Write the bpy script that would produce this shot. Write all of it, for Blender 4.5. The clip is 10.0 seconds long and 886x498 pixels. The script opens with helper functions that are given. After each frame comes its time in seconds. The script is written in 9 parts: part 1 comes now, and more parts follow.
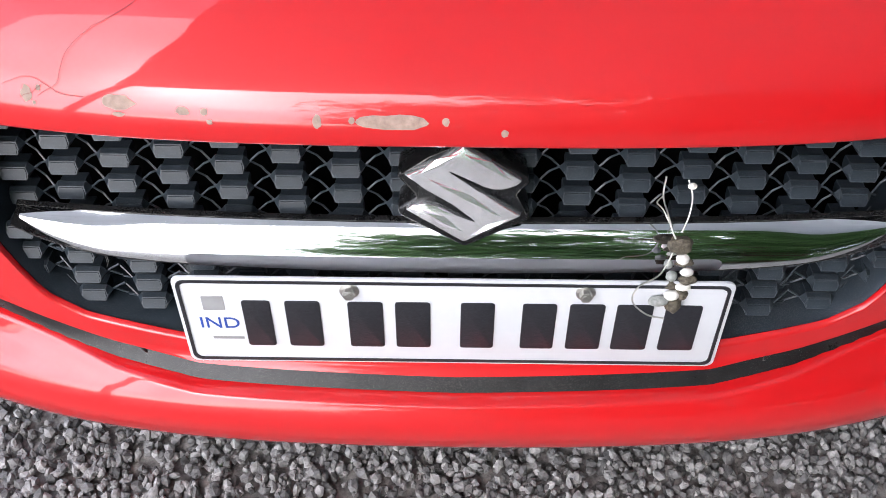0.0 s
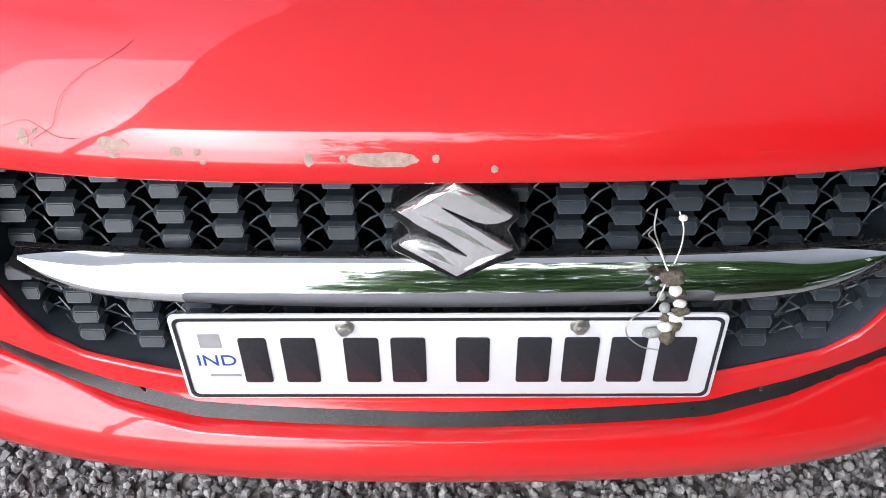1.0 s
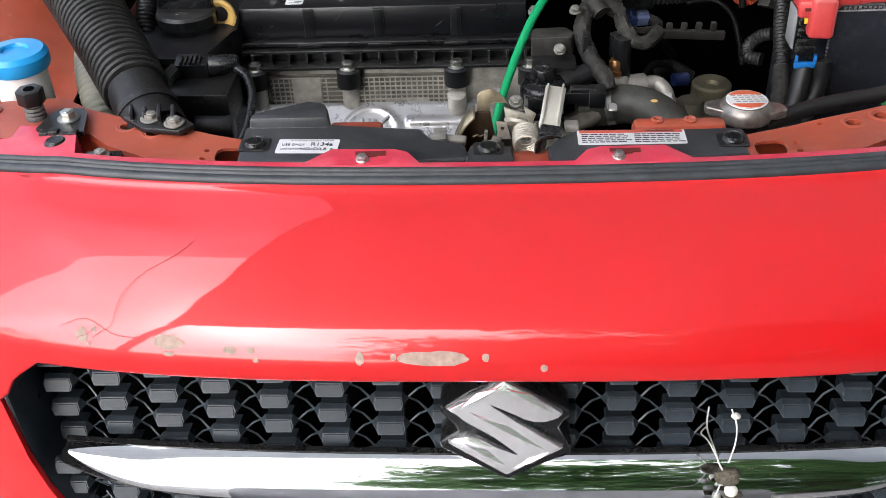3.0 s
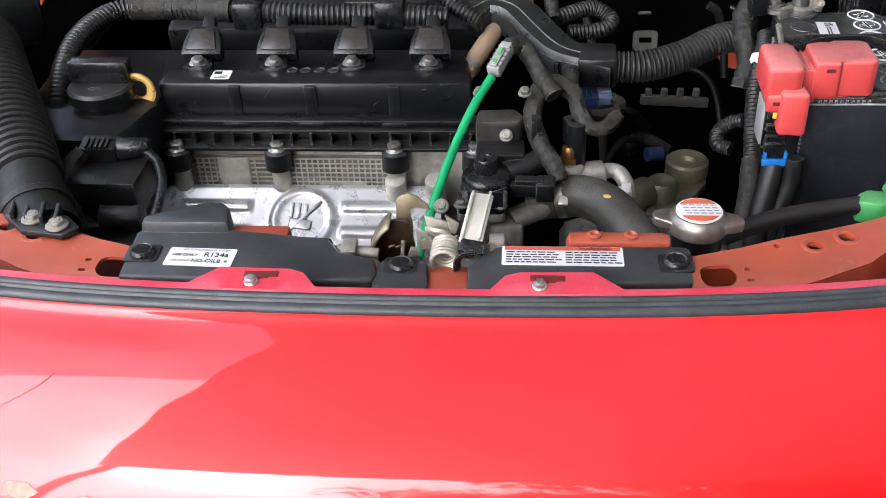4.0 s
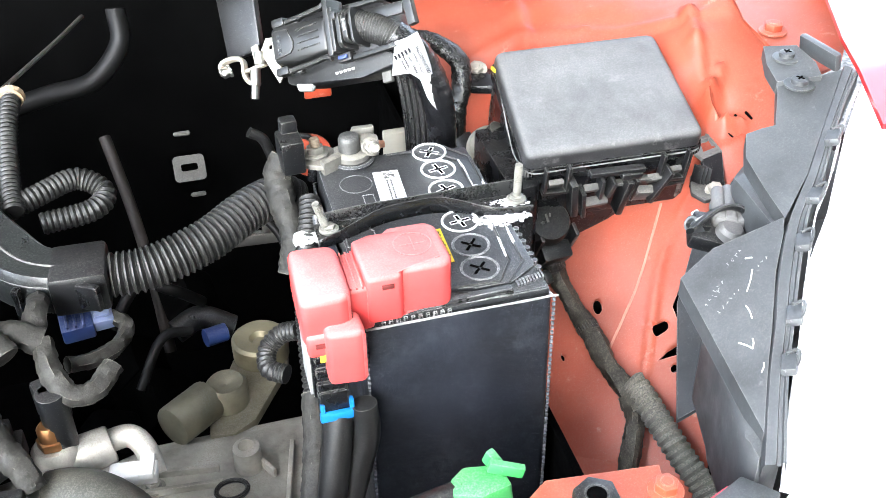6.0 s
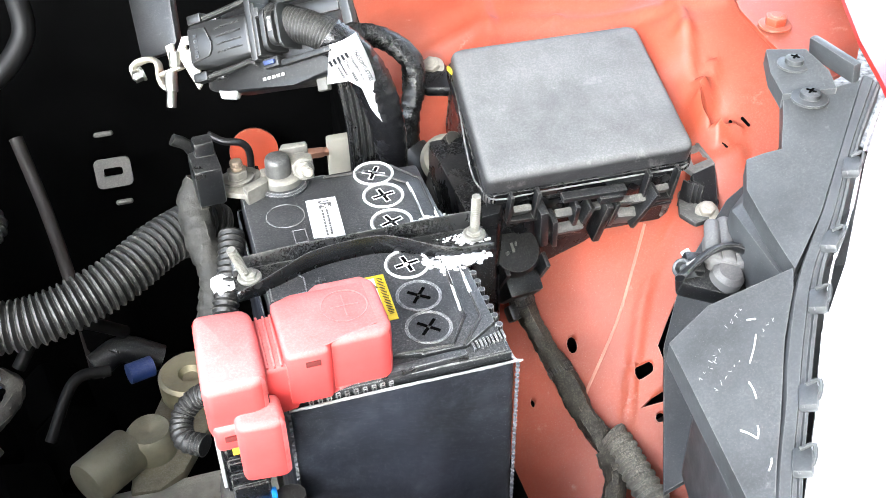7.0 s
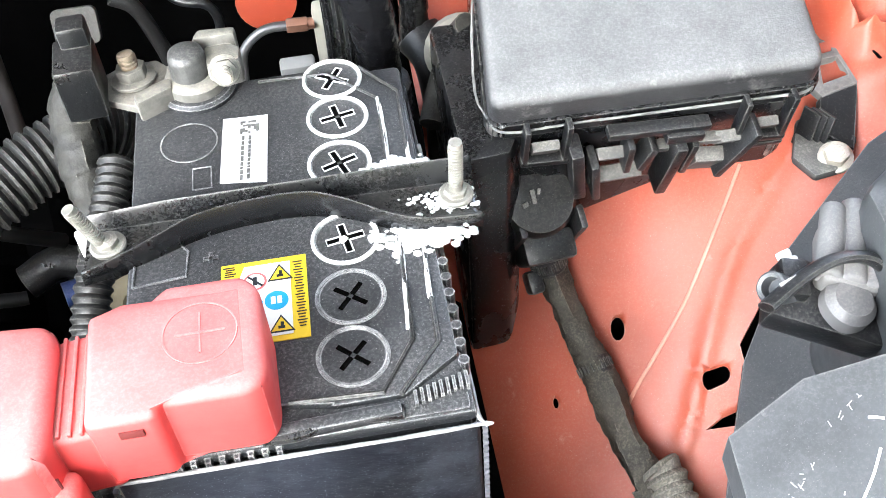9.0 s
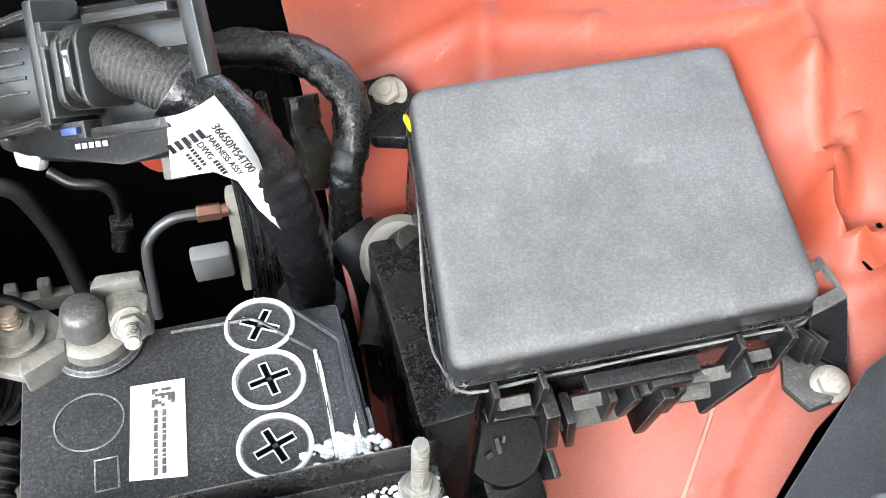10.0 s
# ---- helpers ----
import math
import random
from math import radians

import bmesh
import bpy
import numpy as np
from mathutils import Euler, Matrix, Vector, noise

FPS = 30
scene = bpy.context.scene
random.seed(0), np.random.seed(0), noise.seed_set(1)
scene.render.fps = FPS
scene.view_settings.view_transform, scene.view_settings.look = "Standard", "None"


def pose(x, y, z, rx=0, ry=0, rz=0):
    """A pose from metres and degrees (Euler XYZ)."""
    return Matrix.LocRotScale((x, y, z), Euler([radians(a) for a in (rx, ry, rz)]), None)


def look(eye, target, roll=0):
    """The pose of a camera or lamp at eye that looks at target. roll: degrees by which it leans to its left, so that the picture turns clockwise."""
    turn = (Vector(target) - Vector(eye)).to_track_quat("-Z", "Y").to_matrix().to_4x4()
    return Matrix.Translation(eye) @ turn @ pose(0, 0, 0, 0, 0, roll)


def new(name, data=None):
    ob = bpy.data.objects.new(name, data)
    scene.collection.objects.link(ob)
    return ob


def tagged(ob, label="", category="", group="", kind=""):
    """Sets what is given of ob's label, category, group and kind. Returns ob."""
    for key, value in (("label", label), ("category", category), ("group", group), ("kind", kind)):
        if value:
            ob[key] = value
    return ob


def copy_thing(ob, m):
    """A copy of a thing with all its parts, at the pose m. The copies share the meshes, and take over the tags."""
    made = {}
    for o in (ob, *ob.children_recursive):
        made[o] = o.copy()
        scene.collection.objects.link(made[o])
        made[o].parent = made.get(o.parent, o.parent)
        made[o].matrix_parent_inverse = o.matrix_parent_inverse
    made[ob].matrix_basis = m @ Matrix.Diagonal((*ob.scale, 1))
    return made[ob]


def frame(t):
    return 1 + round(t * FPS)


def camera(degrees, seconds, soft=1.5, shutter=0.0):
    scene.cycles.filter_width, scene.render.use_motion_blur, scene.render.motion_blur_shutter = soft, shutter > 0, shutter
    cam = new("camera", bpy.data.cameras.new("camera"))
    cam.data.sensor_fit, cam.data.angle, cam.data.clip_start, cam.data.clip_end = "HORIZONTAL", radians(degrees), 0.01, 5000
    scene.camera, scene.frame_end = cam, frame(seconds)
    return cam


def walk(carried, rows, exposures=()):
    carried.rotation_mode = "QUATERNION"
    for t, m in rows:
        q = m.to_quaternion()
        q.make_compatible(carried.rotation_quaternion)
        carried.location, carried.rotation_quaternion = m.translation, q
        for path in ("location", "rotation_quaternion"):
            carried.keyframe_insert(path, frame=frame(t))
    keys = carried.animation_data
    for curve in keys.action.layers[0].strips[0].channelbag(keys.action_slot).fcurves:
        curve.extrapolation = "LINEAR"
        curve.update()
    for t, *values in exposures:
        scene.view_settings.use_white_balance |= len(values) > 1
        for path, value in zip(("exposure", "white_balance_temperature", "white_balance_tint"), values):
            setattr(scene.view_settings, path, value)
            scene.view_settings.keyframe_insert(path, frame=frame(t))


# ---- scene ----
cam = camera(45.9, 10.0, soft=0.45)
PATH = [
    (0, (0.023, 0.0, 1.367), (0.008, 1.372, -0.088), 0.2),
    (0.5, (0.028, 0.0, 1.37), (0.009, 1.382, -0.075), -0.1),
    (1, (0.036, -0.004, 1.372), (0.005, 1.415, -0.037), -1.1),
    (1.5, (0.037, -0.009, 1.38), (0.0, 1.475, 0.039), -1.0),
    (2, (0.032, -0.008, 1.392), (-0.017, 1.534, 0.119), -1.5),
    (2.5, (0.03, -0.006, 1.4), (-0.057, 1.591, 0.198), -3.1),
    (2.7, (0.029, -0.008, 1.393), (-0.062, 1.613, 0.225), -3.0),
    (3.8, (0.086, 0.116, 1.404), (-0.082, 1.745, 0.256), -2.3),
    (4, (0.12, 0.15, 1.408), (-0.039, 1.784, 0.266), -2.4),
    (4.2, (0.159, 0.186, 1.408), (0.050, 1.742, 0.323), -2.0),
    (4.5, (0.203, 0.227, 1.407), (0.115, 1.871, 0.27), -2.3),
    (4.7, (0.227, 0.254, 1.408), (0.182, 1.814, 0.323), -2.3),
    (5, (0.255, 0.298, 1.405), (0.317, 1.938, 0.264), -2.4),
    (5.2, (0.271, 0.347, 1.404), (0.434, 1.902, 0.324), -1.7),
    (5.5, (0.278, 0.424, 1.399), (0.557, 2.022, 0.229), -0.7),
    (5.7, (0.284, 0.472, 1.396), (0.594, 1.995, 0.304), -1.1),
    (6, (0.291, 0.538, 1.391), (0.719, 2.097, 0.214), -0.7),
    (6.2, (0.293, 0.559, 1.387), (0.766, 2.103, 0.207), -0.5),
    (7.3, (0.382, 0.708, 1.348), (0.786, 2.159, 0.032), -1.3),
    (7.5, (0.401, 0.737, 1.33), (0.766, 2.153, -0.034), -2.0),
    (7.8, (0.421, 0.768, 1.313), (0.716, 2.053, -0.055), -2.1),
    (8, (0.437, 0.786, 1.303), (0.695, 2.108, -0.176), -3.2),
    (8.5, (0.468, 0.823, 1.279), (0.643, 2.125, -0.229), -3.7),
    (9, (0.478, 0.856, 1.269), (0.621, 2.169, -0.233), -4.2),
    (9.2, (0.478, 0.874, 1.271), (0.631, 2.129, -0.148), -3.6),
    (9.5, (0.474, 0.911, 1.268), (0.721, 2.198, -0.242), -1.0),
    (9.7, (0.473, 0.936, 1.269), (0.751, 2.157, -0.159), 0.1),
    (10, (0.479, 0.971, 1.279), (0.821, 2.301, -0.176), -0.1),
]
walk(cam, [(t, look(eye, target, roll)) for t, eye, target, roll in PATH],
     exposures=[(0.0, 1.80, 6150, 14), (1.2, 1.90, 6150, 14), (2.0, 2.05, 6150, 15), (2.7, 1.90, 6350, 12), (3.8, 2.1, 6350, 13), (4.6, 3.2, 6000, 17), (5.2, 3.9, 6050, 13), (6.2, 3.95, 6200, 8), (7.3, 3.9, 6250, 8), (8.5, 4.1, 6250, 8), (9.3, 4.0, 6250, 8), (10.0, 3.6, 6250, 8)])

# ---- light: a bright hazy day ----
world = bpy.data.worlds.new("sky")
scene.world = world
world.use_nodes = True
wn = world.node_tree.nodes
sky = wn.new("ShaderNodeTexSky")
sky.sky_type = "NISHITA"
sky.sun_disc = False
sky.sun_elevation, sky.sun_rotation = radians(42), radians(203)
sky.air_density, sky.dust_density = 1.0, 2.0
wn["Background"].inputs["Strength"].default_value = 0.15
haze = wn.new("ShaderNodeHueSaturation")
haze.inputs["Saturation"].default_value = 0.5
world.node_tree.links.new(sky.outputs[0], haze.inputs["Color"])
drift, ramp, cloud = wn.new("ShaderNodeTexNoise"), wn.new("ShaderNodeMapRange"), wn.new("ShaderNodeMix")
drift.inputs["Scale"].default_value, drift.inputs["Detail"].default_value, drift.inputs["Roughness"].default_value = 3.5, 6.0, 0.6
for i, v in zip((1, 2, 3, 4), (0.35, 0.65, 0.62, 1.25)):
    ramp.inputs[i].default_value = v
cloud.data_type, cloud.blend_type = "RGBA", "MULTIPLY"
cloud.inputs[0].default_value = 1.0
world.node_tree.links.new(drift.outputs["Fac"], ramp.inputs[0])
world.node_tree.links.new(haze.outputs[0], cloud.inputs[6])
world.node_tree.links.new(ramp.outputs[0], cloud.inputs[7])
world.node_tree.links.new(cloud.outputs[2], wn["Background"].inputs["Color"])
sun = new("sun", bpy.data.lights.new("sun", "SUN"))
sun.data.energy, sun.data.angle, sun.data.color = 0.9, radians(70), (1.0, 0.98, 0.95)
sun.matrix_world = look((-2.2, -4.6, 4.2), (0, 0.6, 0))

C = 0.028        # x of the car's centre line
GROUND = 0.13    # height of the gravel


# ---- materials ----
def mk(name, col, rough=0.5, metal=0.0, var=0.15, vscale=25.0, bump=0.08, bscale=260.0, dust=0.0, dustcol=(0.36, 0.34, 0.31),
       coat=0.0, spec=0.5, grit=1.0, edge=0.0, edgecol=(0.42, 0.41, 0.39), stain=0.0, staincol=(0.8, 0.8, 0.78), sscale=60.0, slo=0.62, dscale=14.0, fleck=0.0, fleckcol=(0.55, 0.54, 0.51)):
    m = bpy.data.materials.new(name)
    m.use_nodes = True
    nt = m.node_tree
    n, ln = nt.nodes, nt.links
    bs = n["Principled BSDF"]
    tc = n.new("ShaderNodeTexCoord")

    def noisy(scale, detail=4.0, rough_=0.6):
        t = n.new("ShaderNodeTexNoise")
        t.inputs["Scale"].default_value, t.inputs["Detail"].default_value, t.inputs["Roughness"].default_value = scale, detail, rough_
        ln.new(tc.outputs["Object"], t.inputs["Vector"])
        return t.outputs["Fac"]

    def ranged(src, a, b, lo=0.0, hi=1.0):
        r = n.new("ShaderNodeMapRange")
        for i, v in zip((1, 2, 3, 4), (a, b, lo, hi)):
            r.inputs[i].default_value = v
        ln.new(src, r.inputs[0])
        return r.outputs[0]

    def mixed(fac, a, b):
        x = n.new("ShaderNodeMix")
        x.data_type = "RGBA"
        ln.new(fac, x.inputs[0])
        for sock, v in ((x.inputs[6], a), (x.inputs[7], b)):
            if isinstance(v, tuple):
                sock.default_value = (*v, 1)
            else:
                ln.new(v, sock)
        return x.outputs[2]

    lo, hi = tuple(max(0, c * (1 - var)) for c in col), tuple(min(1, c * (1 + var)) for c in col)
    out = mixed(ranged(noisy(vscale), 0.3, 0.7), lo, hi)
    rsrc = ranged(noisy(vscale * 1.7), 0.3, 0.7, max(0.0, rough * 0.8), min(1.0, rough * 1.25))
    if dust:
        g = n.new("ShaderNodeNewGeometry")
        s = n.new("ShaderNodeSeparateXYZ")
        ln.new(g.outputs["Normal"], s.inputs[0])
        up = ranged(s.outputs["Z"], 0.0, 0.9)
        patch = ranged(noisy(dscale, 8.0, 0.7), 0.35, 0.68, 0.25 * dust, dust)
        f = n.new("ShaderNodeMath")
        f.operation = "MULTIPLY"
        ln.new(up, f.inputs[0]), ln.new(patch, f.inputs[1])
        speck = ranged(noisy(700.0, 3.0, 0.85), 0.46, 0.62, 0.9 - 0.72 * grit, 1.05 + 1.15 * grit)
        f2 = n.new("ShaderNodeMath")
        f2.operation = "MULTIPLY"
        f2.use_clamp = True
        ln.new(f.outputs[0], f2.inputs[0]), ln.new(speck, f2.inputs[1])
        out = mixed(f2.outputs[0], out, dustcol)
        rr = n.new("ShaderNodeMath")
        rr.operation = "ADD"
        rr.use_clamp = True
        half = n.new("ShaderNodeMath")
        half.operation = "MULTIPLY"
        half.inputs[1].default_value = 0.5
        ln.new(f2.outputs[0], half.inputs[0])
        ln.new(rsrc, rr.inputs[0]), ln.new(half.outputs[0], rr.inputs[1])
        rsrc = rr.outputs[0]
    # pale edge lines: rubbed wear plus bright edge highlights put into the colour
    if edge:
        gp = n.new("ShaderNodeNewGeometry")
        bv = n.new("ShaderNodeBevel")
        bv.samples = 3
        bv.inputs["Radius"].default_value = 0.0011
        dt = n.new("ShaderNodeVectorMath")
        dt.operation = "DOT_PRODUCT"
        ln.new(gp.outputs["Normal"], dt.inputs[0]), ln.new(bv.outputs[0], dt.inputs[1])
        worn = ranged(dt.outputs["Value"], 0.97, 0.80, 0.0, edge)
        rub = ranged(noisy(130.0, 4.0, 0.7), 0.35, 0.6, 0.25, 1.0)
        f3 = n.new("ShaderNodeMath")
        f3.operation = "MULTIPLY"
        ln.new(worn, f3.inputs[0]), ln.new(rub, f3.inputs[1])
        out = mixed(f3.outputs[0], out, edgecol)
    if fleck:
        out = mixed(ranged(noisy(1500.0, 2.0, 0.9), 0.66, 0.72, 0.0, fleck), out, fleckcol)
    if stain:
        out = mixed(ranged(noisy(sscale, 6.0, 0.75), slo, slo + 0.10, 0.0, stain), out, staincol)
    ln.new(out, bs.inputs["Base Color"])
    ln.new(rsrc, bs.inputs["Roughness"])
    bs.inputs["Metallic"].default_value = metal
    bs.inputs["Specular IOR Level"].default_value = spec
    bs.inputs["Coat Weight"].default_value = coat
    bs.inputs["Coat Roughness"].default_value = 0.03
    if bump:
        b = n.new("ShaderNodeBump")
        b.inputs["Strength"].default_value, b.inputs["Distance"].default_value = bump, 0.001
        ln.new(noisy(bscale, 5.0, 0.6), b.inputs["Height"])
        ln.new(b.outputs[0], bs.inputs["Normal"])
    return m


RED = mk("red_car_paint", (0.56, 0.007, 0.009), 0.4, var=0.05, vscale=3, bump=0, coat=1.0, spec=0.25)
RED.node_tree.nodes["Principled BSDF"].inputs["Coat IOR"].default_value = 1.55
ORANGE = mk("primer_red_bay_paint", (0.37, 0.056, 0.024), 0.40, var=0.28, vscale=9, bump=0.14, bscale=90, dust=0.26, dustcol=(0.42, 0.21, 0.145), dscale=11, stain=0.38, staincol=(0.64, 0.42, 0.34), sscale=38, coat=0.0, grit=0.4, fleck=0.35, fleckcol=(0.75, 0.5, 0.42), edge=0.35, edgecol=(0.75, 0.45, 0.36))
FADED = mk("dusty_faded_red_paint", (0.60, 0.014, 0.045), 0.42, var=0.12, vscale=30, bump=0.05, dust=0.16, dustcol=(0.78, 0.46, 0.48), dscale=16, coat=0.3, grit=0.25)
GRILLE = mk("grille_plastic", (0.016, 0.024, 0.032), 0.34, var=0.35, dust=0.10, dustcol=(0.28, 0.29, 0.30), bump=0.08, edge=0.35, edgecol=(0.30, 0.33, 0.36), fleck=0.25)
BLACK = mk("black_plastic", (0.0055, 0.0060, 0.0068), 0.32, var=0.6, dust=0.07, bump=0.2, bscale=420, spec=0.4, edge=0.45, edgecol=(0.36, 0.35, 0.32), stain=0.30, staincol=(0.20, 0.195, 0.175), sscale=110, fleck=0.35)
BLACKC = mk("clean_black_plastic", (0.005, 0.0055, 0.0065), 0.26, var=0.4, dust=0.05, bump=0.12, bscale=600, spec=0.4, edge=0.45, edgecol=(0.36, 0.35, 0.32), fleck=0.4, stain=0.10, staincol=(0.18, 0.175, 0.16), sscale=140)
COVER = mk("grained_cover_plastic", (0.020, 0.023, 0.026), 0.45, var=0.2, dust=0.09, grit=0.3, bump=0.25, bscale=900, edge=0.6, dscale=22, stain=0.12, staincol=(0.25, 0.24, 0.22), sscale=45, fleck=0.3)
RUBBER = mk("black_rubber", (0.007, 0.007, 0.007), 0.42, var=0.5, dust=0.07, dustcol=(0.26, 0.25, 0.22), bump=0.15, spec=0.35, edge=0.45, edgecol=(0.30, 0.29, 0.26), fleck=0.25)
HOSE = mk("olive_black_hose", (0.034, 0.033, 0.026), 0.5, var=0.5, vscale=35, dust=0.30, dustcol=(0.20, 0.195, 0.16), dscale=10, bump=0.25)
LOOM = mk("cloth_tape", (0.016, 0.0155, 0.0135), 0.62, var=0.8, vscale=70, dust=0.14, dustcol=(0.22, 0.205, 0.17), dscale=30, grit=0.4, bump=0.7, bscale=220, edge=0.6, edgecol=(0.42, 0.39, 0.33), spec=0.3)
LOOMD = mk("dusty_cloth_tape", (0.020, 0.0185, 0.015), 0.55, var=0.9, vscale=60, dust=0.30, dustcol=(0.26, 0.235, 0.185), dscale=40, grit=0.6, bump=1.0, bscale=260, edge=0.6, edgecol=(0.40, 0.37, 0.31), spec=0.3)
SEAL = mk("weather_strip_rubber", (0.022, 0.026, 0.029), 0.42, var=0.3, vscale=60, grit=0.3, dust=0.16, dustcol=(0.24, 0.25, 0.26), dscale=30, bump=0.2)
ALU = mk("cast_aluminium", (0.44, 0.425, 0.375), 0.45, 0.5, var=0.45, vscale=35, bump=0.25, stain=0.35, staincol=(0.16, 0.145, 0.11), sscale=50, fleck=0.3, bscale=300, dust=0.35, dustcol=(0.30, 0.275, 0.23), edge=0.3, edgecol=(0.7, 0.69, 0.65))
CAST = mk("grimy_casting", (0.17, 0.16, 0.135), 0.5, 0.4, var=0.6, vscale=30, bump=0.6, bscale=200, dust=0.35, dustcol=(0.20, 0.185, 0.155), edge=0.7, edgecol=(0.42, 0.40, 0.35), fleck=0.3, stain=0.3, staincol=(0.05, 0.047, 0.04), sscale=40)
SHIELD = mk("pressed_steel_shield", (0.44, 0.44, 0.44), 0.28, 0.6, var=0.08, vscale=40, bump=0.06, bscale=120, dust=0.1)
STEEL = mk("zinc_steel", (0.55, 0.54, 0.5), 0.35, 1.0, var=0.2, vscale=70, bump=0.1, dust=0.15)
DULL = mk("dull_zinc", (0.24, 0.23, 0.20), 0.5, 0.45, var=0.45, vscale=80, bump=0.3, dust=0.5, dustcol=(0.28, 0.265, 0.23), dscale=40, edge=0.4, edgecol=(0.72, 0.70, 0.64))
BRONZE = mk("yellow_passivated_steel", (0.060, 0.038, 0.020), 0.34, 0.6, var=0.6, vscale=45, bump=0.2, dust=0.25, edge=0.4, edgecol=(0.5, 0.42, 0.28))
CHROME = mk("chrome", (0.86, 0.87, 0.88), 0.045, 1.0, var=0.02, bump=0.015, bscale=25)
EMBLEM = mk("pitted_chrome", (0.88, 0.88, 0.88), 0.16, 0.8, var=0.10, vscale=160, bump=0.25, bscale=260, edge=0.3, edgecol=(0.95, 0.95, 0.95))
WHITE = mk("white_plate_enamel", (0.62, 0.63, 0.65), 0.35, var=0.03, bump=0.02, stain=0.06, staincol=(0.5, 0.48, 0.45))
PAPER = mk("white_label", (0.74, 0.74, 0.73), 0.5, var=0.05, bump=0)
INK = mk("black_ink", (0.015, 0.016, 0.02), 0.35, var=0.3, vscale=300, bump=0.4, bscale=700)
INKB = mk("blue_ink", (0.02, 0.07, 0.36), 0.45, bump=0)
GREY = mk("grey_film", (0.30, 0.30, 0.30), 0.45, bump=0)
PALEG = mk("pale_grey_print", (0.34, 0.335, 0.31), 0.6, var=0.2, bump=0)
REDP = mk("faded_red_plastic", (0.56, 0.052, 0.050), 0.5, var=0.14, vscale=25, bump=0.05, dust=0.6, dustcol=(0.68, 0.36, 0.33), dscale=9, grit=0.1, edge=0.2, edgecol=(0.85, 0.6, 0.57))
GREEN = mk("green_cable", (0.0, 0.30, 0.10), 0.35, var=0.05, bump=0.02)
GREENP = mk("green_plastic", (0.045, 0.29, 0.075), 0.42, var=0.15, dust=0.15, dustcol=(0.5, 0.7, 0.45), edge=0.4, edgecol=(0.45, 0.75, 0.45))
BLUE = mk("blue_plastic", (0.01, 0.14, 0.42), 0.4, bump=0.03)
NAVY = mk("dull_blue_connector", (0.015, 0.035, 0.13), 0.4, dust=0.12, edge=0.3)
YELLOW = mk("yellow_plastic", (0.62, 0.40, 0.12), 0.4, var=0.1, dust=0.1)
LEMON = mk("warning_yellow", (0.75, 0.52, 0.03), 0.45, bump=0)
CYAN = mk("sign_blue", (0.02, 0.35, 0.60), 0.45, bump=0)
GREYP = mk("light_grey_plastic", (0.26, 0.26, 0.255), 0.5, dust=0.3, bump=0.1)
# grey plastic dimmed in colour for clip and comb in deep shade
DIMP = mk("dim_grey_plastic", (0.075, 0.073, 0.066), 0.6, var=0.3, dust=0.2)
WHITEP = mk("white_plastic", (0.7, 0.7, 0.66), 0.5, var=0.1, dust=0.1)
BEIGE = mk("beige_grey_block", (0.40, 0.38, 0.31), 0.5, dust=0.2)
TAN = mk("tan_hose", (0.36, 0.25, 0.15), 0.6, var=0.2, dust=0.2)
CRUST = mk("white_corrosion", (0.80, 0.80, 0.78), 0.9, var=0.15, vscale=120, bump=1.0, bscale=350)
BATT = mk("battery_case_black", (0.012, 0.013, 0.015), 0.38, var=0.4, bump=0.3, bscale=500, dust=0.22, dustcol=(0.26, 0.255, 0.245), dscale=18, grit=0.8, edge=0.85, edgecol=(0.62, 0.62, 0.60), stain=0.18, staincol=(0.20, 0.20, 0.20), sscale=70, fleck=0.75, fleckcol=(0.5, 0.5, 0.48))
JACKET = mk("battery_jacket_black", (0.008, 0.0095, 0.014), 0.5, spec=0.35, var=0.6, vscale=14, bump=0.9, bscale=70, stain=0.4, staincol=(0.035, 0.040, 0.050), sscale=30, slo=0.52, edge=0.8, edgecol=(0.5, 0.5, 0.5), fleck=0.9, fleckcol=(0.4, 0.42, 0.45))
LID = mk("dusty_lid_plastic", (0.020, 0.020, 0.021), 0.44, var=0.25, bump=0.3, bscale=1100, dust=0.95, dustcol=(0.215, 0.215, 0.21), dscale=6, grit=0.12, stain=0.25, staincol=(0.42, 0.41, 0.39), sscale=40, edge=0.5, edgecol=(0.5, 0.5, 0.5), fleck=0.3, fleckcol=(0.45, 0.44, 0.42))
LAMPG = mk("lamp_housing_plastic", (0.045, 0.048, 0.050), 0.42, var=0.35, dust=0.30, dustcol=(0.21, 0.213, 0.213), dscale=12, grit=0.4, fleck=0.2, stain=0.2, staincol=(0.4, 0.4, 0.4), sscale=90, bump=0.12, edge=0.4)
GREYD = mk("dusty_dark_plastic", (0.035, 0.035, 0.034), 0.55, var=0.4, dust=0.7, dustcol=(0.24, 0.23, 0.205), dscale=40, grit=0.35, bump=0.3, edge=0.5)
# opaque white stands for mirrored sky and the silver reflector behind
LENS = mk("sky_white_lens", (0.85, 0.86, 0.88), 0.08, 0.25, var=0.03, bump=0, coat=1.0)
PINKP = mk("primer_patch", (0.42, 0.13, 0.14), 0.6, var=0.2, vscale=80, bump=0.3)
CHIP = mk("bare_filler", (0.36, 0.25, 0.20), 0.7, var=0.25, vscale=150, bump=0.6, bscale=400)
STONEW = mk("white_bead", (0.75, 0.72, 0.66), 0.5, var=0.1, vscale=200, bump=0.2)
STONED = mk("dark_bead", (0.10, 0.085, 0.06), 0.75, var=0.6, vscale=350, bump=1.0, bscale=500)
STONEG = mk("grey_bead", (0.28, 0.29, 0.27), 0.6, var=0.3, vscale=250, bump=0.4)
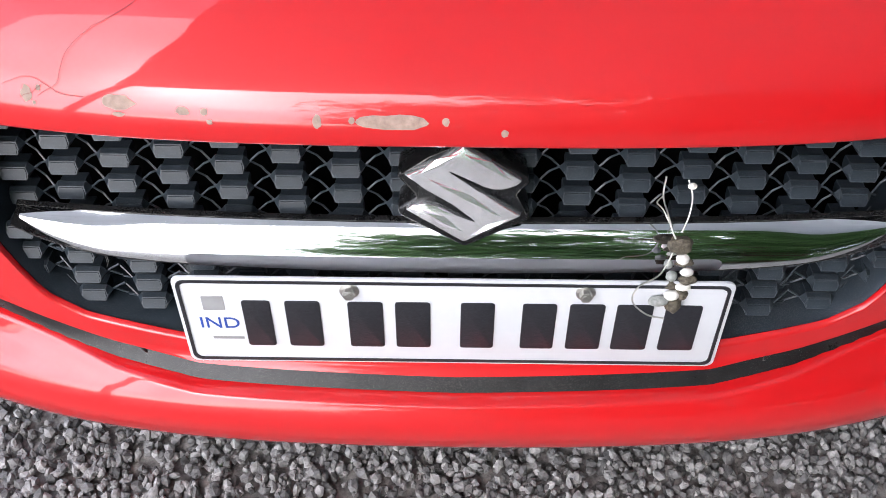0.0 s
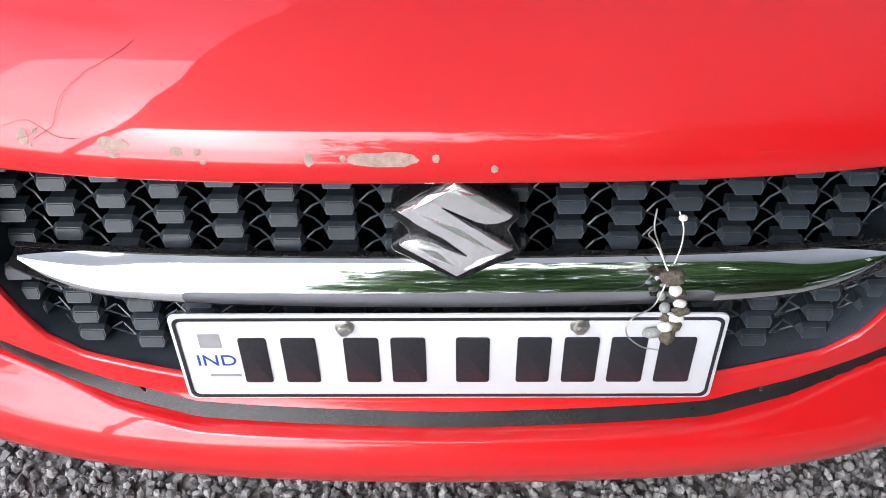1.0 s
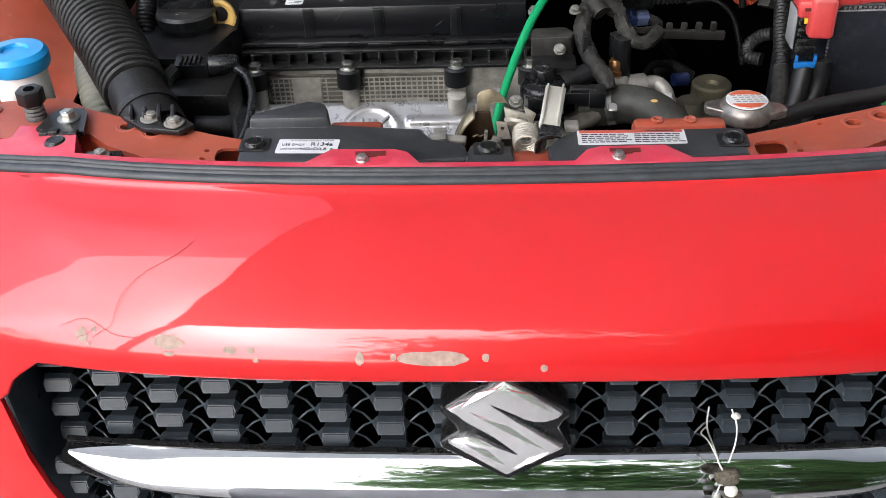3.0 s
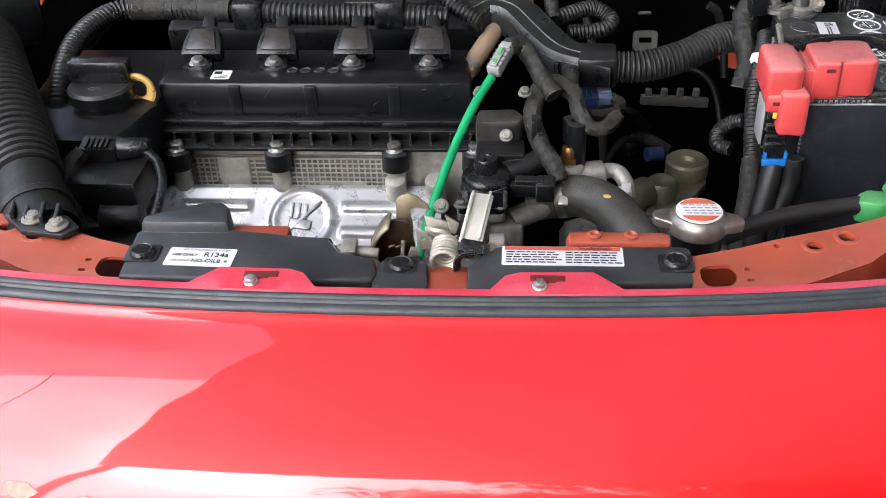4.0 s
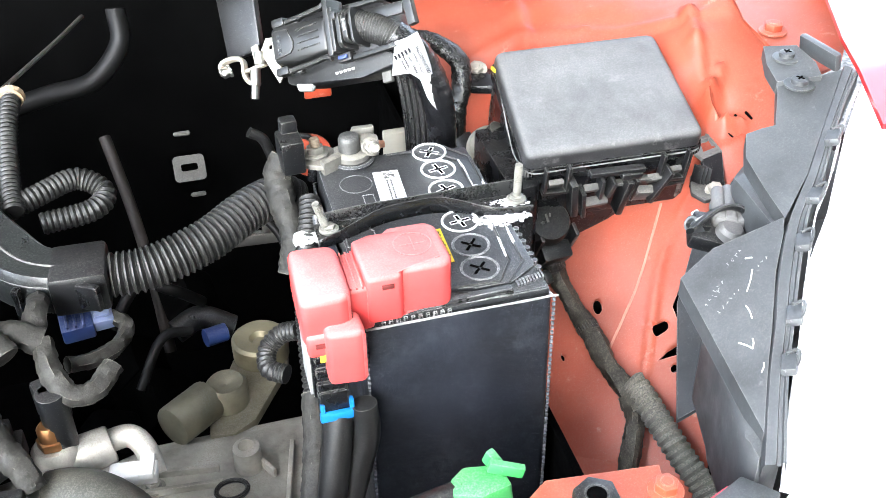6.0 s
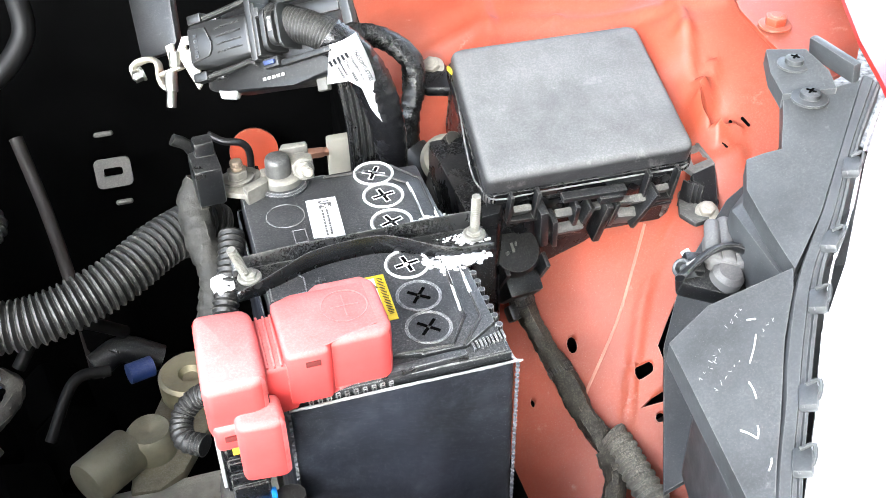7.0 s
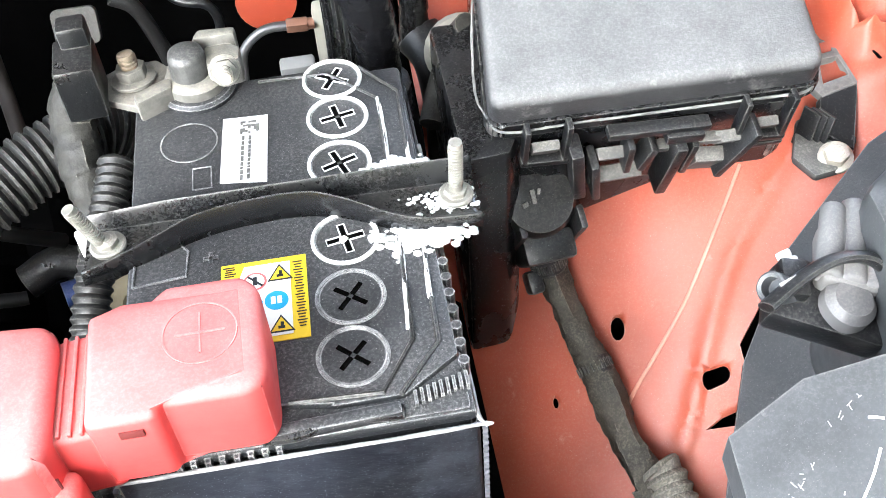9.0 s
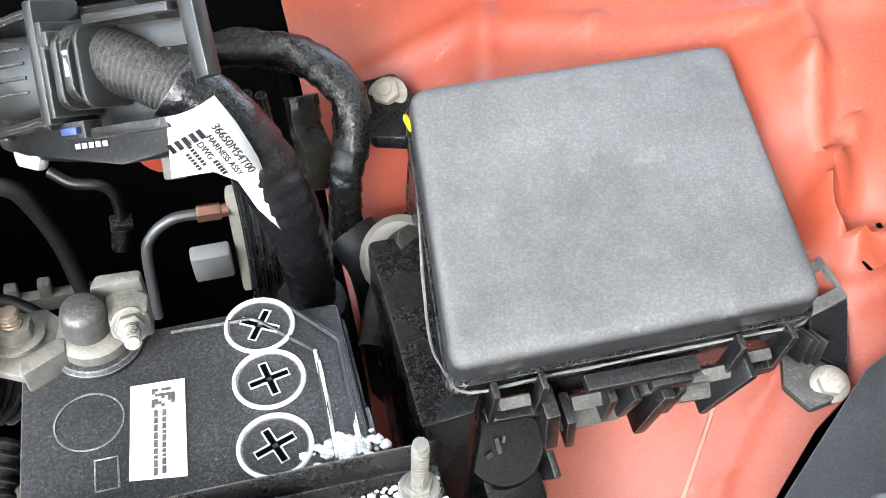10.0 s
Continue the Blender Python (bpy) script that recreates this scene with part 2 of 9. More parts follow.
# near-black colour standing for shade: deep bay, cavities, slots and holes
SHADE_BLACK = mk("shade_black", (0.0014, 0.0014, 0.0014), 0.9, var=0.4, bump=0.3, bscale=60, spec=0.02)
# rubber darkened in colour for leads and hose in the bay's shade
SHADE_RUBBER = mk("shade_rubber", (0.003, 0.003, 0.003), 0.55, var=0.4, spec=0.25)
TRUNK = mk("bark", (0.12, 0.085, 0.055), 0.9, var=0.4, vscale=12, bump=1.0, bscale=30)
LEAF = mk("leaf", (0.11, 0.21, 0.07), 0.5, var=0.5, vscale=2.5, bump=0)


def random_tint(m, amount):
    """Vary a material from piece to piece."""
    n, ln = m.node_tree.nodes, m.node_tree.links
    bs = n["Principled BSDF"]
    src = bs.inputs["Base Color"].links[0].from_socket
    g = n.new("ShaderNodeNewGeometry")
    r = n.new("ShaderNodeMapRange")
    r.inputs[3].default_value, r.inputs[4].default_value = 1 - amount, 1 + amount
    ln.new(g.outputs["Random Per Island"], r.inputs[0])
    h = n.new("ShaderNodeHueSaturation")
    ln.new(r.outputs[0], h.inputs["Value"]), ln.new(src, h.inputs["Color"])
    ln.new(h.outputs[0], bs.inputs["Base Color"])
    return m


random_tint(LEAF, 0.5)
n, ln = LEAF.node_tree.nodes, LEAF.node_tree.links
glow, both = n.new("ShaderNodeBsdfTranslucent"), n.new("ShaderNodeMixShader")
ln.new(n["Principled BSDF"].inputs["Base Color"].links[0].from_socket, glow.inputs["Color"])
both.inputs[0].default_value = 0.45
ln.new(n["Principled BSDF"].outputs[0], both.inputs[1]), ln.new(glow.outputs[0], both.inputs[2])
ln.new(both.outputs[0], n["Material Output"].inputs["Surface"])
GRAVEL = random_tint(mk("gravel_stone", (0.21, 0.205, 0.20), 0.85, var=0.3, vscale=90, bump=0.6, bscale=300), 0.65)
GRAVELBED = mk("gravel_bed", (0.20, 0.19, 0.18), 0.95, var=0.8, vscale=70, bump=1.0, bscale=60)


# ---- building blocks ----
def B():
    return bmesh.new()


def part(name, bm, mat, parent=None, label="", smooth=38):
    me = bpy.data.meshes.new(name)
    bmesh.ops.recalc_face_normals(bm, faces=bm.faces)
    bm.to_mesh(me)
    bm.free()
    me.materials.append(mat)
    if smooth:
        me.shade_smooth()
        me.set_sharp_from_angle(angle=radians(smooth))
    ob = new(name, me)
    if parent:
        ob.parent = parent
        ob.matrix_parent_inverse = parent.matrix_basis.inverted()
    if label:
        tagged(ob, label)
    return ob


def thing(name, label, category, base=(0, 0, 0), group="", kind=""):
    ob = new(name)
    ob.empty_display_size = 0.02
    ob.matrix_basis = Matrix.Translation(base)
    return tagged(ob, label, category, group, kind)


def box(bm, c, s, rot=(0, 0, 0), bev=0.0, seg=2, m=None):
    k = (m or Matrix()) @ pose(*c, *rot) @ Matrix.Diagonal((*s, 1))
    r = bmesh.ops.create_cube(bm, size=1, matrix=k)
    if bev:
        bmesh.ops.bevel(bm, geom=list({e for v in r["verts"] for e in v.link_edges}), offset=bev, segments=seg, affect="EDGES", profile=0.5)
    return bm


def prism(bm, pts, z0, z1, m=None, bev=0.0, seg=2, taper=1.0):
    """A polygon in x and y, drawn up from z0 to z1."""
    m = m or Matrix()
    cx, cy = sum(p[0] for p in pts) / len(pts), sum(p[1] for p in pts) / len(pts)
    lo = [bm.verts.new(m @ Vector((x, y, z0))) for x, y in pts]
    hi = [bm.verts.new(m @ Vector((cx + (x - cx) * taper, cy + (y - cy) * taper, z1))) for x, y in pts]
    fs = [bm.faces.new(lo[::-1]), bm.faces.new(hi)]
    for i in range(len(pts)):
        j = (i + 1) % len(pts)
        fs.append(bm.faces.new((lo[i], lo[j], hi[j], hi[i])))
    if bev:
        bmesh.ops.bevel(bm, geom=list({e for f in fs for e in f.edges}), offset=bev, segments=seg, affect="EDGES", profile=0.5)
    return bm


def ring(x, y, rx, ry=None, n=16, turn=0.0):
    ry = ry or rx
    return [(x + rx * math.cos(turn + 2 * math.pi * i / n), y + ry * math.sin(turn + 2 * math.pi * i / n)) for i in range(n)]


def rrect(x0, y0, x1, y1, r, n=4):
    pts = []
    for cx, cy, a in ((x1 - r, y1 - r, 0), (x0 + r, y1 - r, 90), (x0 + r, y0 + r, 180), (x1 - r, y0 + r, 270)):
        pts += [(cx + r * math.cos(radians(a + 90 * i / n)), cy + r * math.sin(radians(a + 90 * i / n))) for i in range(n + 1)]
    return pts


def sheet(bm, outer, holes=(), thick=0.002, rise=None, bend=None, grid=0.0):
    """A flat plate with holes; rise(x, y) lifts it, thick draws it down."""
    t = bmesh.new()
    for loop in (outer, *holes):
        vs = [t.verts.new((x, y, 0)) for x, y in loop]
        for i in range(len(vs)):
            t.edges.new((vs[i], vs[(i + 1) % len(vs)]))
    bmesh.ops.triangle_fill(t, use_beauty=True, edges=t.edges[:], normal=(0, 0, 1))
    if grid:
        xs, ys = [p[0] for p in outer], [p[1] for p in outer]
        for axis, lo, hi in ((0, min(xs), max(xs)), (1, min(ys), max(ys))):
            v = lo + grid
            while v < hi:
                co, no = [0, 0, 0], [0, 0, 0]
                co[axis], no[axis] = v, 1
                bmesh.ops.bisect_plane(t, geom=t.verts[:] + t.edges[:] + t.faces[:], plane_co=co, plane_no=no)
                v += grid
    if rise:
        for v in t.verts:
            v.co.z = rise(v.co.x, v.co.y)
    top = t.faces[:]
    ext = bmesh.ops.extrude_face_region(t, geom=top)
    for v in [g for g in ext["geom"] if isinstance(g, bmesh.types.BMVert)]:
        v.co.z -= thick
    me = bpy.data.meshes.new("tmp")
    t.to_mesh(me)
    t.free()
    bm.from_mesh(me)
    bpy.data.meshes.remove(me)
    return bm


def turned(p0, axis):
    q = Vector(axis).normalized().to_track_quat("Z", "Y")
    return Matrix.Translation(p0) @ q.to_matrix().to_4x4()


def cyl(bm, p0, p1, r0, r1=None, n=20, bev=0.0, seg=2):
    p0, p1 = Vector(p0), Vector(p1)
    d = p1 - p0
    r1 = r0 if r1 is None else r1
    m = turned((p0 + p1) / 2, d)
    r = bmesh.ops.create_cone(bm, cap_ends=True, segments=n, radius1=r0, radius2=r1, depth=d.length, matrix=m)
    if bev:
        a = d.normalized()
        es = {e for v in r["verts"] for e in v.link_edges if abs((e.verts[0].co - e.verts[1].co).normalized().dot(a)) < 0.3}
        bmesh.ops.bevel(bm, geom=list(es), offset=bev, segments=seg, affect="EDGES", profile=0.5)
    return bm


def lathe(bm, prof, p0=(0, 0, 0), axis=(0, 0, 1), n=28, m=None, cap=True):
    """Turn a profile of (radius, height) round an axis."""
    m = m or turned(p0, axis)
    rows = []
    for r, h in prof:
        rows.append([bm.verts.new(m @ Vector((r * math.cos(2 * math.pi * i / n), r * math.sin(2 * math.pi * i / n), h))) for i in range(n)])
    for a, b in zip(rows, rows[1:]):
        for i in range(n):
            bm.faces.new((a[i], a[(i + 1) % n], b[(i + 1) % n], b[i]))
    if cap and prof[0][0] > 0:
        bm.faces.new(rows[0][::-1])
    if cap and prof[-1][0] > 0:
        bm.faces.new(rows[-1])
    return bm


def curve_points(pts, k=8):
    pts = [Vector(p) for p in pts]
    if len(pts) < 3:
        return [pts[0].lerp(pts[1], i / k) for i in range(k + 1)]
    ext = [2 * pts[0] - pts[1]] + pts + [2 * pts[-1] - pts[-2]]
    out = []
    for i in range(1, len(ext) - 2):
        a, b, c, d = ext[i - 1:i + 3]
        for j in range(k):
            t = j / k
            out.append(0.5 * (2 * b + (c - a) * t + (2 * a - 5 * b + 4 * c - d) * t * t + (3 * b - a - 3 * c + d) * t ** 3))
    out.append(pts[-1])
    return out


def tube(bm, pts, r, n=12, k=8, rib=0.0, pitch=0.006, r1=None, flat=1.0, wob=0.0):
    """A round hose along points; rib gives it rings of that height, wob an uneven wrap."""
    c = curve_points(pts, k)
    ln = [0.0]
    for a, b in zip(c, c[1:]):
        ln.append(ln[-1] + (b - a).length)
    if rib or wob:
        step = pitch / 4 if rib else 0.002
        m = max(4, int(ln[-1] / step))
        res, j = [], 0
        for i in range(m + 1):
            s = ln[-1] * i / m
            while j < len(c) - 2 and ln[j + 1] < s:
                j += 1
            f = (s - ln[j]) / max(1e-9, ln[j + 1] - ln[j])
            res.append((c[j].lerp(c[j + 1], min(1, f)), s))
    else:
        res = list(zip(c, ln))
    pos = [p for p, _ in res]
    up, rows = None, []
    for i, (p, s) in enumerate(res):
        d = (pos[min(i + 1, len(pos) - 1)] - pos[max(i - 1, 0)]).normalized()
        if up is None:
            up = d.orthogonal().normalized()
        up = (up - d * up.dot(d)).normalized()
        side = d.cross(up)
        rr = r if r1 is None else r + (r1 - r) * s / ln[-1]
        if rib:
            rr += rib * (0.0, 0.85, 1.0, 0.3)[i % 4]
        row = []
        for a in range(n):
            an = 2 * math.pi * a / n
            q = rr
            if wob:
                q *= 1 + 0.6 * wob * noise.noise(p * 60 + Vector((math.cos(an), math.sin(an), s * 40))) + min(0.12, 0.32 * wob + 0.01) * ((s / 0.0095 + a / n + 0.5 * noise.noise(p * 50)) % 1.0)
            row.append(bm.verts.new(p + (up * math.cos(an) + side * math.sin(an) * flat) * q))
        rows.append(row)
    for a, b in zip(rows, rows[1:]):
        for i in range(n):
            bm.faces.new((a[i], a[(i + 1) % n], b[(i + 1) % n], b[i]))
    bm.faces.new(rows[0][::-1]), bm.faces.new(rows[-1])
    return bm


def bolt(bm, p, axis=(0, 0, 1), r=0.006, h=0.006, washer=1.6):
    m = turned(p, axis)
    lathe(bm, [(r * washer, 0), (r * washer, 0.0014), (r * washer * 0.9, 0.002)], m=m, n=20)
    hexa = ring(0, 0, r * 1.1, n=6)
    prism(bm, hexa, 0.0015, h, m, bev=r * 0.12)
    lathe(bm, [(r * 0.6, h - 0.0002), (r * 0.55, h + 0.0008)], m=m, n=12)
    return bm


def clip(name, p, parent, r=0.009, axis=(0, 0, 1)):
    b = lathe(B(), [(r * 1.15, 0), (r * 1.15, 0.001), (r, 0.003), (r * 0.86, 0.0042), (r * 0.82, 0.0036), (0, 0.0038)], p, axis, 24)
    return part(name, b, BLACKC, parent, "round black push rivet")


def writing(name, body, size, m, mat, parent, label="", thick=0.0002, align="CENTER"):
    cu = bpy.data.curves.new("t", "FONT")
    cu.body, cu.size, cu.extrude, cu.align_x, cu.align_y = body, size, thick, align, "CENTER"
    tmp = new("t", cu)
    me = bpy.data.meshes.new_from_object(tmp.evaluated_get(bpy.context.evaluated_depsgraph_get()))
    bpy.data.objects.remove(tmp)
    me.transform(m)
    me.materials.clear()
    me.materials.append(mat)
    ob = new(name, me)
    ob.parent = parent
    ob.matrix_parent_inverse = parent.matrix_basis.inverted()
    return ob


def bars(bm, rows, m, thick=0.0002):
    """Plain bars for writing: x, y, width, height on the plane of m."""
    for x, y, w, h in rows:
        box(bm, (x, y, thick / 2), (w, h, thick), m=m)
    return bm


def pieces(name, rows, mat, parent, label="", m=None):
    """One part for each box: centre, size, turn, bevel."""
    return [part(name, box(B(), c, s, r, v, m=m), mat, parent, label) for c, s, r, v in rows]


def sag(d):
    """How far the nose curves back away from the centre line."""
    d = min(abs(d), 0.62)
    return 0.1 * d ** 2 + 0.58 * d ** 4


def drop(d):
    """How far the nose's top edge dips towards its ends."""
    return 0.013 * max(0.0, min(1.0, (abs(d) - 0.38) / 0.14))


def lerp_table(tab, v):
    if v <= tab[0][0]:
        return tab[0][1]
    for (a, p), (b, q) in zip(tab, tab[1:]):
        if v <= b:
            return p + (q - p) * (v - a) / (b - a)
    return tab[-1][1]


# ---- ground ----
b = B()
bmesh.ops.create_grid(b, x_segments=1, y_segments=1, size=400, matrix=pose(0, 0, GROUND - 0.012))
tagged(part("ground", b, GRAVELBED, smooth=0), "grey gravel ground reaching to the horizon", "ground", kind="structure")

rng = random.Random(4)
ico = bmesh.new()
bmesh.ops.create_icosphere(ico, subdivisions=1, radius=1)
base_v = np.array([v.co[:] for v in ico.verts])
base_f = np.array([[v.index for v in f.verts] for f in ico.faces])
ico.free()
V, F, k = [], [], 0
for layer in range(2):
    for i in range(8000):
        x, y = rng.uniform(-0.85, 0.95), rng.uniform(0.5, 1.22)
        s = rng.uniform(0.004, 0.009)
        jig = base_v * np.array([[rng.uniform(0.75, 1.25)] for _ in range(len(base_v))])
        rot = np.array(Euler((rng.uniform(0, 6), rng.uniform(0, 6), rng.uniform(0, 6))).to_matrix())
        jig = jig @ np.diag([s * rng.uniform(0.9, 1.45), s, s * rng.uniform(0.65, 1)]) @ rot
        V.append(jig + [x, y, GROUND - 0.008 + layer * 0.007 + rng.uniform(-0.003, 0.004)])
        F.append(base_f + k)
        k += len(base_v)
me = bpy.data.meshes.new("gravel")
me.from_pydata(np.concatenate(V).tolist(), [], np.concatenate(F).tolist())
me.materials.append(GRAVEL)
tagged(new("gravel", me), "loose angular grey gravel chips on the ground", "gravel", kind="stuff")

# ---- car body: nose ----
car = thing("car", "glossy red hatchback car with chipped nose paint and bonnet up", "car", (C, 1.2, GROUND))

SKIN = [(0.30, 0.72), (0.36, 0.665), (0.40, 0.625), (0.44, 0.592), (0.46, 0.580), (0.48, 0.573), (0.50, 0.571), (0.515, 0.575), (0.53, 0.584),
        (0.545, 0.604), (0.556, 0.613), (0.60, 0.615), (0.70, 0.614), (0.80, 0.619), (0.838, 0.622), (0.848, 0.626), (0.864, 0.638),
        (0.883, 0.659), (0.903, 0.686), (0.9185, 0.713), (0.9275, 0.735), (0.930, 0.7455)]
OPEN_TOP = [(0, 0.826), (0.386, 0.823), (0.415, 0.80), (0.431, 0.772)]
OPEN_LOW = [(0, 0.568), (0.254, 0.574), (0.354, 0.590), (0.39, 0.610), (0.41, 0.65), (0.425, 0.69), (0.431, 0.772)]
SLOT_TOP = [(0, 0.546), (0.25, 0.549), (0.333, 0.562), (0.436, 0.592), (0.6, 0.62)]
SLOT_LOW = [(0, 0.524), (0.25, 0.527), (0.333, 0.537), (0.436, 0.560), (0.6, 0.585)]


def skin_y(z, d):
    return sum(w * lerp_table(SKIN, z + q) for q, w in ((-0.007, 0.15), (-0.0035, 0.22), (0, 0.26), (0.0035, 0.22), (0.007, 0.15))) + sag(d)


def side(z):
    """How far the skin's side edge runs in below the headlamps."""
    return lerp_table([(0.84, 1.0), (0.875, 0.905), (0.90, 0.93), (0.930, 1.075)], z)


def nose_sheet(top, low, half, steps, flange=(0.0, 0.0), cols=90):
    """A strip of the nose's skin between two heights, with returns at its edges."""
    bm = B()
    rows = []
    for i in range(cols + 1):
        d = -half + 2 * half * i / cols
        a, e = top(abs(d)), low(abs(d))
        col = []
        if flange[0]:
            col += [(skin_y(a, d) + flange[0], a + 0.004), (skin_y(a, d) + 0.004, a + 0.0035), (skin_y(a, d) + 0.001, a + 0.0015)]
        for j in range(steps + 1):
            z = a + (e - a) * j / steps
            col.append((skin_y(z, d * side(z)), z, d * side(z)))
        if flange[1]:
            col += [(skin_y(e, d) + 0.001, e - 0.002), (skin_y(e, d) + 0.005, e - 0.0035), (skin_y(e, d) + flange[1], e - 0.004)]
        rows.append([bm.verts.new((C + (q[2] if len(q) > 2 else d), q[0], q[1] - drop(d) * max(0.0, (q[1] - 0.86) / 0.07))) for q in col])
    for p, q in zip(rows, rows[1:]):
        for j in range(len(p) - 1):
            bm.faces.new((p[j], q[j], q[j + 1], p[j + 1]))
    return bm


bumper = part("bumper", nose_sheet(lambda d: 0.930, lambda d: lerp_table(OPEN_TOP, d), 0.535, 40, (0.016, 0.03), 108), RED, car,
              "glossy red bumper skin with stone chips", smooth=60)
part("bumper_band", nose_sheet(lambda d: lerp_table(OPEN_LOW, d), lambda d: lerp_table(SLOT_TOP, d), 0.535, 14, (0.006, 0.02), 108), RED, car,
     "glossy red band below the number plate", smooth=60)
part("lower_bumper", nose_sheet(lambda d: lerp_table(SLOT_LOW, d), lambda d: 0.30, 0.60, 30, (0.02, 0.0)), RED, car, "glossy red lower bumper", smooth=60)
bm = B()
rows = []
for i in range(61):
    d = -0.56 + 1.12 * i / 60
    a, e = lerp_table(SLOT_TOP, abs(d)) + 0.015, lerp_table(SLOT_LOW, abs(d)) - 0.012
    rows.append([bm.verts.new((C + d, skin_y(z, d) + 0.012, z)) for z in (a, (a + e) / 2, e)])
for p, q in zip(rows, rows[1:]):
    for j in range(2):
        bm.faces.new((p[j], q[j], q[j + 1], p[j + 1]))
for s in (-1, 1):
    box(bm, (C + s * 0.305, skin_y(0.548, 0.305) + 0.011, 0.548), (0.003, 0.004, 0.040), (0, s * 25, 0), 0.001)
part("bumper_slot", bm, BLACK, car, "black plastic slot in the bumper", smooth=60)
bm = B()
tube(bm, [(C - 0.20 + 0.012 * i, 0.612 + 0.002 * math.sin(i), 0.535 - 0.001 * (i % 2)) for i in range(3)], 0.0012, n=6)
part("bumper_wire", bm, GREENP, car, "scrap of green wire in the slot")

# stone chips along the nose edge
for x, z, w, h in ((-0.023, 0.8455, 0.060, 0.011), (0.018, 0.8465, 0.006, 0.006), (-0.055, 0.8465, 0.005, 0.005), (-0.082, 0.845, 0.007, 0.010), (0.064, 0.838, 0.006, 0.006),
                   (-0.238, 0.852, 0.026, 0.010), (-0.238, 0.844, 0.010, 0.004), (-0.187, 0.849, 0.011, 0.006), (-0.170, 0.849, 0.006, 0.005), (-0.166, 0.842, 0.005, 0.004),
                   (-0.312, 0.8525, 0.009, 0.011), (-0.302, 0.857, 0.004, 0.004), (-0.306, 0.847, 0.003, 0.003)):
    bm = B()
    n = 18
    pts = []
    for i in range(n):
        an = 2 * math.pi * i / n
        q = 1 + 0.28 * noise.noise(Vector((x * 90 + math.cos(an) * 1.7, z * 50 + math.sin(an) * 1.7, 0)))
        pts.append((x + w / 2 * q * math.cos(an), z + h / 2 * q * math.sin(an)))
    vs = [bm.verts.new((px, skin_y(pz, px - C) - 0.0006, pz)) for px, pz in pts]
    mid = bm.verts.new((x, skin_y(z, x - C) - 0.0009, z))
    for i in range(n):
        bm.faces.new((vs[i], vs[(i + 1) % n], mid))
    part("paint_chip", bm, CHIP, bumper, "patch of chipped paint")

# hair cracks in the lacquer
for pts in ([(-0.2217, 0.9073), (-0.2407, 0.899), (-0.2582, 0.8927), (-0.2761, 0.882), (-0.2839, 0.8698), (-0.2861, 0.862), (-0.3031, 0.8519)],
            [(-0.3299, 0.8584), (-0.3115, 0.8645), (-0.2977, 0.8612), (-0.2842, 0.8552), (-0.2659, 0.854)], [(-0.2977, 0.8612), (-0.306, 0.855), (-0.318, 0.850)]):
    path = curve_points([(x, 0, z) for x, z in pts], 5)
    wav = [Vector((p.x + 0.0012 * noise.noise(p * 160), 0, p.z + 0.0008 * noise.noise(p * 220 + Vector((5, 0, 0))))) for p in path]
    part("lacquer_crack", tube(B(), [(p.x, skin_y(p.z, (p.x - C) * side(p.z)) + 0.00005, p.z) for p in wav], 0.0002, n=5, k=1), mk("crack_line", (0.20, 0.03, 0.035), 0.7, bump=0), bumper, "hair crack in the lacquer")

# ---- grille ----
HALF = [(0, 0.826), (0.20, 0.826), (0.386, 0.823), (0.415, 0.80), (0.431, 0.772), (0.429, 0.73), (0.425, 0.69), (0.41, 0.65), (0.39, 0.610), (0.354, 0.590), (0.254, 0.574), (0, 0.568)]
LOOP = HALF + [(-d, z) for d, z in HALF[-2:0:-1]]
grille = thing("grille", "black plastic honeycomb radiator grille in the red nose", "grille", (C, 0.68, 0.70))
bm = B()
rows = []
for kx, kz, dy in ((1.004, 1.006, -0.004), (0.998, 0.994, -0.004), (0.990, 0.984, 0.003), (0.982, 0.972, 0.050), (0.976, 0.966, 0.085)):
    rows.append([bm.verts.new((C + d * kx, skin_y(0.70, d) + dy + 0.012, 0.698 + (z - 0.698) * kz)) for d, z in LOOP])
for p, q in zip(rows, rows[1:]):
    for i in range(len(p)):
        j = (i + 1) % len(p)
        bm.faces.new((p[i], p[j], q[j], q[i]))
part("grille_frame", bm, GRILLE, grille, smooth=50)
# added black sheet: blocks the view and stands for shade behind the cells
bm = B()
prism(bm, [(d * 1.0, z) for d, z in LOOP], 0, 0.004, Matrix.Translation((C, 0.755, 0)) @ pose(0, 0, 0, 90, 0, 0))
part("grille_backing", bm, SHADE_BLACK, grille)


def inside(d, z, k=0.95):
    d, z = abs(d), 0.698 + (z - 0.698) / 0.94
    d /= k + 0.02
    return d < 0.43 and lerp_table(OPEN_LOW, d) < z < lerp_table(OPEN_TOP, d)


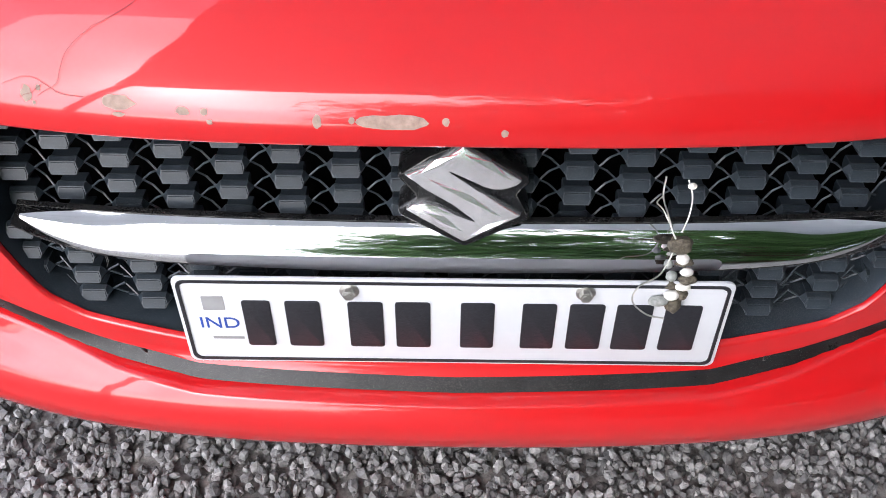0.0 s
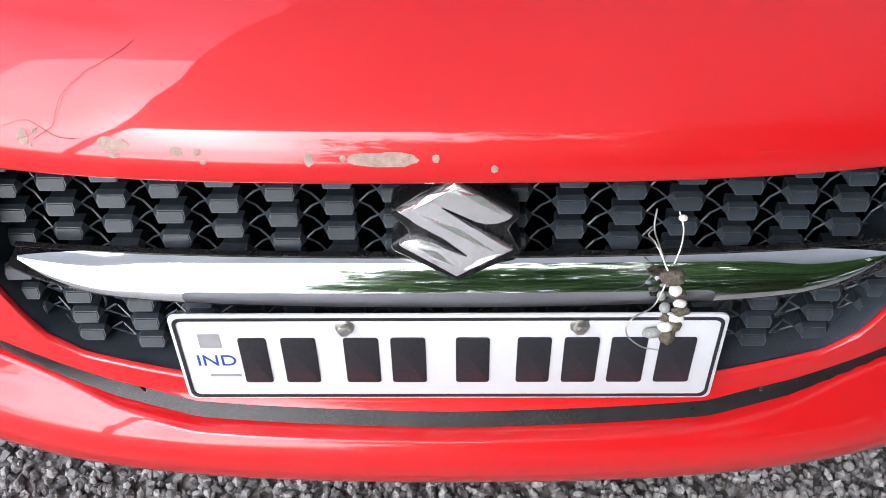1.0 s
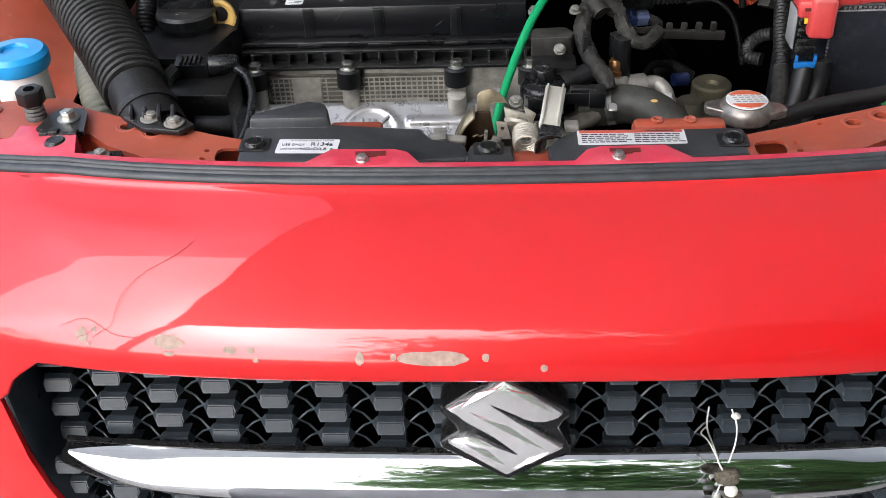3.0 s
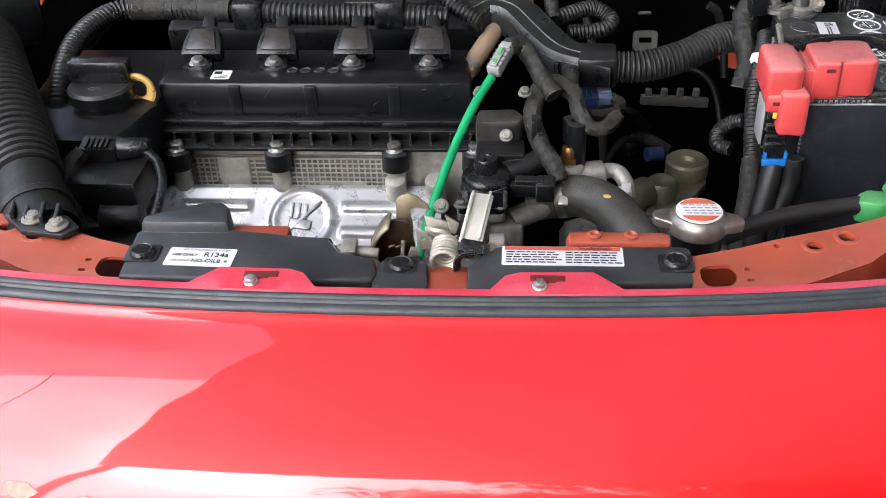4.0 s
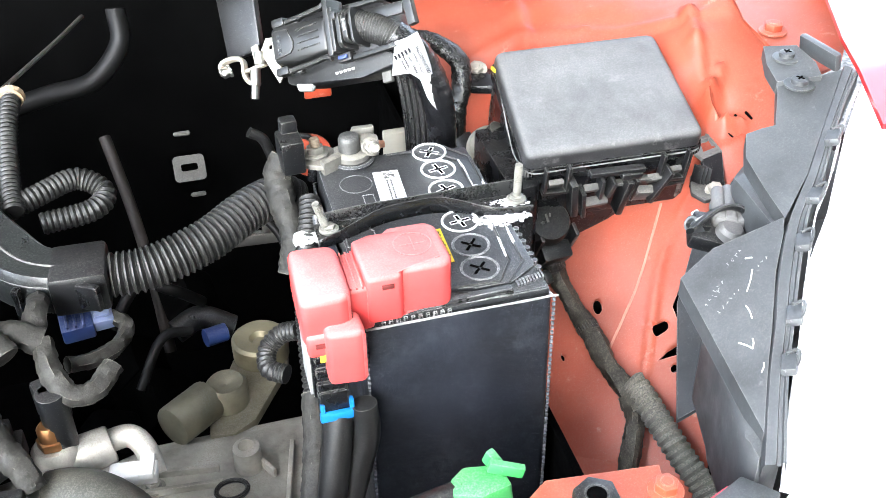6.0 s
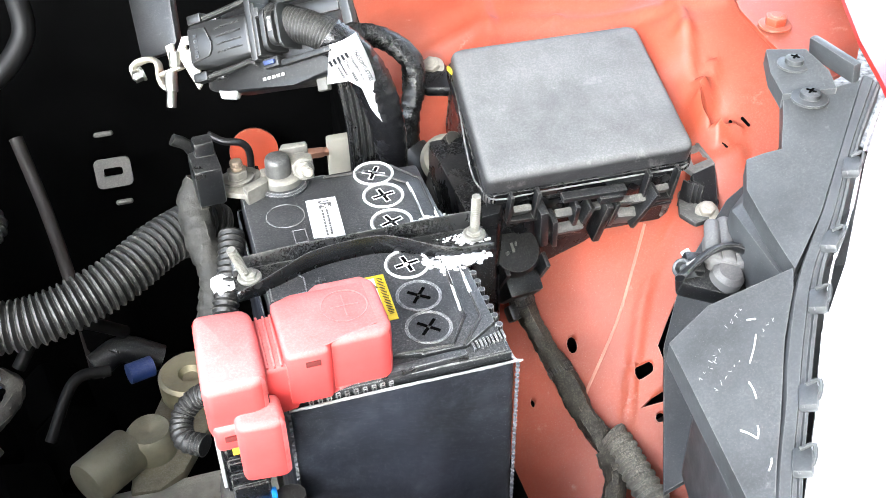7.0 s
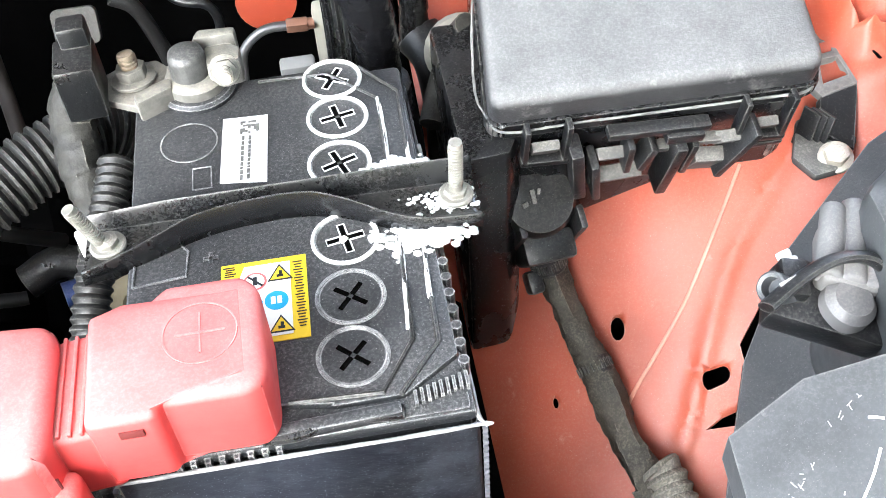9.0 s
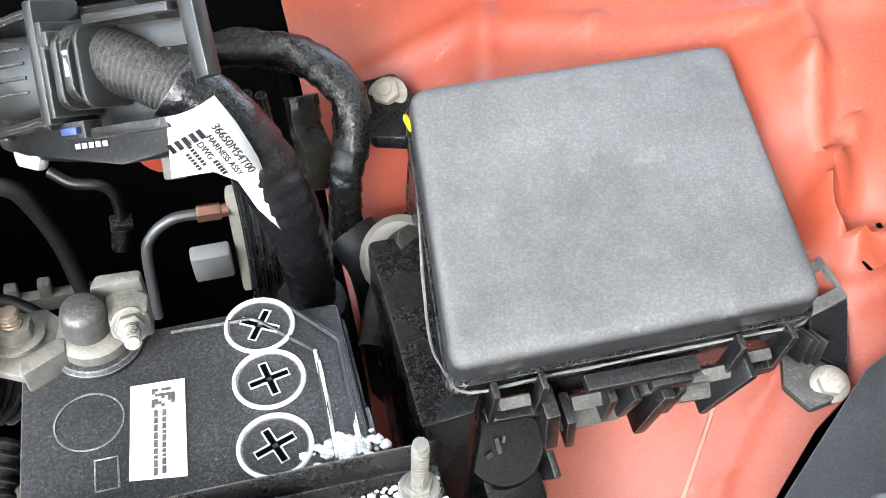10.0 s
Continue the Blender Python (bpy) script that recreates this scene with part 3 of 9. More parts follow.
def cell_mesh():
    """A block with a flat slanted face, pointed cheeks and a roof that runs back."""
    bm = B()
    w, h = 0.0180, 0.0072
    rear = [(-w * 0.68, h * 0.3), (-w * 0.64, h * 0.80), (w * 0.64, h * 0.80), (w * 0.68, h * 0.3), (w * 0.64, -h), (-w * 0.64, -h)]
    hexa = [(-w, 0), (-w * 0.70, h), (w * 0.70, h), (w, 0), (w * 0.70, -h), (-w * 0.70, -h)]
    face = [(-w * 0.72, -0.001), (-w * 0.64, h * 0.72), (w * 0.64, h * 0.72), (w * 0.72, -0.001), (w * 0.62, -h * 0.86), (-w * 0.62, -h * 0.86)]
    back = [bm.verts.new((x, 0.022, z - 0.002)) for x, z in rear]
    neck = [bm.verts.new((x, 0.009, z)) for x, z in rear]
    mid = [bm.verts.new((x, 0.0065, z)) for x, z in hexa]
    front = [bm.verts.new((x, -0.0045 + 0.42 * (z + 0.006), z)) for x, z in face]
    for a, c in ((back, neck), (neck, mid), (mid, front)):
        for i in range(6):
            j = (i + 1) % 6
            bm.faces.new((a[i], a[j], c[j], c[i]))
    bm.faces.new(front)
    bmesh.ops.bevel(bm, geom=[e for e in bm.edges if all(v in front for v in e.verts)], offset=0.0009, segments=2, affect="EDGES")
    return bm


first = part("grille_cell", cell_mesh(), GRILLE, grille, smooth=20)
PX, PZ = 0.0512, 0.0305
cells = []
for kx in range(-9, 10):
    for j in range(-1, 9):
        d, z = 0.0045 + kx * PX, 0.7795 - j * PZ - (0.0 if kx % 2 == 0 else PZ / 2)
        if inside(d, z) and not (abs(d) < 0.045 and z > 0.70):
            cells.append((kx, j, d, z))
for i, (kx, j, d, z) in enumerate(cells):
    ob = first if i == 0 else new("grille_cell", first.data)
    ob.parent = grille
    ob.matrix_parent_inverse = grille.matrix_basis.inverted()
    ob.matrix_basis = pose(C + d, 0.676 + sag(d) * 0.8, z)
    for sx in (-1, 1):
        for up in (0, 1):
            jj = j + up if kx % 2 else j - up
            x2, z2 = d + sx * PX, 0.7795 - jj * PZ - (0.0 if (kx + sx) % 2 == 0 else PZ / 2)
            if abs(d) < 0.06 and abs(x2) < 0.05 and z > 0.7:
                continue
            a = Vector((C + d + sx * 0.0172, 0.683 + sag(d) * 0.8, z))
            e = Vector((C + (d + x2) / 2, 0.686 + sag((d + x2) / 2) * 0.8, (z + z2) / 2))
            if inside((d + x2) / 2, (z + z2) / 2, 0.965):
                part("strut", cyl(B(), a, e, 0.0010, n=5), GRILLE, grille)

# lower lattice, half hidden by the number plate
COLS = ((0.233, (0.660, 0.636, 0.610, 0.584)), (0.290, (0.650, 0.624, 0.598, 0.574)), (0.349, (0.654, 0.626, 0.600)), (0.402, (0.676, 0.649, 0.623)))
for s in (-1, 1):
    for a, zs in COLS:
        for z in zs:
            d = s * a
            ob = new("grille_cell", first.data)
            ob.parent = grille
            ob.matrix_parent_inverse = grille.matrix_basis.inverted()
            ob.matrix_basis = pose(C + d, 0.640 + sag(d) * 0.9, z) @ Matrix.Diagonal((0.95, 1.0, 0.95, 1.0))
            for sx in (-1, 1):
                for sz in (-1, 1):
                    if abs(d + sx * 0.028) < 0.408 and z + sz * 0.0075 > lerp_table(OPEN_LOW, abs(d + sx * 0.028)) - 0.002:
                        part("strut", cyl(B(), (C + d + sx * 0.0172, 0.648 + sag(d) * 0.9, z), (C + d + sx * 0.029, 0.653 + sag(d + sx * 0.029) * 0.9, z + sz * 0.0075), 0.0011, n=5), GRILLE, grille)

# ---- chrome bar ----
bm = B()
rows = []
N = 72
for i in range(N + 1):
    u = -1 + 2 * i / N
    d = 0.392 * u
    zt, zl = 0.702 + 0.004 * u * u, 0.662 + 0.012 * u * u + 0.029 * abs(u) ** 9
    y0 = 0.648 + sag(d) * 0.4
    row = []
    hgt = max(0.002, zt - zl)
    for j in range(13):
        s = j / 12
        bulge = 0.005 * math.sin(math.pi * min(1, s * 1.0)) ** 0.7 * min(1, hgt / 0.03)
        row.append(bm.verts.new((C + d, y0 - bulge - 0.025 * (s - 0.5) * min(1, hgt / 0.03), zt + (zl - zt) * s)))
    rows.append(row)
for p, q in zip(rows, rows[1:]):
    for j in range(12):
        bm.faces.new((p[j], q[j], q[j + 1], p[j + 1]))
part("chrome_bar", bm, CHROME, grille, "bright chrome bar with fine scratches", smooth=80)
bm = B()
rows = []
for i in range(N + 1):
    u = -1 + 2 * i / N
    d = 0.398 * u
    zt, zl = 0.7045 + 0.004 * u * u, 0.6575 + 0.012 * u * u + 0.032 * abs(u) ** 9
    y0 = 0.660 + sag(d) * 0.4
    rows.append([bm.verts.new((C + d, y, z)) for y, z in ((y0 + 0.006, zt - 0.001), (y0 - 0.001, zt - 0.001), (y0 + 0.003, (zt + zl) / 2), (y0 - 0.0215, zl + 0.0015), (y0 - 0.0215, zl), (y0 - 0.006, zl))])
for p, q in zip(rows, rows[1:]):
    for j in range(5):
        bm.faces.new((p[j], q[j], q[j + 1], p[j + 1]))
part("bar_surround", bm, BLACKC, grille, "black carrier behind the chrome bar", smooth=60)

# ---- badge ----
badge = thing("badge", "pitted chrome diamond badge on a black base", "badge", (C + 0.004, 0.64, 0.758))
BM_ = Matrix.Translation((C + 0.004, 0.640, 0.752)) @ pose(0, 0, 0, 90 - 12, 0, 0)
bm = prism(B(), [(-0.002, 0.058), (0.0546, 0.0235), (0.0563, 0.017), (0.0412, 0.0075), (0.0578, -0.0115), (0.0572, -0.0185), (0.0028, -0.047), (-0.0535, -0.0145), (-0.0548, -0.0075), (-0.0394, 0.0036),
                 (-0.0332, 0.0059), (-0.0542, 0.0215), (-0.0541, 0.0275), (-0.0274, 0.0395)], -0.03, 0.006, BM_, bev=0.003, seg=3)
part("badge_base", bm, BLACKC, badge)
FACE = [(-0.0003, 0.0562), (0.050, 0.0239), (0.0451, 0.019), (0.0359, 0.0156), (0.0265, 0.0149), (0.0157, 0.018), (0.0053, 0.025), (-0.0097, 0.035), (-0.0152, 0.0322), (0.0149, 0.0125), (0.0511, -0.0099), (0.0017, -0.0376),
        (-0.0482, -0.005), (-0.0415, -0.0004), (-0.0311, 0.0014), (-0.0202, -0.0012), (-0.0083, -0.0084), (0.010, -0.019), (0.0151, -0.0155), (-0.0084, 0.0012), (-0.032, 0.0163), (-0.0491, 0.0286), (-0.0272, 0.0374), (-0.0135, 0.0455)]
part("badge_face", prism(B(), FACE, 0.002, 0.0125, BM_, bev=0.0022, seg=2), EMBLEM, badge, "pitted chrome face of the badge")
# raised facets along the strokes
for a, e, w in (((-0.040, 0.0285), (-0.0005, 0.0515), 0.0040), ((0.0, 0.0500), (0.042, 0.0245), 0.0055), ((-0.030, 0.0265), (0.036, -0.0125), 0.0050), ((-0.036, -0.0035), (0.002, -0.0270), 0.0050), ((0.006, -0.0310), (0.040, -0.0130), 0.0035)):
    d = Vector((e[0] - a[0], e[1] - a[1]))
    n = Vector((-d.y, d.x)).normalized() * w
    bm = B()
    q = [bm.verts.new(BM_ @ Vector(p)) for p in ((*a, 0.0122), (a[0] + 0.5 * d.x + n.x, a[1] + 0.5 * d.y + n.y, 0.0122), (*e, 0.0122), (a[0] + 0.5 * d.x - n.x, a[1] + 0.5 * d.y - n.y, 0.0122), (a[0] + 0.5 * d.x, a[1] + 0.5 * d.y, 0.0150), (a[0] + 0.15 * d.x, a[1] + 0.15 * d.y, 0.0140), (a[0] + 0.85 * d.x, a[1] + 0.85 * d.y, 0.0140))]
    for f in ((0, 1, 5), (1, 4, 5), (1, 6, 4), (1, 2, 6), (2, 3, 6), (3, 4, 6), (3, 5, 4), (3, 0, 5)):
        bm.faces.new([q[i] for i in f])
    part("badge_facet", bm, EMBLEM, badge, "raised chrome facet", smooth=0)

# ---- number plate ----
plate = thing("number_plate", "white number plate with black rim and worn bolts", "number plate", (0.025, 0.612, 0.619))
PM = Matrix.Translation((0.025, 0.6115, 0.6195)) @ pose(0, 0, 0, 90, 0, 0)
part("plate_board", prism(B(), rrect(-0.25, -0.06, 0.25, 0.06, 0.008), -0.002, 0.001, PM, bev=0.0006), WHITE, plate)
bm = B()
outer, inner = rrect(-0.2465, -0.0565, 0.2465, 0.0565, 0.008), rrect(-0.2435, -0.0535, 0.2435, 0.0535, 0.007)
lo = [[bm.verts.new(PM @ Vector((x, y, h))) for x, y in o] for o, h in ((outer, 0.0008), (outer, 0.0022), (inner, 0.0022), (inner, 0.0008))]
for p, q in zip(lo, lo[1:]):
    for i in range(len(p)):
        j = (i + 1) % len(p)
        bm.faces.new((p[i], p[j], q[j], q[i]))
part("plate_rim", bm, INK, plate, "thin black embossed rim")
for x, w in ((-0.178, 0.026), (-0.136, 0.032), (-0.079, 0.032), (-0.036, 0.032), (0.023, 0.031), (0.079, 0.031), (0.122, 0.032), (0.165, 0.033), (0.209, 0.033)):
    part("plate_mark", prism(B(), rrect(x - w / 2, -0.034, x + w / 2, 0.030, 0.003), 0.0008, 0.0024, PM, bev=0.0006), INK, plate, "black embossed bar")
part("hologram", prism(B(), rrect(-0.2265, 0.016, -0.2065, 0.035, 0.001), 0.0008, 0.0014, PM), GREY, plate, "grey hologram square")
writing("country_mark", "IND", 0.0215, PM @ pose(-0.2145, -0.003, 0.0012), INKB, plate)
part("serial_mark", bars(B(), [(-0.209, -0.024, 0.029, 0.0035)], PM @ pose(0, 0, 0.001)), GREY, plate, "tiny grey bar")
for x, z in ((-0.092, 0.045), (0.118, 0.046)):
    part("plate_bolt", bolt(B(), PM @ Vector((x, z, 0.001)), (0, -1, 0.1), 0.0055, 0.008), STEEL, plate, "zinc hexagon bolt")

# ---- charm of beads wired to the grille ----
charm = thing("charm", "wired string of small stones and shells hung on the grille", "charm", (0.218, 0.62, 0.70))
bm = B()
tube(bm, [(0.205, 0.655, 0.765), (0.203, 0.645, 0.752), (0.209, 0.640, 0.735), (0.214, 0.632, 0.722), (0.217, 0.625, 0.712), (0.206, 0.612, 0.690), (0.186, 0.60, 0.686), (0.182, 0.595, 0.672), (0.196, 0.594, 0.656), (0.212, 0.592, 0.653)], 0.0008, n=6)
tube(bm, [(0.203, 0.645, 0.752), (0.199, 0.645, 0.744), (0.205, 0.642, 0.738), (0.213, 0.635, 0.724)], 0.0007, n=6)
tube(bm, [(0.226, 0.660, 0.757), (0.230, 0.652, 0.745), (0.229, 0.645, 0.730), (0.223, 0.635, 0.718)], 0.0008, n=6)
part("charm_wire", bm, STEEL, charm, "thin twisted steel wire")
rng = random.Random(9)
for i, (x, z, rx, rz, mt) in enumerate(((0.222, 0.712, 0.011, 0.008, STONED), (0.224, 0.702, 0.006, 0.005, STONEW), (0.227, 0.696, 0.008, 0.004, STONED), (0.229, 0.690, 0.006, 0.004, STONEW),
                                       (0.213, 0.694, 0.004, 0.005, STONEG), (0.230, 0.683, 0.008, 0.005, STONED), (0.217, 0.683, 0.005, 0.005, STONEG), (0.227, 0.676, 0.007, 0.004, STONEW),
                                       (0.218, 0.675, 0.006, 0.005, STONED), (0.218, 0.668, 0.007, 0.005, STONEW), (0.226, 0.666, 0.006, 0.006, STONED), (0.207, 0.662, 0.009, 0.005, STONEG),
                                       (0.221, 0.656, 0.007, 0.007, STONED), (0.228, 0.757, 0.004, 0.003, STONEW))):
    bm = B()
    bmesh.ops.create_icosphere(bm, subdivisions=3, radius=1)
    y = 0.652 if z > 0.74 else 0.604 + (z - 0.65) * 0.35 - (0.004 if i % 2 else 0)
    for v in bm.verts:
        q = 1 + (0.35 if mt is STONED else 0.12) * noise.noise(v.co * 1.8 + Vector((i * 3, 0, 0)))
        v.co = Vector((v.co.x * rx * q + x, v.co.y * min(rx, rz) * q + y, v.co.z * rz * q + z))
    part("bead", bm, mt, charm, "rough dark seed" if mt is STONED else ("smooth white shell" if mt is STONEW else "grey pebble"), smooth=80)

# ---- weather strip along the nose's back edge ----
strip = thing("weather_strip", "dusty dark grey rubber bonnet seal on the nose edge", "seal", (C, 0.76, 0.935))
bm = B()
rows = []
prof = [(-0.002, -0.003), (-0.0045, 0.001), (-0.003, 0.006), (0.001, 0.008), (0.004, 0.0075), (0.006, 0.0105), (0.010, 0.0115), (0.014, 0.0095), (0.016, 0.004), (0.015, -0.004)]
for i in range(121):
    d = -0.572 + 1.144 * i / 120
    rows.append([bm.verts.new((C + d, 0.7465 + sag(d) + 0.80 * y, 0.932 - drop(d) + 0.85 * z)) for y, z in prof])
for p, q in zip(rows, rows[1:]):
    for j in range(len(prof) - 1):
        bm.faces.new((p[j], q[j], q[j + 1], p[j + 1]))
bm.faces.new(rows[0]), bm.faces.new(rows[-1][::-1])
part("seal_base", bm, SEAL, strip, smooth=50)
bm = tube(B(), [(C - 0.57 + 1.14 * i / 60, 0.7465 + sag(-0.57 + 1.14 * i / 60) + 0.0077, 0.932 - drop(-0.57 + 1.14 * i / 60) + 0.0085) for i in range(61)], 0.0032, n=10, k=2)
part("seal_bead", bm, SEAL, strip, "rounded sealing bead")


# ---- car body: top flange and radiator support ----
def mir(pts):
    return [(2 * C - x, y) for x, y in pts][::-1]


bm = B()
rows = []
for i in range(97):
    d = -0.525 + 1.05 * i / 96
    a = abs(d)
    tab = 0.017 * max(0.0, min(1.0, (0.046 - abs(a - 0.113)) / 0.012))
    wing = 0.046 * max(0.0, min(1.0, (a - 0.372) / 0.014))
    rows.append([bm.verts.new((C + d, 0.7525 + sag(d) + y, z - 1.05 * drop(d))) for y, z in
                 ((0.0, 0.936), (0.006, 0.941 + tab * 0.12), (0.012 + tab * 0.5 + wing * 0.5, 0.941 + tab * 0.18), (0.014 + tab + wing, 0.941 + tab * 0.2), (0.0155 + tab + wing, 0.936), (0.016 + tab + wing, 0.915))])
for p, q in zip(rows, rows[1:]):
    for j in range(5):
        bm.faces.new((p[j], q[j], q[j + 1], p[j + 1]))
flange = part("top_flange", bm, FADED, car, "red flange with bolted tabs behind the seal", smooth=45)
for s in (-1, 1):
    x = C + s * 0.108
    bm = B()
    # plate in darkened red, standing for the shade inside the slot
    prism(bm, [(x - 0.013, 0.780), (x - 0.013, 0.774), (x - 0.006, 0.774), (x - 0.006, 0.772), (x + 0.006, 0.772), (x + 0.006, 0.774), (x + 0.013, 0.774), (x + 0.013, 0.780)], 0.9440, 0.9452, bev=0.0002)
    part("slot", bm, mk("slot_shade_red", (0.16, 0.02, 0.015), 0.6), flange, "slot drawn in shaded red on the flange tab")
    part("flange_bolt", bolt(B(), (x - 0.006, 0.768, 0.9435), (0, -0.2, 1), 0.0042, 0.005, 1.3), STEEL, flange, "zinc bolt head")

RAIL = [(0.247, 0.836), (0.290, 0.847), (0.319, 0.857), (0.360, 0.868), (0.392, 0.878), (0.421, 0.889), (0.452, 0.911), (0.519, 0.904), (0.506, 0.846), (0.500, 0.832),
        (0.45, 0.832), (0.43, 0.838), (0.405, 0.842), (0.383, 0.822), (0.345, 0.804), (0.30, 0.792), (0.247, 0.789)]


def rail_z(x, y):
    a = abs(x - C)
    return 0.9235 + 0.055 * max(0.0, min(0.20, a - 0.215)) - 0.006 * max(0.0, min(1.0, (0.805 - y) / 0.012))


for s in (0, 1):
    f = (lambda p: p) if s == 0 else mir
    holes = [ring(0.347, 0.847, 0.0068, 0.0058), ring(0.374, 0.857, 0.0068, 0.0058), rrect(0.254, 0.800, 0.281, 0.824, 0.008), ring(0.290, 0.818, 0.0028, n=10), rrect(0.288, 0.803, 0.294, 0.806, 0.001, 1), ring(0.318, 0.848, 0.003, n=10)]
    bm = sheet(B(), f(RAIL), [f(h) for h in holes], 0.003, rail_z, grid=0.012)
    # front and back walls of the beam
    edge = f(RAIL)
    m = len(edge)
    for i in range(m):
        a, c = edge[i], edge[(i + 1) % m]
        n = 4
        for q in range(n):
            p0 = (a[0] + (c[0] - a[0]) * q / n, a[1] + (c[1] - a[1]) * q / n)
            p1 = (a[0] + (c[0] - a[0]) * (q + 1) / n, a[1] + (c[1] - a[1]) * (q + 1) / n)
            z0, z1 = rail_z(*p0), rail_z(*p1)
            vs = [bm.verts.new((p0[0], p0[1], z0 - 0.0015)), bm.verts.new((p1[0], p1[1], z1 - 0.0015)), bm.verts.new((p1[0], p1[1], 0.86)), bm.verts.new((p0[0], p0[1], 0.86))]
            bm.faces.new(vs)
    bmesh.ops.remove_doubles(bm, verts=bm.verts, dist=0.0002)
    rail = part("support_rail", bm, ORANGE, car, "orange-red painted pressed steel front rail", smooth=50)
    for hx, hy in ((0.347, 0.847), (0.374, 0.857)):
        x = hx if s == 0 else 2 * C - hx
        bm = B()
        lathe(bm, [(0.0112, -0.0005), (0.0102, 0.0007), (0.0088, 0.0008), (0.0072, -0.0006), (0.0068, -0.006)], (x, hy, rail_z(x, hy)), (0, 0, 1), 24, cap=False)
        part("hole_rim", bm, ORANGE, rail, "embossed rim round a hole", smooth=70)
bm = B()
box(bm, (C, 0.812, 0.888), (0.45, 0.05, 0.05), bev=0.006)
part("support_beam", bm, ORANGE, car, "orange-red crossmember behind the nose")
pieces("latch_seat", [((0.058, 0.808, 0.913), (0.034, 0.026, 0.01), (0, 0, 0), 0.003), ((-0.105, 0.872, 0.905), (0.05, 0.02, 0.03), (0, 0, 0), 0.004), ((0.195, 0.862, 0.916), (0.085, 0.018, 0.02), (0, 0, 0), 0.006)], ORANGE, car, "orange-red steel seat")
for hx in (0.175, 0.205):
    part("beam_bolt", lathe(B(), [(0.006, 0), (0.006, 0.002), (0.004, 0.003), (0.002, 0.001)], (hx, 0.862, 0.9255), n=16), ORANGE, car, "painted weld nut")

# brackets, bolts and bumpers at both ends of the rail
for s in (0, 1):
    def X(x):
        return x if s == 0 else 2 * C - x
    br = thing("rail_bracket", "black plastic bracket bolted on the orange-red rail", "bracket", (X(0.428), 0.85, 0.945), "rail brackets")
    f = (lambda p: p) if s == 0 else mir
    bm = sheet(B(), f([(0.413, 0.868), (0.419, 0.877), (0.441, 0.877), (0.448, 0.869), (0.452, 0.838), (0.405, 0.831)]), (), 0.005, lambda x, y: 0.9405)
    for q in range(4):
        box(bm, (X(0.411 + 0.0095 * q + 0.003), 0.8295 + 0.0012 * q, 0.9355 - 0.002 * (q % 2)), (0.0085, 0.009, 0.014), bev=0.001)
    part("bracket_plate", bm, BLACK, br)
    part("bracket_bolt", bolt(B(), (X(0.427), 0.856, 0.9405), (0, 0, 1), 0.0066, 0.008), STEEL, br, "zinc hexagon bolt")
    hb = thing("bump_stop", "black hexagonal rubber bonnet stop with a round hole", "bump stop", (X(0.464), 0.871, 0.945), "bonnet stops")
    bm = prism(B(), ring(X(0.464), 0.870, 0.0132, n=6, turn=0.5), 0.9505, 0.965, bev=0.0012)
    lathe(bm, [(0.0056, 0.9645), (0.0066, 0.9652), (0.0074, 0.9648)], (X(0.464), 0.870, 0), n=20)
    part("stop_body", bm, RUBBER, hb)
    # the hole's shade is a black disc laid on the stop
    part("stop_hole", lathe(B(), [(0.0056, 0.9648), (0.005, 0.9654), (0, 0.9654)], (X(0.464), 0.870, 0), n=20), SHADE_BLACK, hb, "black disc for the shaded hole in the stop")
    part("stop_base", lathe(B(), [(0.0092, 0.932), (0.0096, 0.937), (0.0084, 0.939), (0.0096, 0.941), (0.0084, 0.943), (0.0096, 0.945), (0.0084, 0.947), (0.0096, 0.949), (0.0084, 0.951)], (X(0.464), 0.870, 0), n=20), GREYD, hb, "grimy threaded base")
    clip("flange_clip", (X(0.426), 0.815, 0.9375), car, 0.0088)
    clip("flange_clip", (X(0.503), 0.826, 0.9345), car, 0.0085)
    part("rail_bolt", bolt(B(), (X(0.514), 0.885, 0.9345), (0, 0, 1), 0.0065, 0.008), ORANGE, car, "painted hexagon bolt")
part("primer_patch", sheet(B(), [(0.402, 0.826), (0.403, 0.801), (0.425, 0.8025), (0.452, 0.812), (0.474, 0.826), (0.452, 0.824), (0.438, 0.829)], (), 0.001, lambda x, y: 0.9424 - 1.05 * drop(x - C)), PINKP, car, "bare patch of faded paint")

# ---- black cover over the radiator ----
cover = thing("radiator_cover", "black plastic radiator cover with labels and push rivets", "engine cover", (C, 0.82, 0.91))
bm = prism(B(), [(-0.204, 0.797), (-0.208, 0.862), (-0.200, 0.868), (-0.126, 0.864), (-0.040, 0.856), (-0.034, 0.830), (-0.001, 0.828), (0.003, 0.806), (0.0, 0.797), (-0.06, 0.795)], 0.895, 0.9255, bev=0.004)
prism(bm, [(0.000, 0.806), (0.000, 0.782), (0.044, 0.781), (0.0435, 0.797), (0.042, 0.826), (0.004, 0.830)], 0.895, 0.9225, bev=0.003)
prism(bm, [(-0.208, 0.858), (-0.206, 0.872), (-0.150, 0.893), (-0.141, 0.897), (-0.130, 0.888), (-0.124, 0.858)], 0.90, 0.936, bev=0.005, taper=0.9)
prism(bm, [(0.0745, 0.782), (0.0735, 0.82), (0.083, 0.832), (0.098, 0.848), (0.246, 0.850), (0.251, 0.846), (0.248, 0.800), (0.176, 0.797), (0.104, 0.782)], 0.895, 0.9255, bev=0.004)
part("cover_panel", bm, COVER, cover)
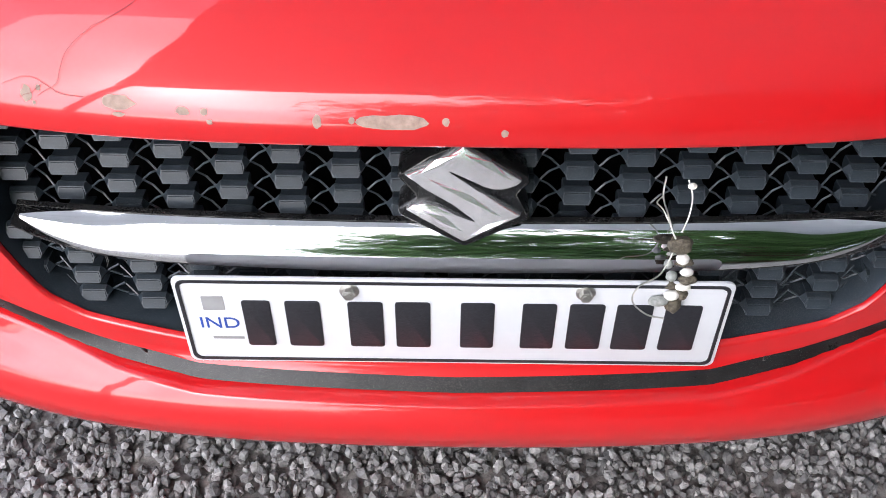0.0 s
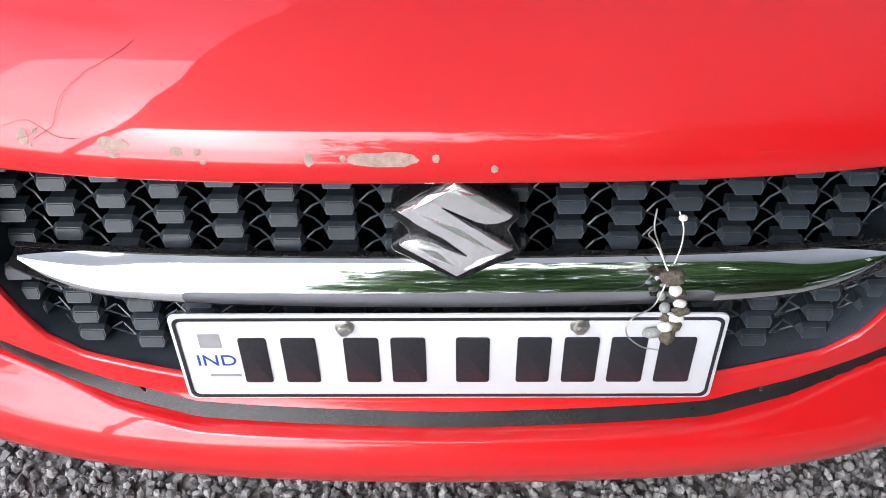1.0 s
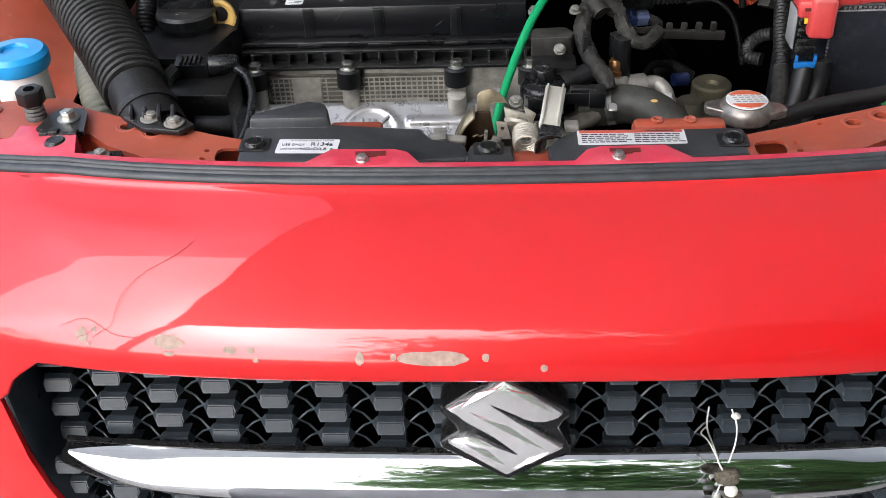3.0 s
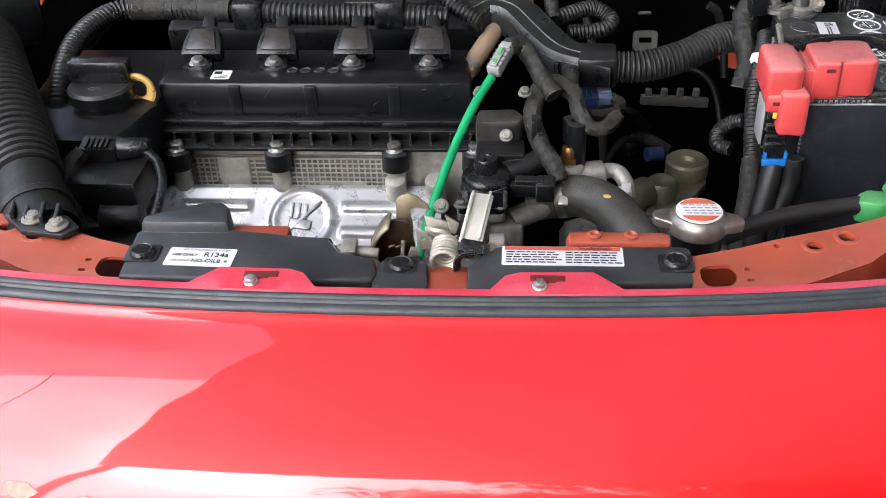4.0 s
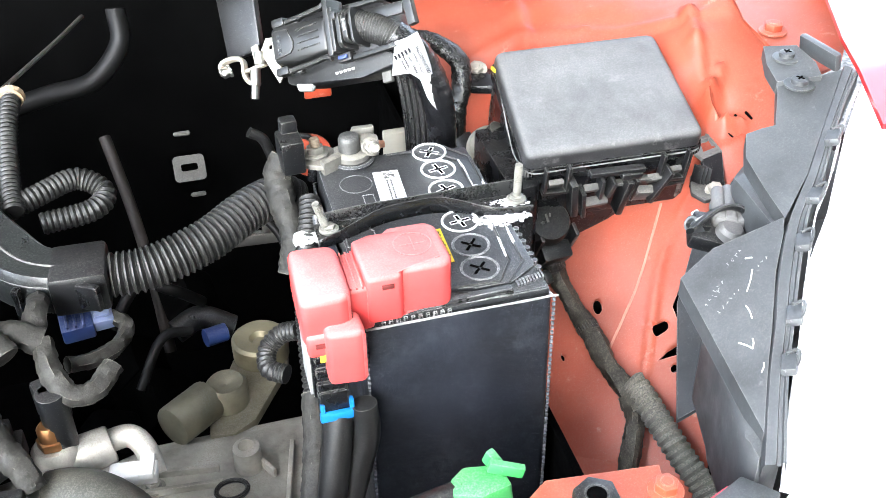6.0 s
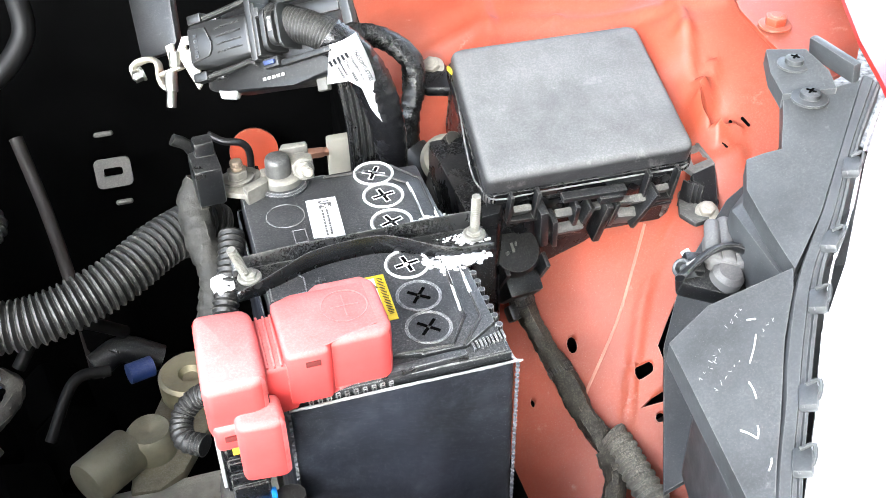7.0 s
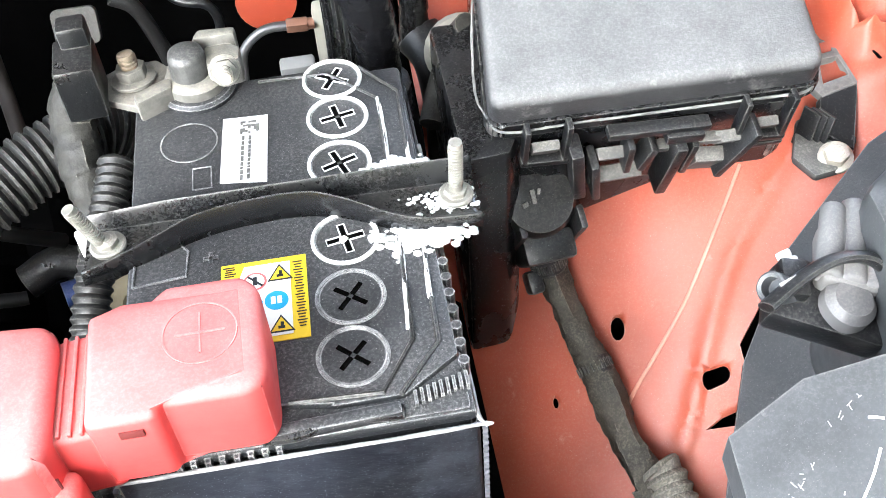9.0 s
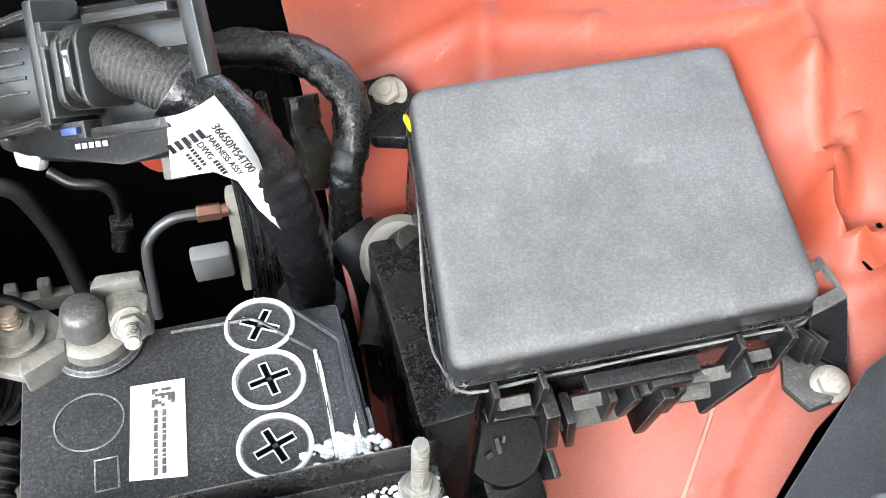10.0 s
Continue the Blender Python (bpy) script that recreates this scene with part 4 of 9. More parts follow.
for p in ((-0.192, 0.828, 0.9255), (0.0205, 0.821, 0.9215), (0.2365, 0.825, 0.9255)):
    part("rivet_seat", prism(B(), rrect(p[0] - 0.014, p[1] - 0.012, p[0] + 0.014, p[1] + 0.012, 0.004), p[2] - 0.001, p[2] + 0.0012, bev=0.0008), BLACK, cover)
    clip("push_rivet", (p[0], p[1], p[2] + 0.001), cover, 0.0092)


def label(name, x0, y0, x1, y1, z, parent, lab, rot=0.0):
    cx, cy = (x0 + x1) / 2, (y0 + y1) / 2
    m = Matrix.Translation((cx, cy, z)) @ pose(0, 0, 0, 0, 0, rot)
    ob = part(name, prism(B(), rrect(x0 - cx, y0 - cy, x1 - cx, y1 - cy, 0.0015, 2), 0, 0.0005, m), PAPER, parent, lab)
    return ob, m @ pose(0, 0, 0.0007)


lb, m = label("gas_label", -0.171, 0.8115, -0.115, 0.836, 0.9256, cover, "white air-conditioning label", -2)
writing("gas_text", "AIR-CONDITIONING SYSTEM", 0.0030, m @ pose(0.003, 0.0095, 0), GREY, lb)
writing("gas_text", "R134a", 0.0082, m @ pose(0.0125, 0.003, 0), INK, lb)
writing("gas_text", "USE ONLY", 0.0046, m @ pose(-0.0135, 0.0022, 0), INK, lb)
writing("gas_text", "ND-OIL8", 0.0062, m @ pose(0.006, -0.0055, 0), INK, lb)
writing("gas_text", "USE ONLY", 0.0038, m @ pose(-0.0155, -0.0055, 0), GREY, lb)
part("green_dot", prism(B(), ring(0.0225, -0.0055, 0.0015, n=12), 0, 0.0003, m), GREENP, lb, "small green dot")
lb, m = label("warning_label", 0.1005, 0.8195, 0.1965, 0.845, 0.9256, cover, "white warning label with red heading")
part("red_heading", bars(B(), [(0, 0.0095, 0.092, 0.0048)], m), mk("label_red", (0.6, 0.10, 0.06), 0.5, bump=0), lb)
writing("warning_text", "WARNING", 0.0052, m @ pose(0.026, 0.0095, 0.0003), INK, lb)
bm = B()
rng = random.Random(2)
for c0 in (-0.0235, 0.0235):
    for j in range(5):
        x = -0.021
        while x < 0.018:
            w = rng.uniform(0.003, 0.007)
            bars(bm, [(c0 + x + w / 2, 0.0045 - 0.0034 * j, w, 0.0013)], m)
            x += w + 0.0012
part("small_print", bm, INK, lb)

# ---- bonnet latch ----
latch = thing("bonnet_latch", "yellow-passivated steel bonnet latch with coil spring", "latch", (0.05, 0.86, 0.91))


def upright(y, lean=0.0):
    """Turns x and z of an outline into an upright plate at y."""
    return Matrix.Translation((0, y, 0)) @ pose(0, 0, 0, 90 + lean, 0, 0)


DRAB = mk("drab_passivated_steel", (0.30, 0.25, 0.16), 0.36, 0.6, var=0.4, vscale=60, bump=0.2, dust=0.3, edge=0.7, edgecol=(0.66, 0.60, 0.48), fleck=0.3)
PALE = mk("pale_worn_zinc", (0.50, 0.46, 0.38), 0.4, 0.5, var=0.35, vscale=70, bump=0.2, dust=0.3, edge=0.6, edgecol=(0.8, 0.77, 0.70), stain=0.3, staincol=(0.2, 0.15, 0.09), sscale=70)
bm = prism(B(), [(0.0022, 0.9304), (0.0112, 0.9329), (0.0218, 0.9326), (0.0263, 0.9079), (0.0262, 0.8939), (0.0138, 0.8857), (-0.0054, 0.8891), (-0.012, 0.9006), (-0.0112, 0.9117), (-0.0057, 0.9225)], 0, 0.0030, upright(0.874), bev=0.0008)
part("latch_plate", bm, BRONZE, latch, "dark bronze latch plate")
bm = B()
rim = curve_points([(0.0067, 0, 0.9388), (-0.0024, 0, 0.9283), (-0.0102, 0, 0.9122), (-0.0131, 0, 0.9012), (-0.0304, 0, 0.9016)], 6)
rows = [[bm.verts.new((p.x, y, p.z)) for y in (0.850, 0.862, 0.874)] for p in rim]
for p, q in zip(rows, rows[1:]):
    for j in range(2):
        bm.faces.new((p[j], q[j], q[j + 1], p[j + 1]))
wall = part("latch_flange", bm, DRAB, latch, "bent flange of the latch plate", smooth=60)
wall.modifiers.new("thick", "SOLIDIFY").thickness = 0.0022
hook = [(0.0096, 0.9406), (0.0138, 0.9447), (0.0206, 0.9472), (0.0275, 0.9444), (0.0342, 0.9383), (0.0394, 0.9301), (0.0326, 0.9335), (0.0248, 0.9337), (0.0201, 0.9312), (0.0215, 0.924), (0.0232, 0.9157), (0.0227, 0.9018), (0.0231, 0.8904), (0.0123, 0.8849), (0.013, 0.9021), (0.0107, 0.9144), (0.0093, 0.9244)]
part("latch_hook", prism(B(), hook, 0, 0.0030, upright(0.892), bev=0.0008), DRAB, latch, "olive passivated safety hook")
tab = sheet(B(), [(0.0274, 0.9227), (0.037, 0.9213), (0.0409, 0.9047), (0.030, 0.9039)], [ring(0.0332, 0.9155, 0.0021, n=12)], 0.002, lambda x, y: 0.0)
tab.transform(upright(0.870))
part("latch_tab", tab, PALE, latch, "pale drilled tab")
part("latch_cheek", prism(B(), [(0.0346, 0.9338), (0.0454, 0.9292), (0.0558, 0.9262), (0.0575, 0.8994), (0.0422, 0.9053), (0.0373, 0.9165)], 0, 0.003, upright(0.880), bev=0.0008), PALE, latch, "pale cheek of the latch")
part("latch_cheek", tube(B(), [(0.038, 0.874, 0.921), (0.044, 0.868, 0.924), (0.052, 0.868, 0.922), (0.054, 0.872, 0.914)], 0.003, n=8, flat=1.6), PALE, latch, "bent ear of the latch")
part("latch_link", prism(B(), [(0.0019, 0.9168), (0.010, 0.9205), (0.0179, 0.9228), (0.0206, 0.9135), (0.0068, 0.9084)], 0, 0.006, upright(0.866, -25), bev=0.0012), PALE, latch, "worn steel pawl")
part("link_slot", tube(B(), [(0.006, 0.8588, 0.9135), (0.010, 0.8588, 0.9152), (0.012, 0.8588, 0.9135), (0.016, 0.8588, 0.9155)], 0.0012, n=6), BRONZE, latch, "dark slot of the pawl")
part("latch_prop", box(box(B(), (0.0172, 0.858, 0.909), (0.003, 0.004, 0.024), (6, 5, 0), 0.0006), (0.0258, 0.858, 0.907), (0.008, 0.004, 0.014), (6, 20, 0), 0.0006), DULL, latch, "grimy prop of the pawl")
part("release_lug", prism(B(), [(0.0528, 0.9386), (0.0643, 0.9302), (0.0607, 0.9195), (0.0568, 0.9224)], 0, 0.003, upright(0.872), bev=0.0006), PALE, latch, "pale release lug")
part("latch_bolt", bolt(B(), (0.0465, 0.905, 0.925), (0, -0.6, 0.8), 0.0042, 0.006), DULL, latch, "zinc flange bolt")
bm = tube(B(), [(0.0545 + 0.0108 * math.cos(i * 0.785), 0.829 + 0.00056 * i, 0.9195 + 0.0108 * math.sin(i * 0.785)) for i in range(50)], 0.0018, n=7, k=2)
part("coil_spring", bm, PALE, latch, "steel torsion spring")
bm = B()
box(bm, (0.079, 0.862, 0.941), (0.019, 0.050, 0.003), (22, 6, -8), 0.001)
box(bm, (0.072, 0.862, 0.9445), (0.002, 0.048, 0.004), (22, 6, -8), 0.0006)
box(bm, (0.086, 0.863, 0.9435), (0.002, 0.048, 0.004), (22, 6, -8), 0.0006)
part("latch_lever", bm, mk("raw_aluminium_strip", (0.66, 0.63, 0.54), 0.42, 0.5, dust=0.2), latch, "bright ribbed metal lever")
bm = B()
box(bm, (0.0765, 0.836, 0.9310), (0.0200, 0.012, 0.0036), (24, 6, -8), 0.0012)
tube(bm, [(0.0790, 0.8300, 0.9290), (0.0700, 0.8285, 0.9285), (0.0655, 0.8275, 0.9240), (0.0645, 0.8270, 0.9150)], 0.0022, n=8, flat=2.0)
part("lever_grip", bm, BLACKC, latch, "black rubber-coated lever tip")
pieces("latch_stop", [((0.096, 0.85, 0.928), (0.012, 0.01, 0.008), (0, 0, 5), 0.001), ((-0.024, 0.842, 0.925), (0.012, 0.016, 0.006), (10, 0, 0), 0.001)], DULL, latch, "grimy latch stop")
part("latch_pin", cyl(B(), (-0.034, 0.845, 0.921), (0.000, 0.842, 0.919), 0.0045, bev=0.001), DULL, latch, "grimy pivot pin")

# ---- engine ----
engine = thing("engine", "dusty four-cylinder engine with black cam cover", "engine", (-0.1, 1.16, 0.75))
bm = prism(B(), [(-0.268, 1.117), (-0.266, 1.153), (0.045, 1.153), (0.062, 1.146), (0.063, 1.117)], 0.900, 0.938, bev=0.005, taper=0.99)
prism(bm, [(-0.30, 1.145), (-0.30, 1.235), (0.055, 1.235), (0.055, 1.145)], 0.88, 0.924, bev=0.005)
box(bm, (-0.10, 1.112, 0.8985), (0.34, 0.016, 0.005), bev=0.0015)
prism(bm, [(-0.405, 1.02), (-0.41, 1.24), (-0.285, 1.24), (-0.262, 1.15), (-0.262, 1.10), (-0.285, 1.02)], 0.82, 0.925, bev=0.012)
camc = part("cam_cover", bm, mk("satin_black_cover", (0.006, 0.0062, 0.0075), 0.30, var=0.2, vscale=10, bump=0.06, dust=0.025, dscale=30, spec=0.45, edge=0.4), engine, "satin black plastic cam cover")
for x in (-0.185, -0.105, -0.018):
    pieces("cover_rib", [((x, 1.1165, 0.918), (0.012, 0.004, 0.036), (6, 0, 0), 0.001), ((x, 1.108, 0.897), (0.026, 0.010, 0.004), (0, 0, 0), 0.001)], BLACK, camc)
bm = B()
box(bm, (-0.105, 1.105, 0.8905), (0.355, 0.012, 0.004), bev=0.001)
box(bm, (-0.105, 1.100, 0.8745), (0.355, 0.020, 0.004), bev=0.001)
box(bm, (-0.105, 1.112, 0.882), (0.355, 0.004, 0.020), bev=0.001)
for i in range(17):
    box(bm, (-0.272 + 0.0208 * i, 1.1045, 0.8825), (0.0022, 0.014, 0.0145))
part("cover_flange", bm, BLACK, engine, "black ribbed flange of the cam cover")
for x in (-0.249, -0.142, -0.018, 0.066):
    bm = lathe(B(), [(0.0145, 0.852), (0.0138, 0.8715), (0.0110, 0.8737)], (x, 1.0940, 0), n=22)
    mnt = part("bolt_boss", bm, BLACK, engine, "black flange boss")
    part("flange_bolt", bolt(B(), (x, 1.0940, 0.8735), (0, -0.1, 1), 0.0068, 0.0075, 1.45), STEEL, mnt, "flange bolt")
bm = B()
box(bm, (-0.10, 1.118, 0.835), (0.35, 0.03, 0.075), bev=0.004)
for i in range(34):
    if not 11 <= i <= 12:
        box(bm, (-0.232 + 0.0062 * i, 1.1005, 0.838), (0.0014, 0.003, 0.042))
for j in range(8):
    box(bm, (-0.127, 1.1005, 0.819 + 0.0056 * j), (0.215, 0.003, 0.0014))
for x in (-0.142, -0.018, -0.25):
    cyl(bm, (x, 1.098, 0.80), (x, 1.098, 0.862), 0.010, n=16)
for x in (-0.018, 0.024):
    cyl(bm, (x, 1.095, 0.80), (x, 1.082, 0.845), 0.011, n=18, bev=0.002)
part("cylinder_head", bm, ALU, engine, "cast aluminium head with a grid of ribs", smooth=30)
# darker panel put in so that the grid's holes look shaded
part("grid_shade_panel", box(B(), (-0.127, 1.1018, 0.838), (0.222, 0.003, 0.048)), CAST, engine, "darker panel for the shade behind the rib grid")
ident = part("ident_plate", box(B(), (-0.193, 1.0985, 0.838), (0.034, 0.003, 0.044), bev=0.001), ALU, engine, "cast pad with a printed code")
part("cast_pad", box(B(), (-0.076, 1.0995, 0.826), (0.05, 0.002, 0.011), bev=0.0005), ALU, engine)
part("ident_print", bars(B(), [(-0.006, 0.008, 0.010, 0.009), (-0.003, -0.006, 0.010, 0.009), (0.008, 0.010, 0.008, 0.0015), (0.007, 0.006, 0.009, 0.0015), (0.009, -0.004, 0.007, 0.0015), (0.009, -0.008, 0.007, 0.0015)],
                          Matrix.Translation((-0.193, 1.0979, 0.838)) @ pose(0, 0, 0, 90, 0, 0)), INK, ident)

# exhaust heat shield, pressed with ribs and a round sign
SH = Matrix.Translation((-0.125, 1.066, 0.806)) @ pose(0, 0, 0, 38, 0, 0)


def shield_z(x, y):
    z = 0.0
    for y0 in (0.012, -0.016):
        for x0, x1 in ((-0.125, -0.050), (0.048, 0.125)):
            if x0 < x < x1:
                z += 0.0035 * max(0.0, 1 - ((y - y0) / 0.007) ** 2)
    r = math.hypot(x - 0.008, (y + 0.002) * 1.0)
    z += 0.004 * max(0.0, min(1.0, (0.036 - r) / 0.004)) - 0.0022 * max(0.0, min(1.0, (0.028 - r) / 0.002))
    z -= 0.9 * max(0.0, -0.030 - y) + 0.5 * max(0.0, y - 0.034)
    return z


bm = B()
rows = []
for i in range(105):
    x = -0.155 + 0.31 * i / 104
    rows.append([bm.verts.new(SH @ Vector((x, -0.050 + 0.088 * j / 44, shield_z(x, -0.050 + 0.088 * j / 44)))) for j in range(45)])
for p, q in zip(rows, rows[1:]):
    for j in range(44):
        bm.faces.new((p[j], q[j], q[j + 1], p[j + 1]))
shield = part("heat_shield", bm, SHIELD, engine, "bright pressed heat shield with a round sign", smooth=60)
bm = B()
box(bm, (0.008, -0.002, 0.0035), (0.056, 0.0035, 0.003), (0, 0, 45), 0.001, m=SH)
for q in range(3):
    box(bm, (-0.004 + 0.0075 * q, 0.008 - 0.001 * q, 0.003), (0.004, 0.017, 0.003), (0, 0, -4), 0.001, m=SH)
box(bm, (0.006, -0.008, 0.003), (0.024, 0.011, 0.003), (0, 0, -8), 0.002, m=SH)
part("sign_relief", bm, SHIELD, shield, "raised do-not-touch pictogram")
for p, h in (((0.016, 1.045, 0.812), 0.009), ((-0.215, 1.03, 0.806), 0.007)):
    part("shield_bolt", bolt(B(), p, (0, -0.2, 1), 0.006, h), STEEL, shield, "shield bolt")
bm = B()
box(bm, (-0.10, 1.13, 0.67), (0.38, 0.06, 0.24), bev=0.01)
box(bm, (-0.34, 1.08, 0.72), (0.12, 0.14, 0.18), bev=0.012)
part("block", bm, CAST, engine, "grimy engine block below")

# ignition coils
coil = thing("ignition_coil", "black ignition coil with a grey plate on the cam cover", "ignition coil", (-0.232, 1.165, 0.938), "four ignition coils")
CM = Matrix.Translation((-0.232, 1.180, 0.955)) @ pose(0, 0, 0, 34, 0, 0)
bm = prism(B(), [(-0.0225, -0.014), (-0.021, 0.002), (-0.015, 0.022), (0.015, 0.022), (0.021, 0.002), (0.0225, -0.014)], -0.018, 0.0, CM, bev=0.003)
prism(bm, [(-0.007, 0.018), (-0.006, 0.042), (0.007, 0.042), (0.008, 0.018)], -0.024, -0.010, CM, bev=0.002)
part("coil_body", bm, BLACKC, coil)
part("coil_plate", prism(B(), [(-0.0165, -0.009), (-0.012, 0.017), (0.012, 0.017), (0.0165, -0.009)], -0.0005, 0.0022, CM, bev=0.001), mk("coil_resin", (0.035, 0.032, 0.028), 0.22, var=0.5, vscale=60, dust=0.05, grit=0.3), coil, "dusty grey resin plate")
bm = prism(B(), [(-0.248, 1.152), (-0.244, 1.172), (-0.220, 1.172), (-0.216, 1.152), (-0.224, 1.146), (-0.240, 1.146)], 0.930, 0.941, bev=0.002)
part("coil_foot", bm, BLACKC, coil)
part("coil_bolt", bolt(B(), (-0.232, 1.158, 0.9405), (0, -0.25, 1), 0.0066, 0.0075, 1.5), STEEL, coil, "flange bolt")
for x in (-0.150, -0.0665, 0.015):
    copy_thing(coil, Matrix.Translation((x, 1.165, 0.938)))
bm = prism(B(), rrect(-0.212, 1.126, -0.192, 1.146, 0.001, 1), 0.9381, 0.9386)
sticker = part("cover_sticker", bm, PAPER, camc, "small white printed sticker")
part("sticker_print", bars(B(), [(-0.004, 0.004, 0.008, 0.006), (0.004, -0.004, 0.008, 0.0015), (0.0, -0.007, 0.012, 0.0012)], Matrix.Translation((-0.202, 1.136, 0.9388))), INK, sticker)
bm = B()
for q in range(4):
    lathe(bm, [(0.006, 0.0), (0.006, 0.0015), (0.0045, 0.0018), (0.004, 0.0008), (0.0, 0.0008)], (-0.128 + 0.0145 * q, 1.146, 0.9382), n=16)
part("cover_marks", bm, BLACK, camc, "four moulded rings")

for x0, z0, L, a in ((-0.155, 0.921, 0.014, 50), (-0.04, 0.913, 0.008, 40), (0.01, 0.930, 0.006, 20), (-0.23, 0.915, 0.004, 30)):
    y_ = 1.1163
    part("scratch", tube(B(), [(x0, y_, z0), (x0 + L * math.cos(radians(a)), y_, z0 + L * math.sin(radians(a)))], 0.00035, n=4, k=2), GREYD, camc, "pale scratch")

# oil filler, dipstick, sensor at the timing end
oil = thing("oil_filler_cap", "black plastic oil filler cap on the engine", "oil cap", (-0.318, 1.10, 0.92))
bm = lathe(B(), [(0.030, 0.915), (0.030, 0.930), (0.034, 0.933), (0.034, 0.944), (0.031, 0.947), (0, 0.947)], (-0.318, 1.098, 0), n=32)
part("cap_disc", bm, BLACK, oil)
part("cap_grip", box(B(), (-0.318, 1.106, 0.958), (0.062, 0.018, 0.024), bev=0.003), BLACKC, oil, "upright grip of the cap")
writing("cap_text", "OIL", 0.010, Matrix.Translation((-0.318, 1.084, 0.9474)), GREYD, oil)
dip = thing("dipstick", "yellow plastic dipstick ring beside the cam cover", "dipstick", (-0.283, 1.125, 0.91))
bm = B()
tube(bm, [(-0.283 + 0.0135 * math.cos(a * math.pi / 8), 1.108, 0.935 + 0.0145 * math.sin(a * math.pi / 8)) for a in range(17)], 0.0036, n=8, k=2, flat=1.7)
part("dipstick_ring", bm, YELLOW, dip)
part("dipstick_collar", cyl(B(), (-0.281, 1.104, 0.905), (-0.281, 1.106, 0.921), 0.0085, 0.0075, bev=0.001), YELLOW, dip)
sens = thing("cam_sensor", "black two-part electric connector on the timing cover", "connector", (-0.27, 1.03, 0.92))
bm = box(B(), (-0.296, 1.018, 0.915), (0.036, 0.022, 0.018), (10, 0, 0), 0.002)
for q in range(5):
    box(bm, (-0.306 + 0.005 * q, 1.012, 0.925), (0.002, 0.014, 0.003), (10, 0, 0))
part("plug", bm, BLACK, sens)
part("socket", cyl(B(), (-0.278, 1.018, 0.916), (-0.247, 1.02, 0.917), 0.0115, 0.009, n=16, bev=0.002), BLACKC, sens, "glossy dark socket")
bm = B()
tube(bm, [(-0.25, 1.015, 0.914), (-0.236, 1.003, 0.908), (-0.228, 0.98, 0.895), (-0.232, 0.95, 0.875), (-0.244, 0.93, 0.855), (-0.246, 0.92, 0.82)], 0.0048, n=10)
part("sensor_lead", bm, BLACKC, sens, "black sleeved lead")
bm = B()
tube(bm, [(-0.312, 1.012, 0.915), (-0.322, 1.00, 0.905), (-0.318, 0.975, 0.885), (-0.308, 0.955, 0.86)], 0.008, n=10, wob=0.3)
part("sensor_loom", bm, LOOM, sens, "taped loom")
bm = B()
box(bm, (-0.285, 1.0, 0.885), (0.07, 0.06, 0.04), bev=0.006)
cyl(bm, (-0.29, 0.97, 0.865), (-0.25, 0.975, 0.865), 0.016, bev=0.003)
box(bm, (-0.27, 0.955, 0.83), (0.10, 0.04, 0.05), bev=0.006)
part("timing_cover", bm, BLACK, engine, "black timing-end housing")

# wiring conduit behind the coils
loom = thing("wiring_conduit", "black corrugated wiring conduit across the engine", "wiring", (-0.1, 1.25, 0.95))
bm = tube(B(), [(-0.345, 1.03, 0.86), (-0.362, 1.07, 0.90), (-0.372, 1.12, 0.935), (-0.375, 1.19, 0.955), (-0.352, 1.25, 0.962), (-0.30, 1.265, 0.962)], 0.010, n=12, rib=0.0018, pitch=0.0055)
part("left_conduit", bm, BLACK, loom)
bm = tube(B(), [(-0.31, 1.262, 0.962), (-0.2, 1.253, 0.962), (-0.13, 1.247, 0.960), (-0.03, 1.248, 0.958), (0.03, 1.247, 0.955)], 0.0108, n=14, rib=0.0018, pitch=0.006)
part("main_conduit", bm, BLACK, loom)
bm = tube(B(), [(-0.335, 1.262, 0.962), (-0.28, 1.262, 0.963), (-0.215, 1.254, 0.962)], 0.0138, n=12, wob=0.16)
part("tape_wrap", bm, LOOM, loom, "wrinkled cloth tape wrap")
for x in (-0.195, -0.035):
    part("conduit_clip", box(B(), (x, 1.250, 0.961), (0.034, 0.034, 0.034), bev=0.006), BLACKC, loom, "black plastic retaining clip")
bm = tube(B(), [(-0.045, 1.345, 0.99), (-0.02, 1.32, 0.985), (0.015, 1.285, 0.972), (0.042, 1.262, 0.958), (0.065, 1.25, 0.95)], 0.0085, n=12, rib=0.0014, pitch=0.005)
part("branch_conduit", bm, BLACK, loom)

# black duct over the gearbox end and its corrugated tube
duct = thing("wiring_duct", "dusty black plastic wiring duct with a corrugated tube", "wiring duct", (0.14, 1.25, 0.92))


def swept(path, w, h, bev=0.004):
    """A flat duct along a path, w wide and h high."""
    bm = B()
    c = curve_points(path, 6)
    rows = []
    for i, p in enumerate(c):
        d = c[min(i + 1, len(c) - 1)] - c[max(i - 1, 0)]
        d.z *= 0.3
        d.normalize()
        side = d.cross(Vector((0, 0, 1))).normalized()
        ww = w if not callable(w) else w(i / (len(c) - 1))
        rows.append([bm.verts.new(p + side * sx * ww / 2 + Vector((0, 0, sz * h / 2))) for sx, sz in ((-1, -1), (-1, 0.6), (-0.82, 1), (0.82, 1), (1, 0.6), (1, -1))])
    for a, e in zip(rows, rows[1:]):
        for j in range(6):
            bm.faces.new((a[j], a[(j + 1) % 6], e[(j + 1) % 6], e[j]))
    bm.faces.new(rows[0][::-1]), bm.faces.new(rows[-1])
    return bm


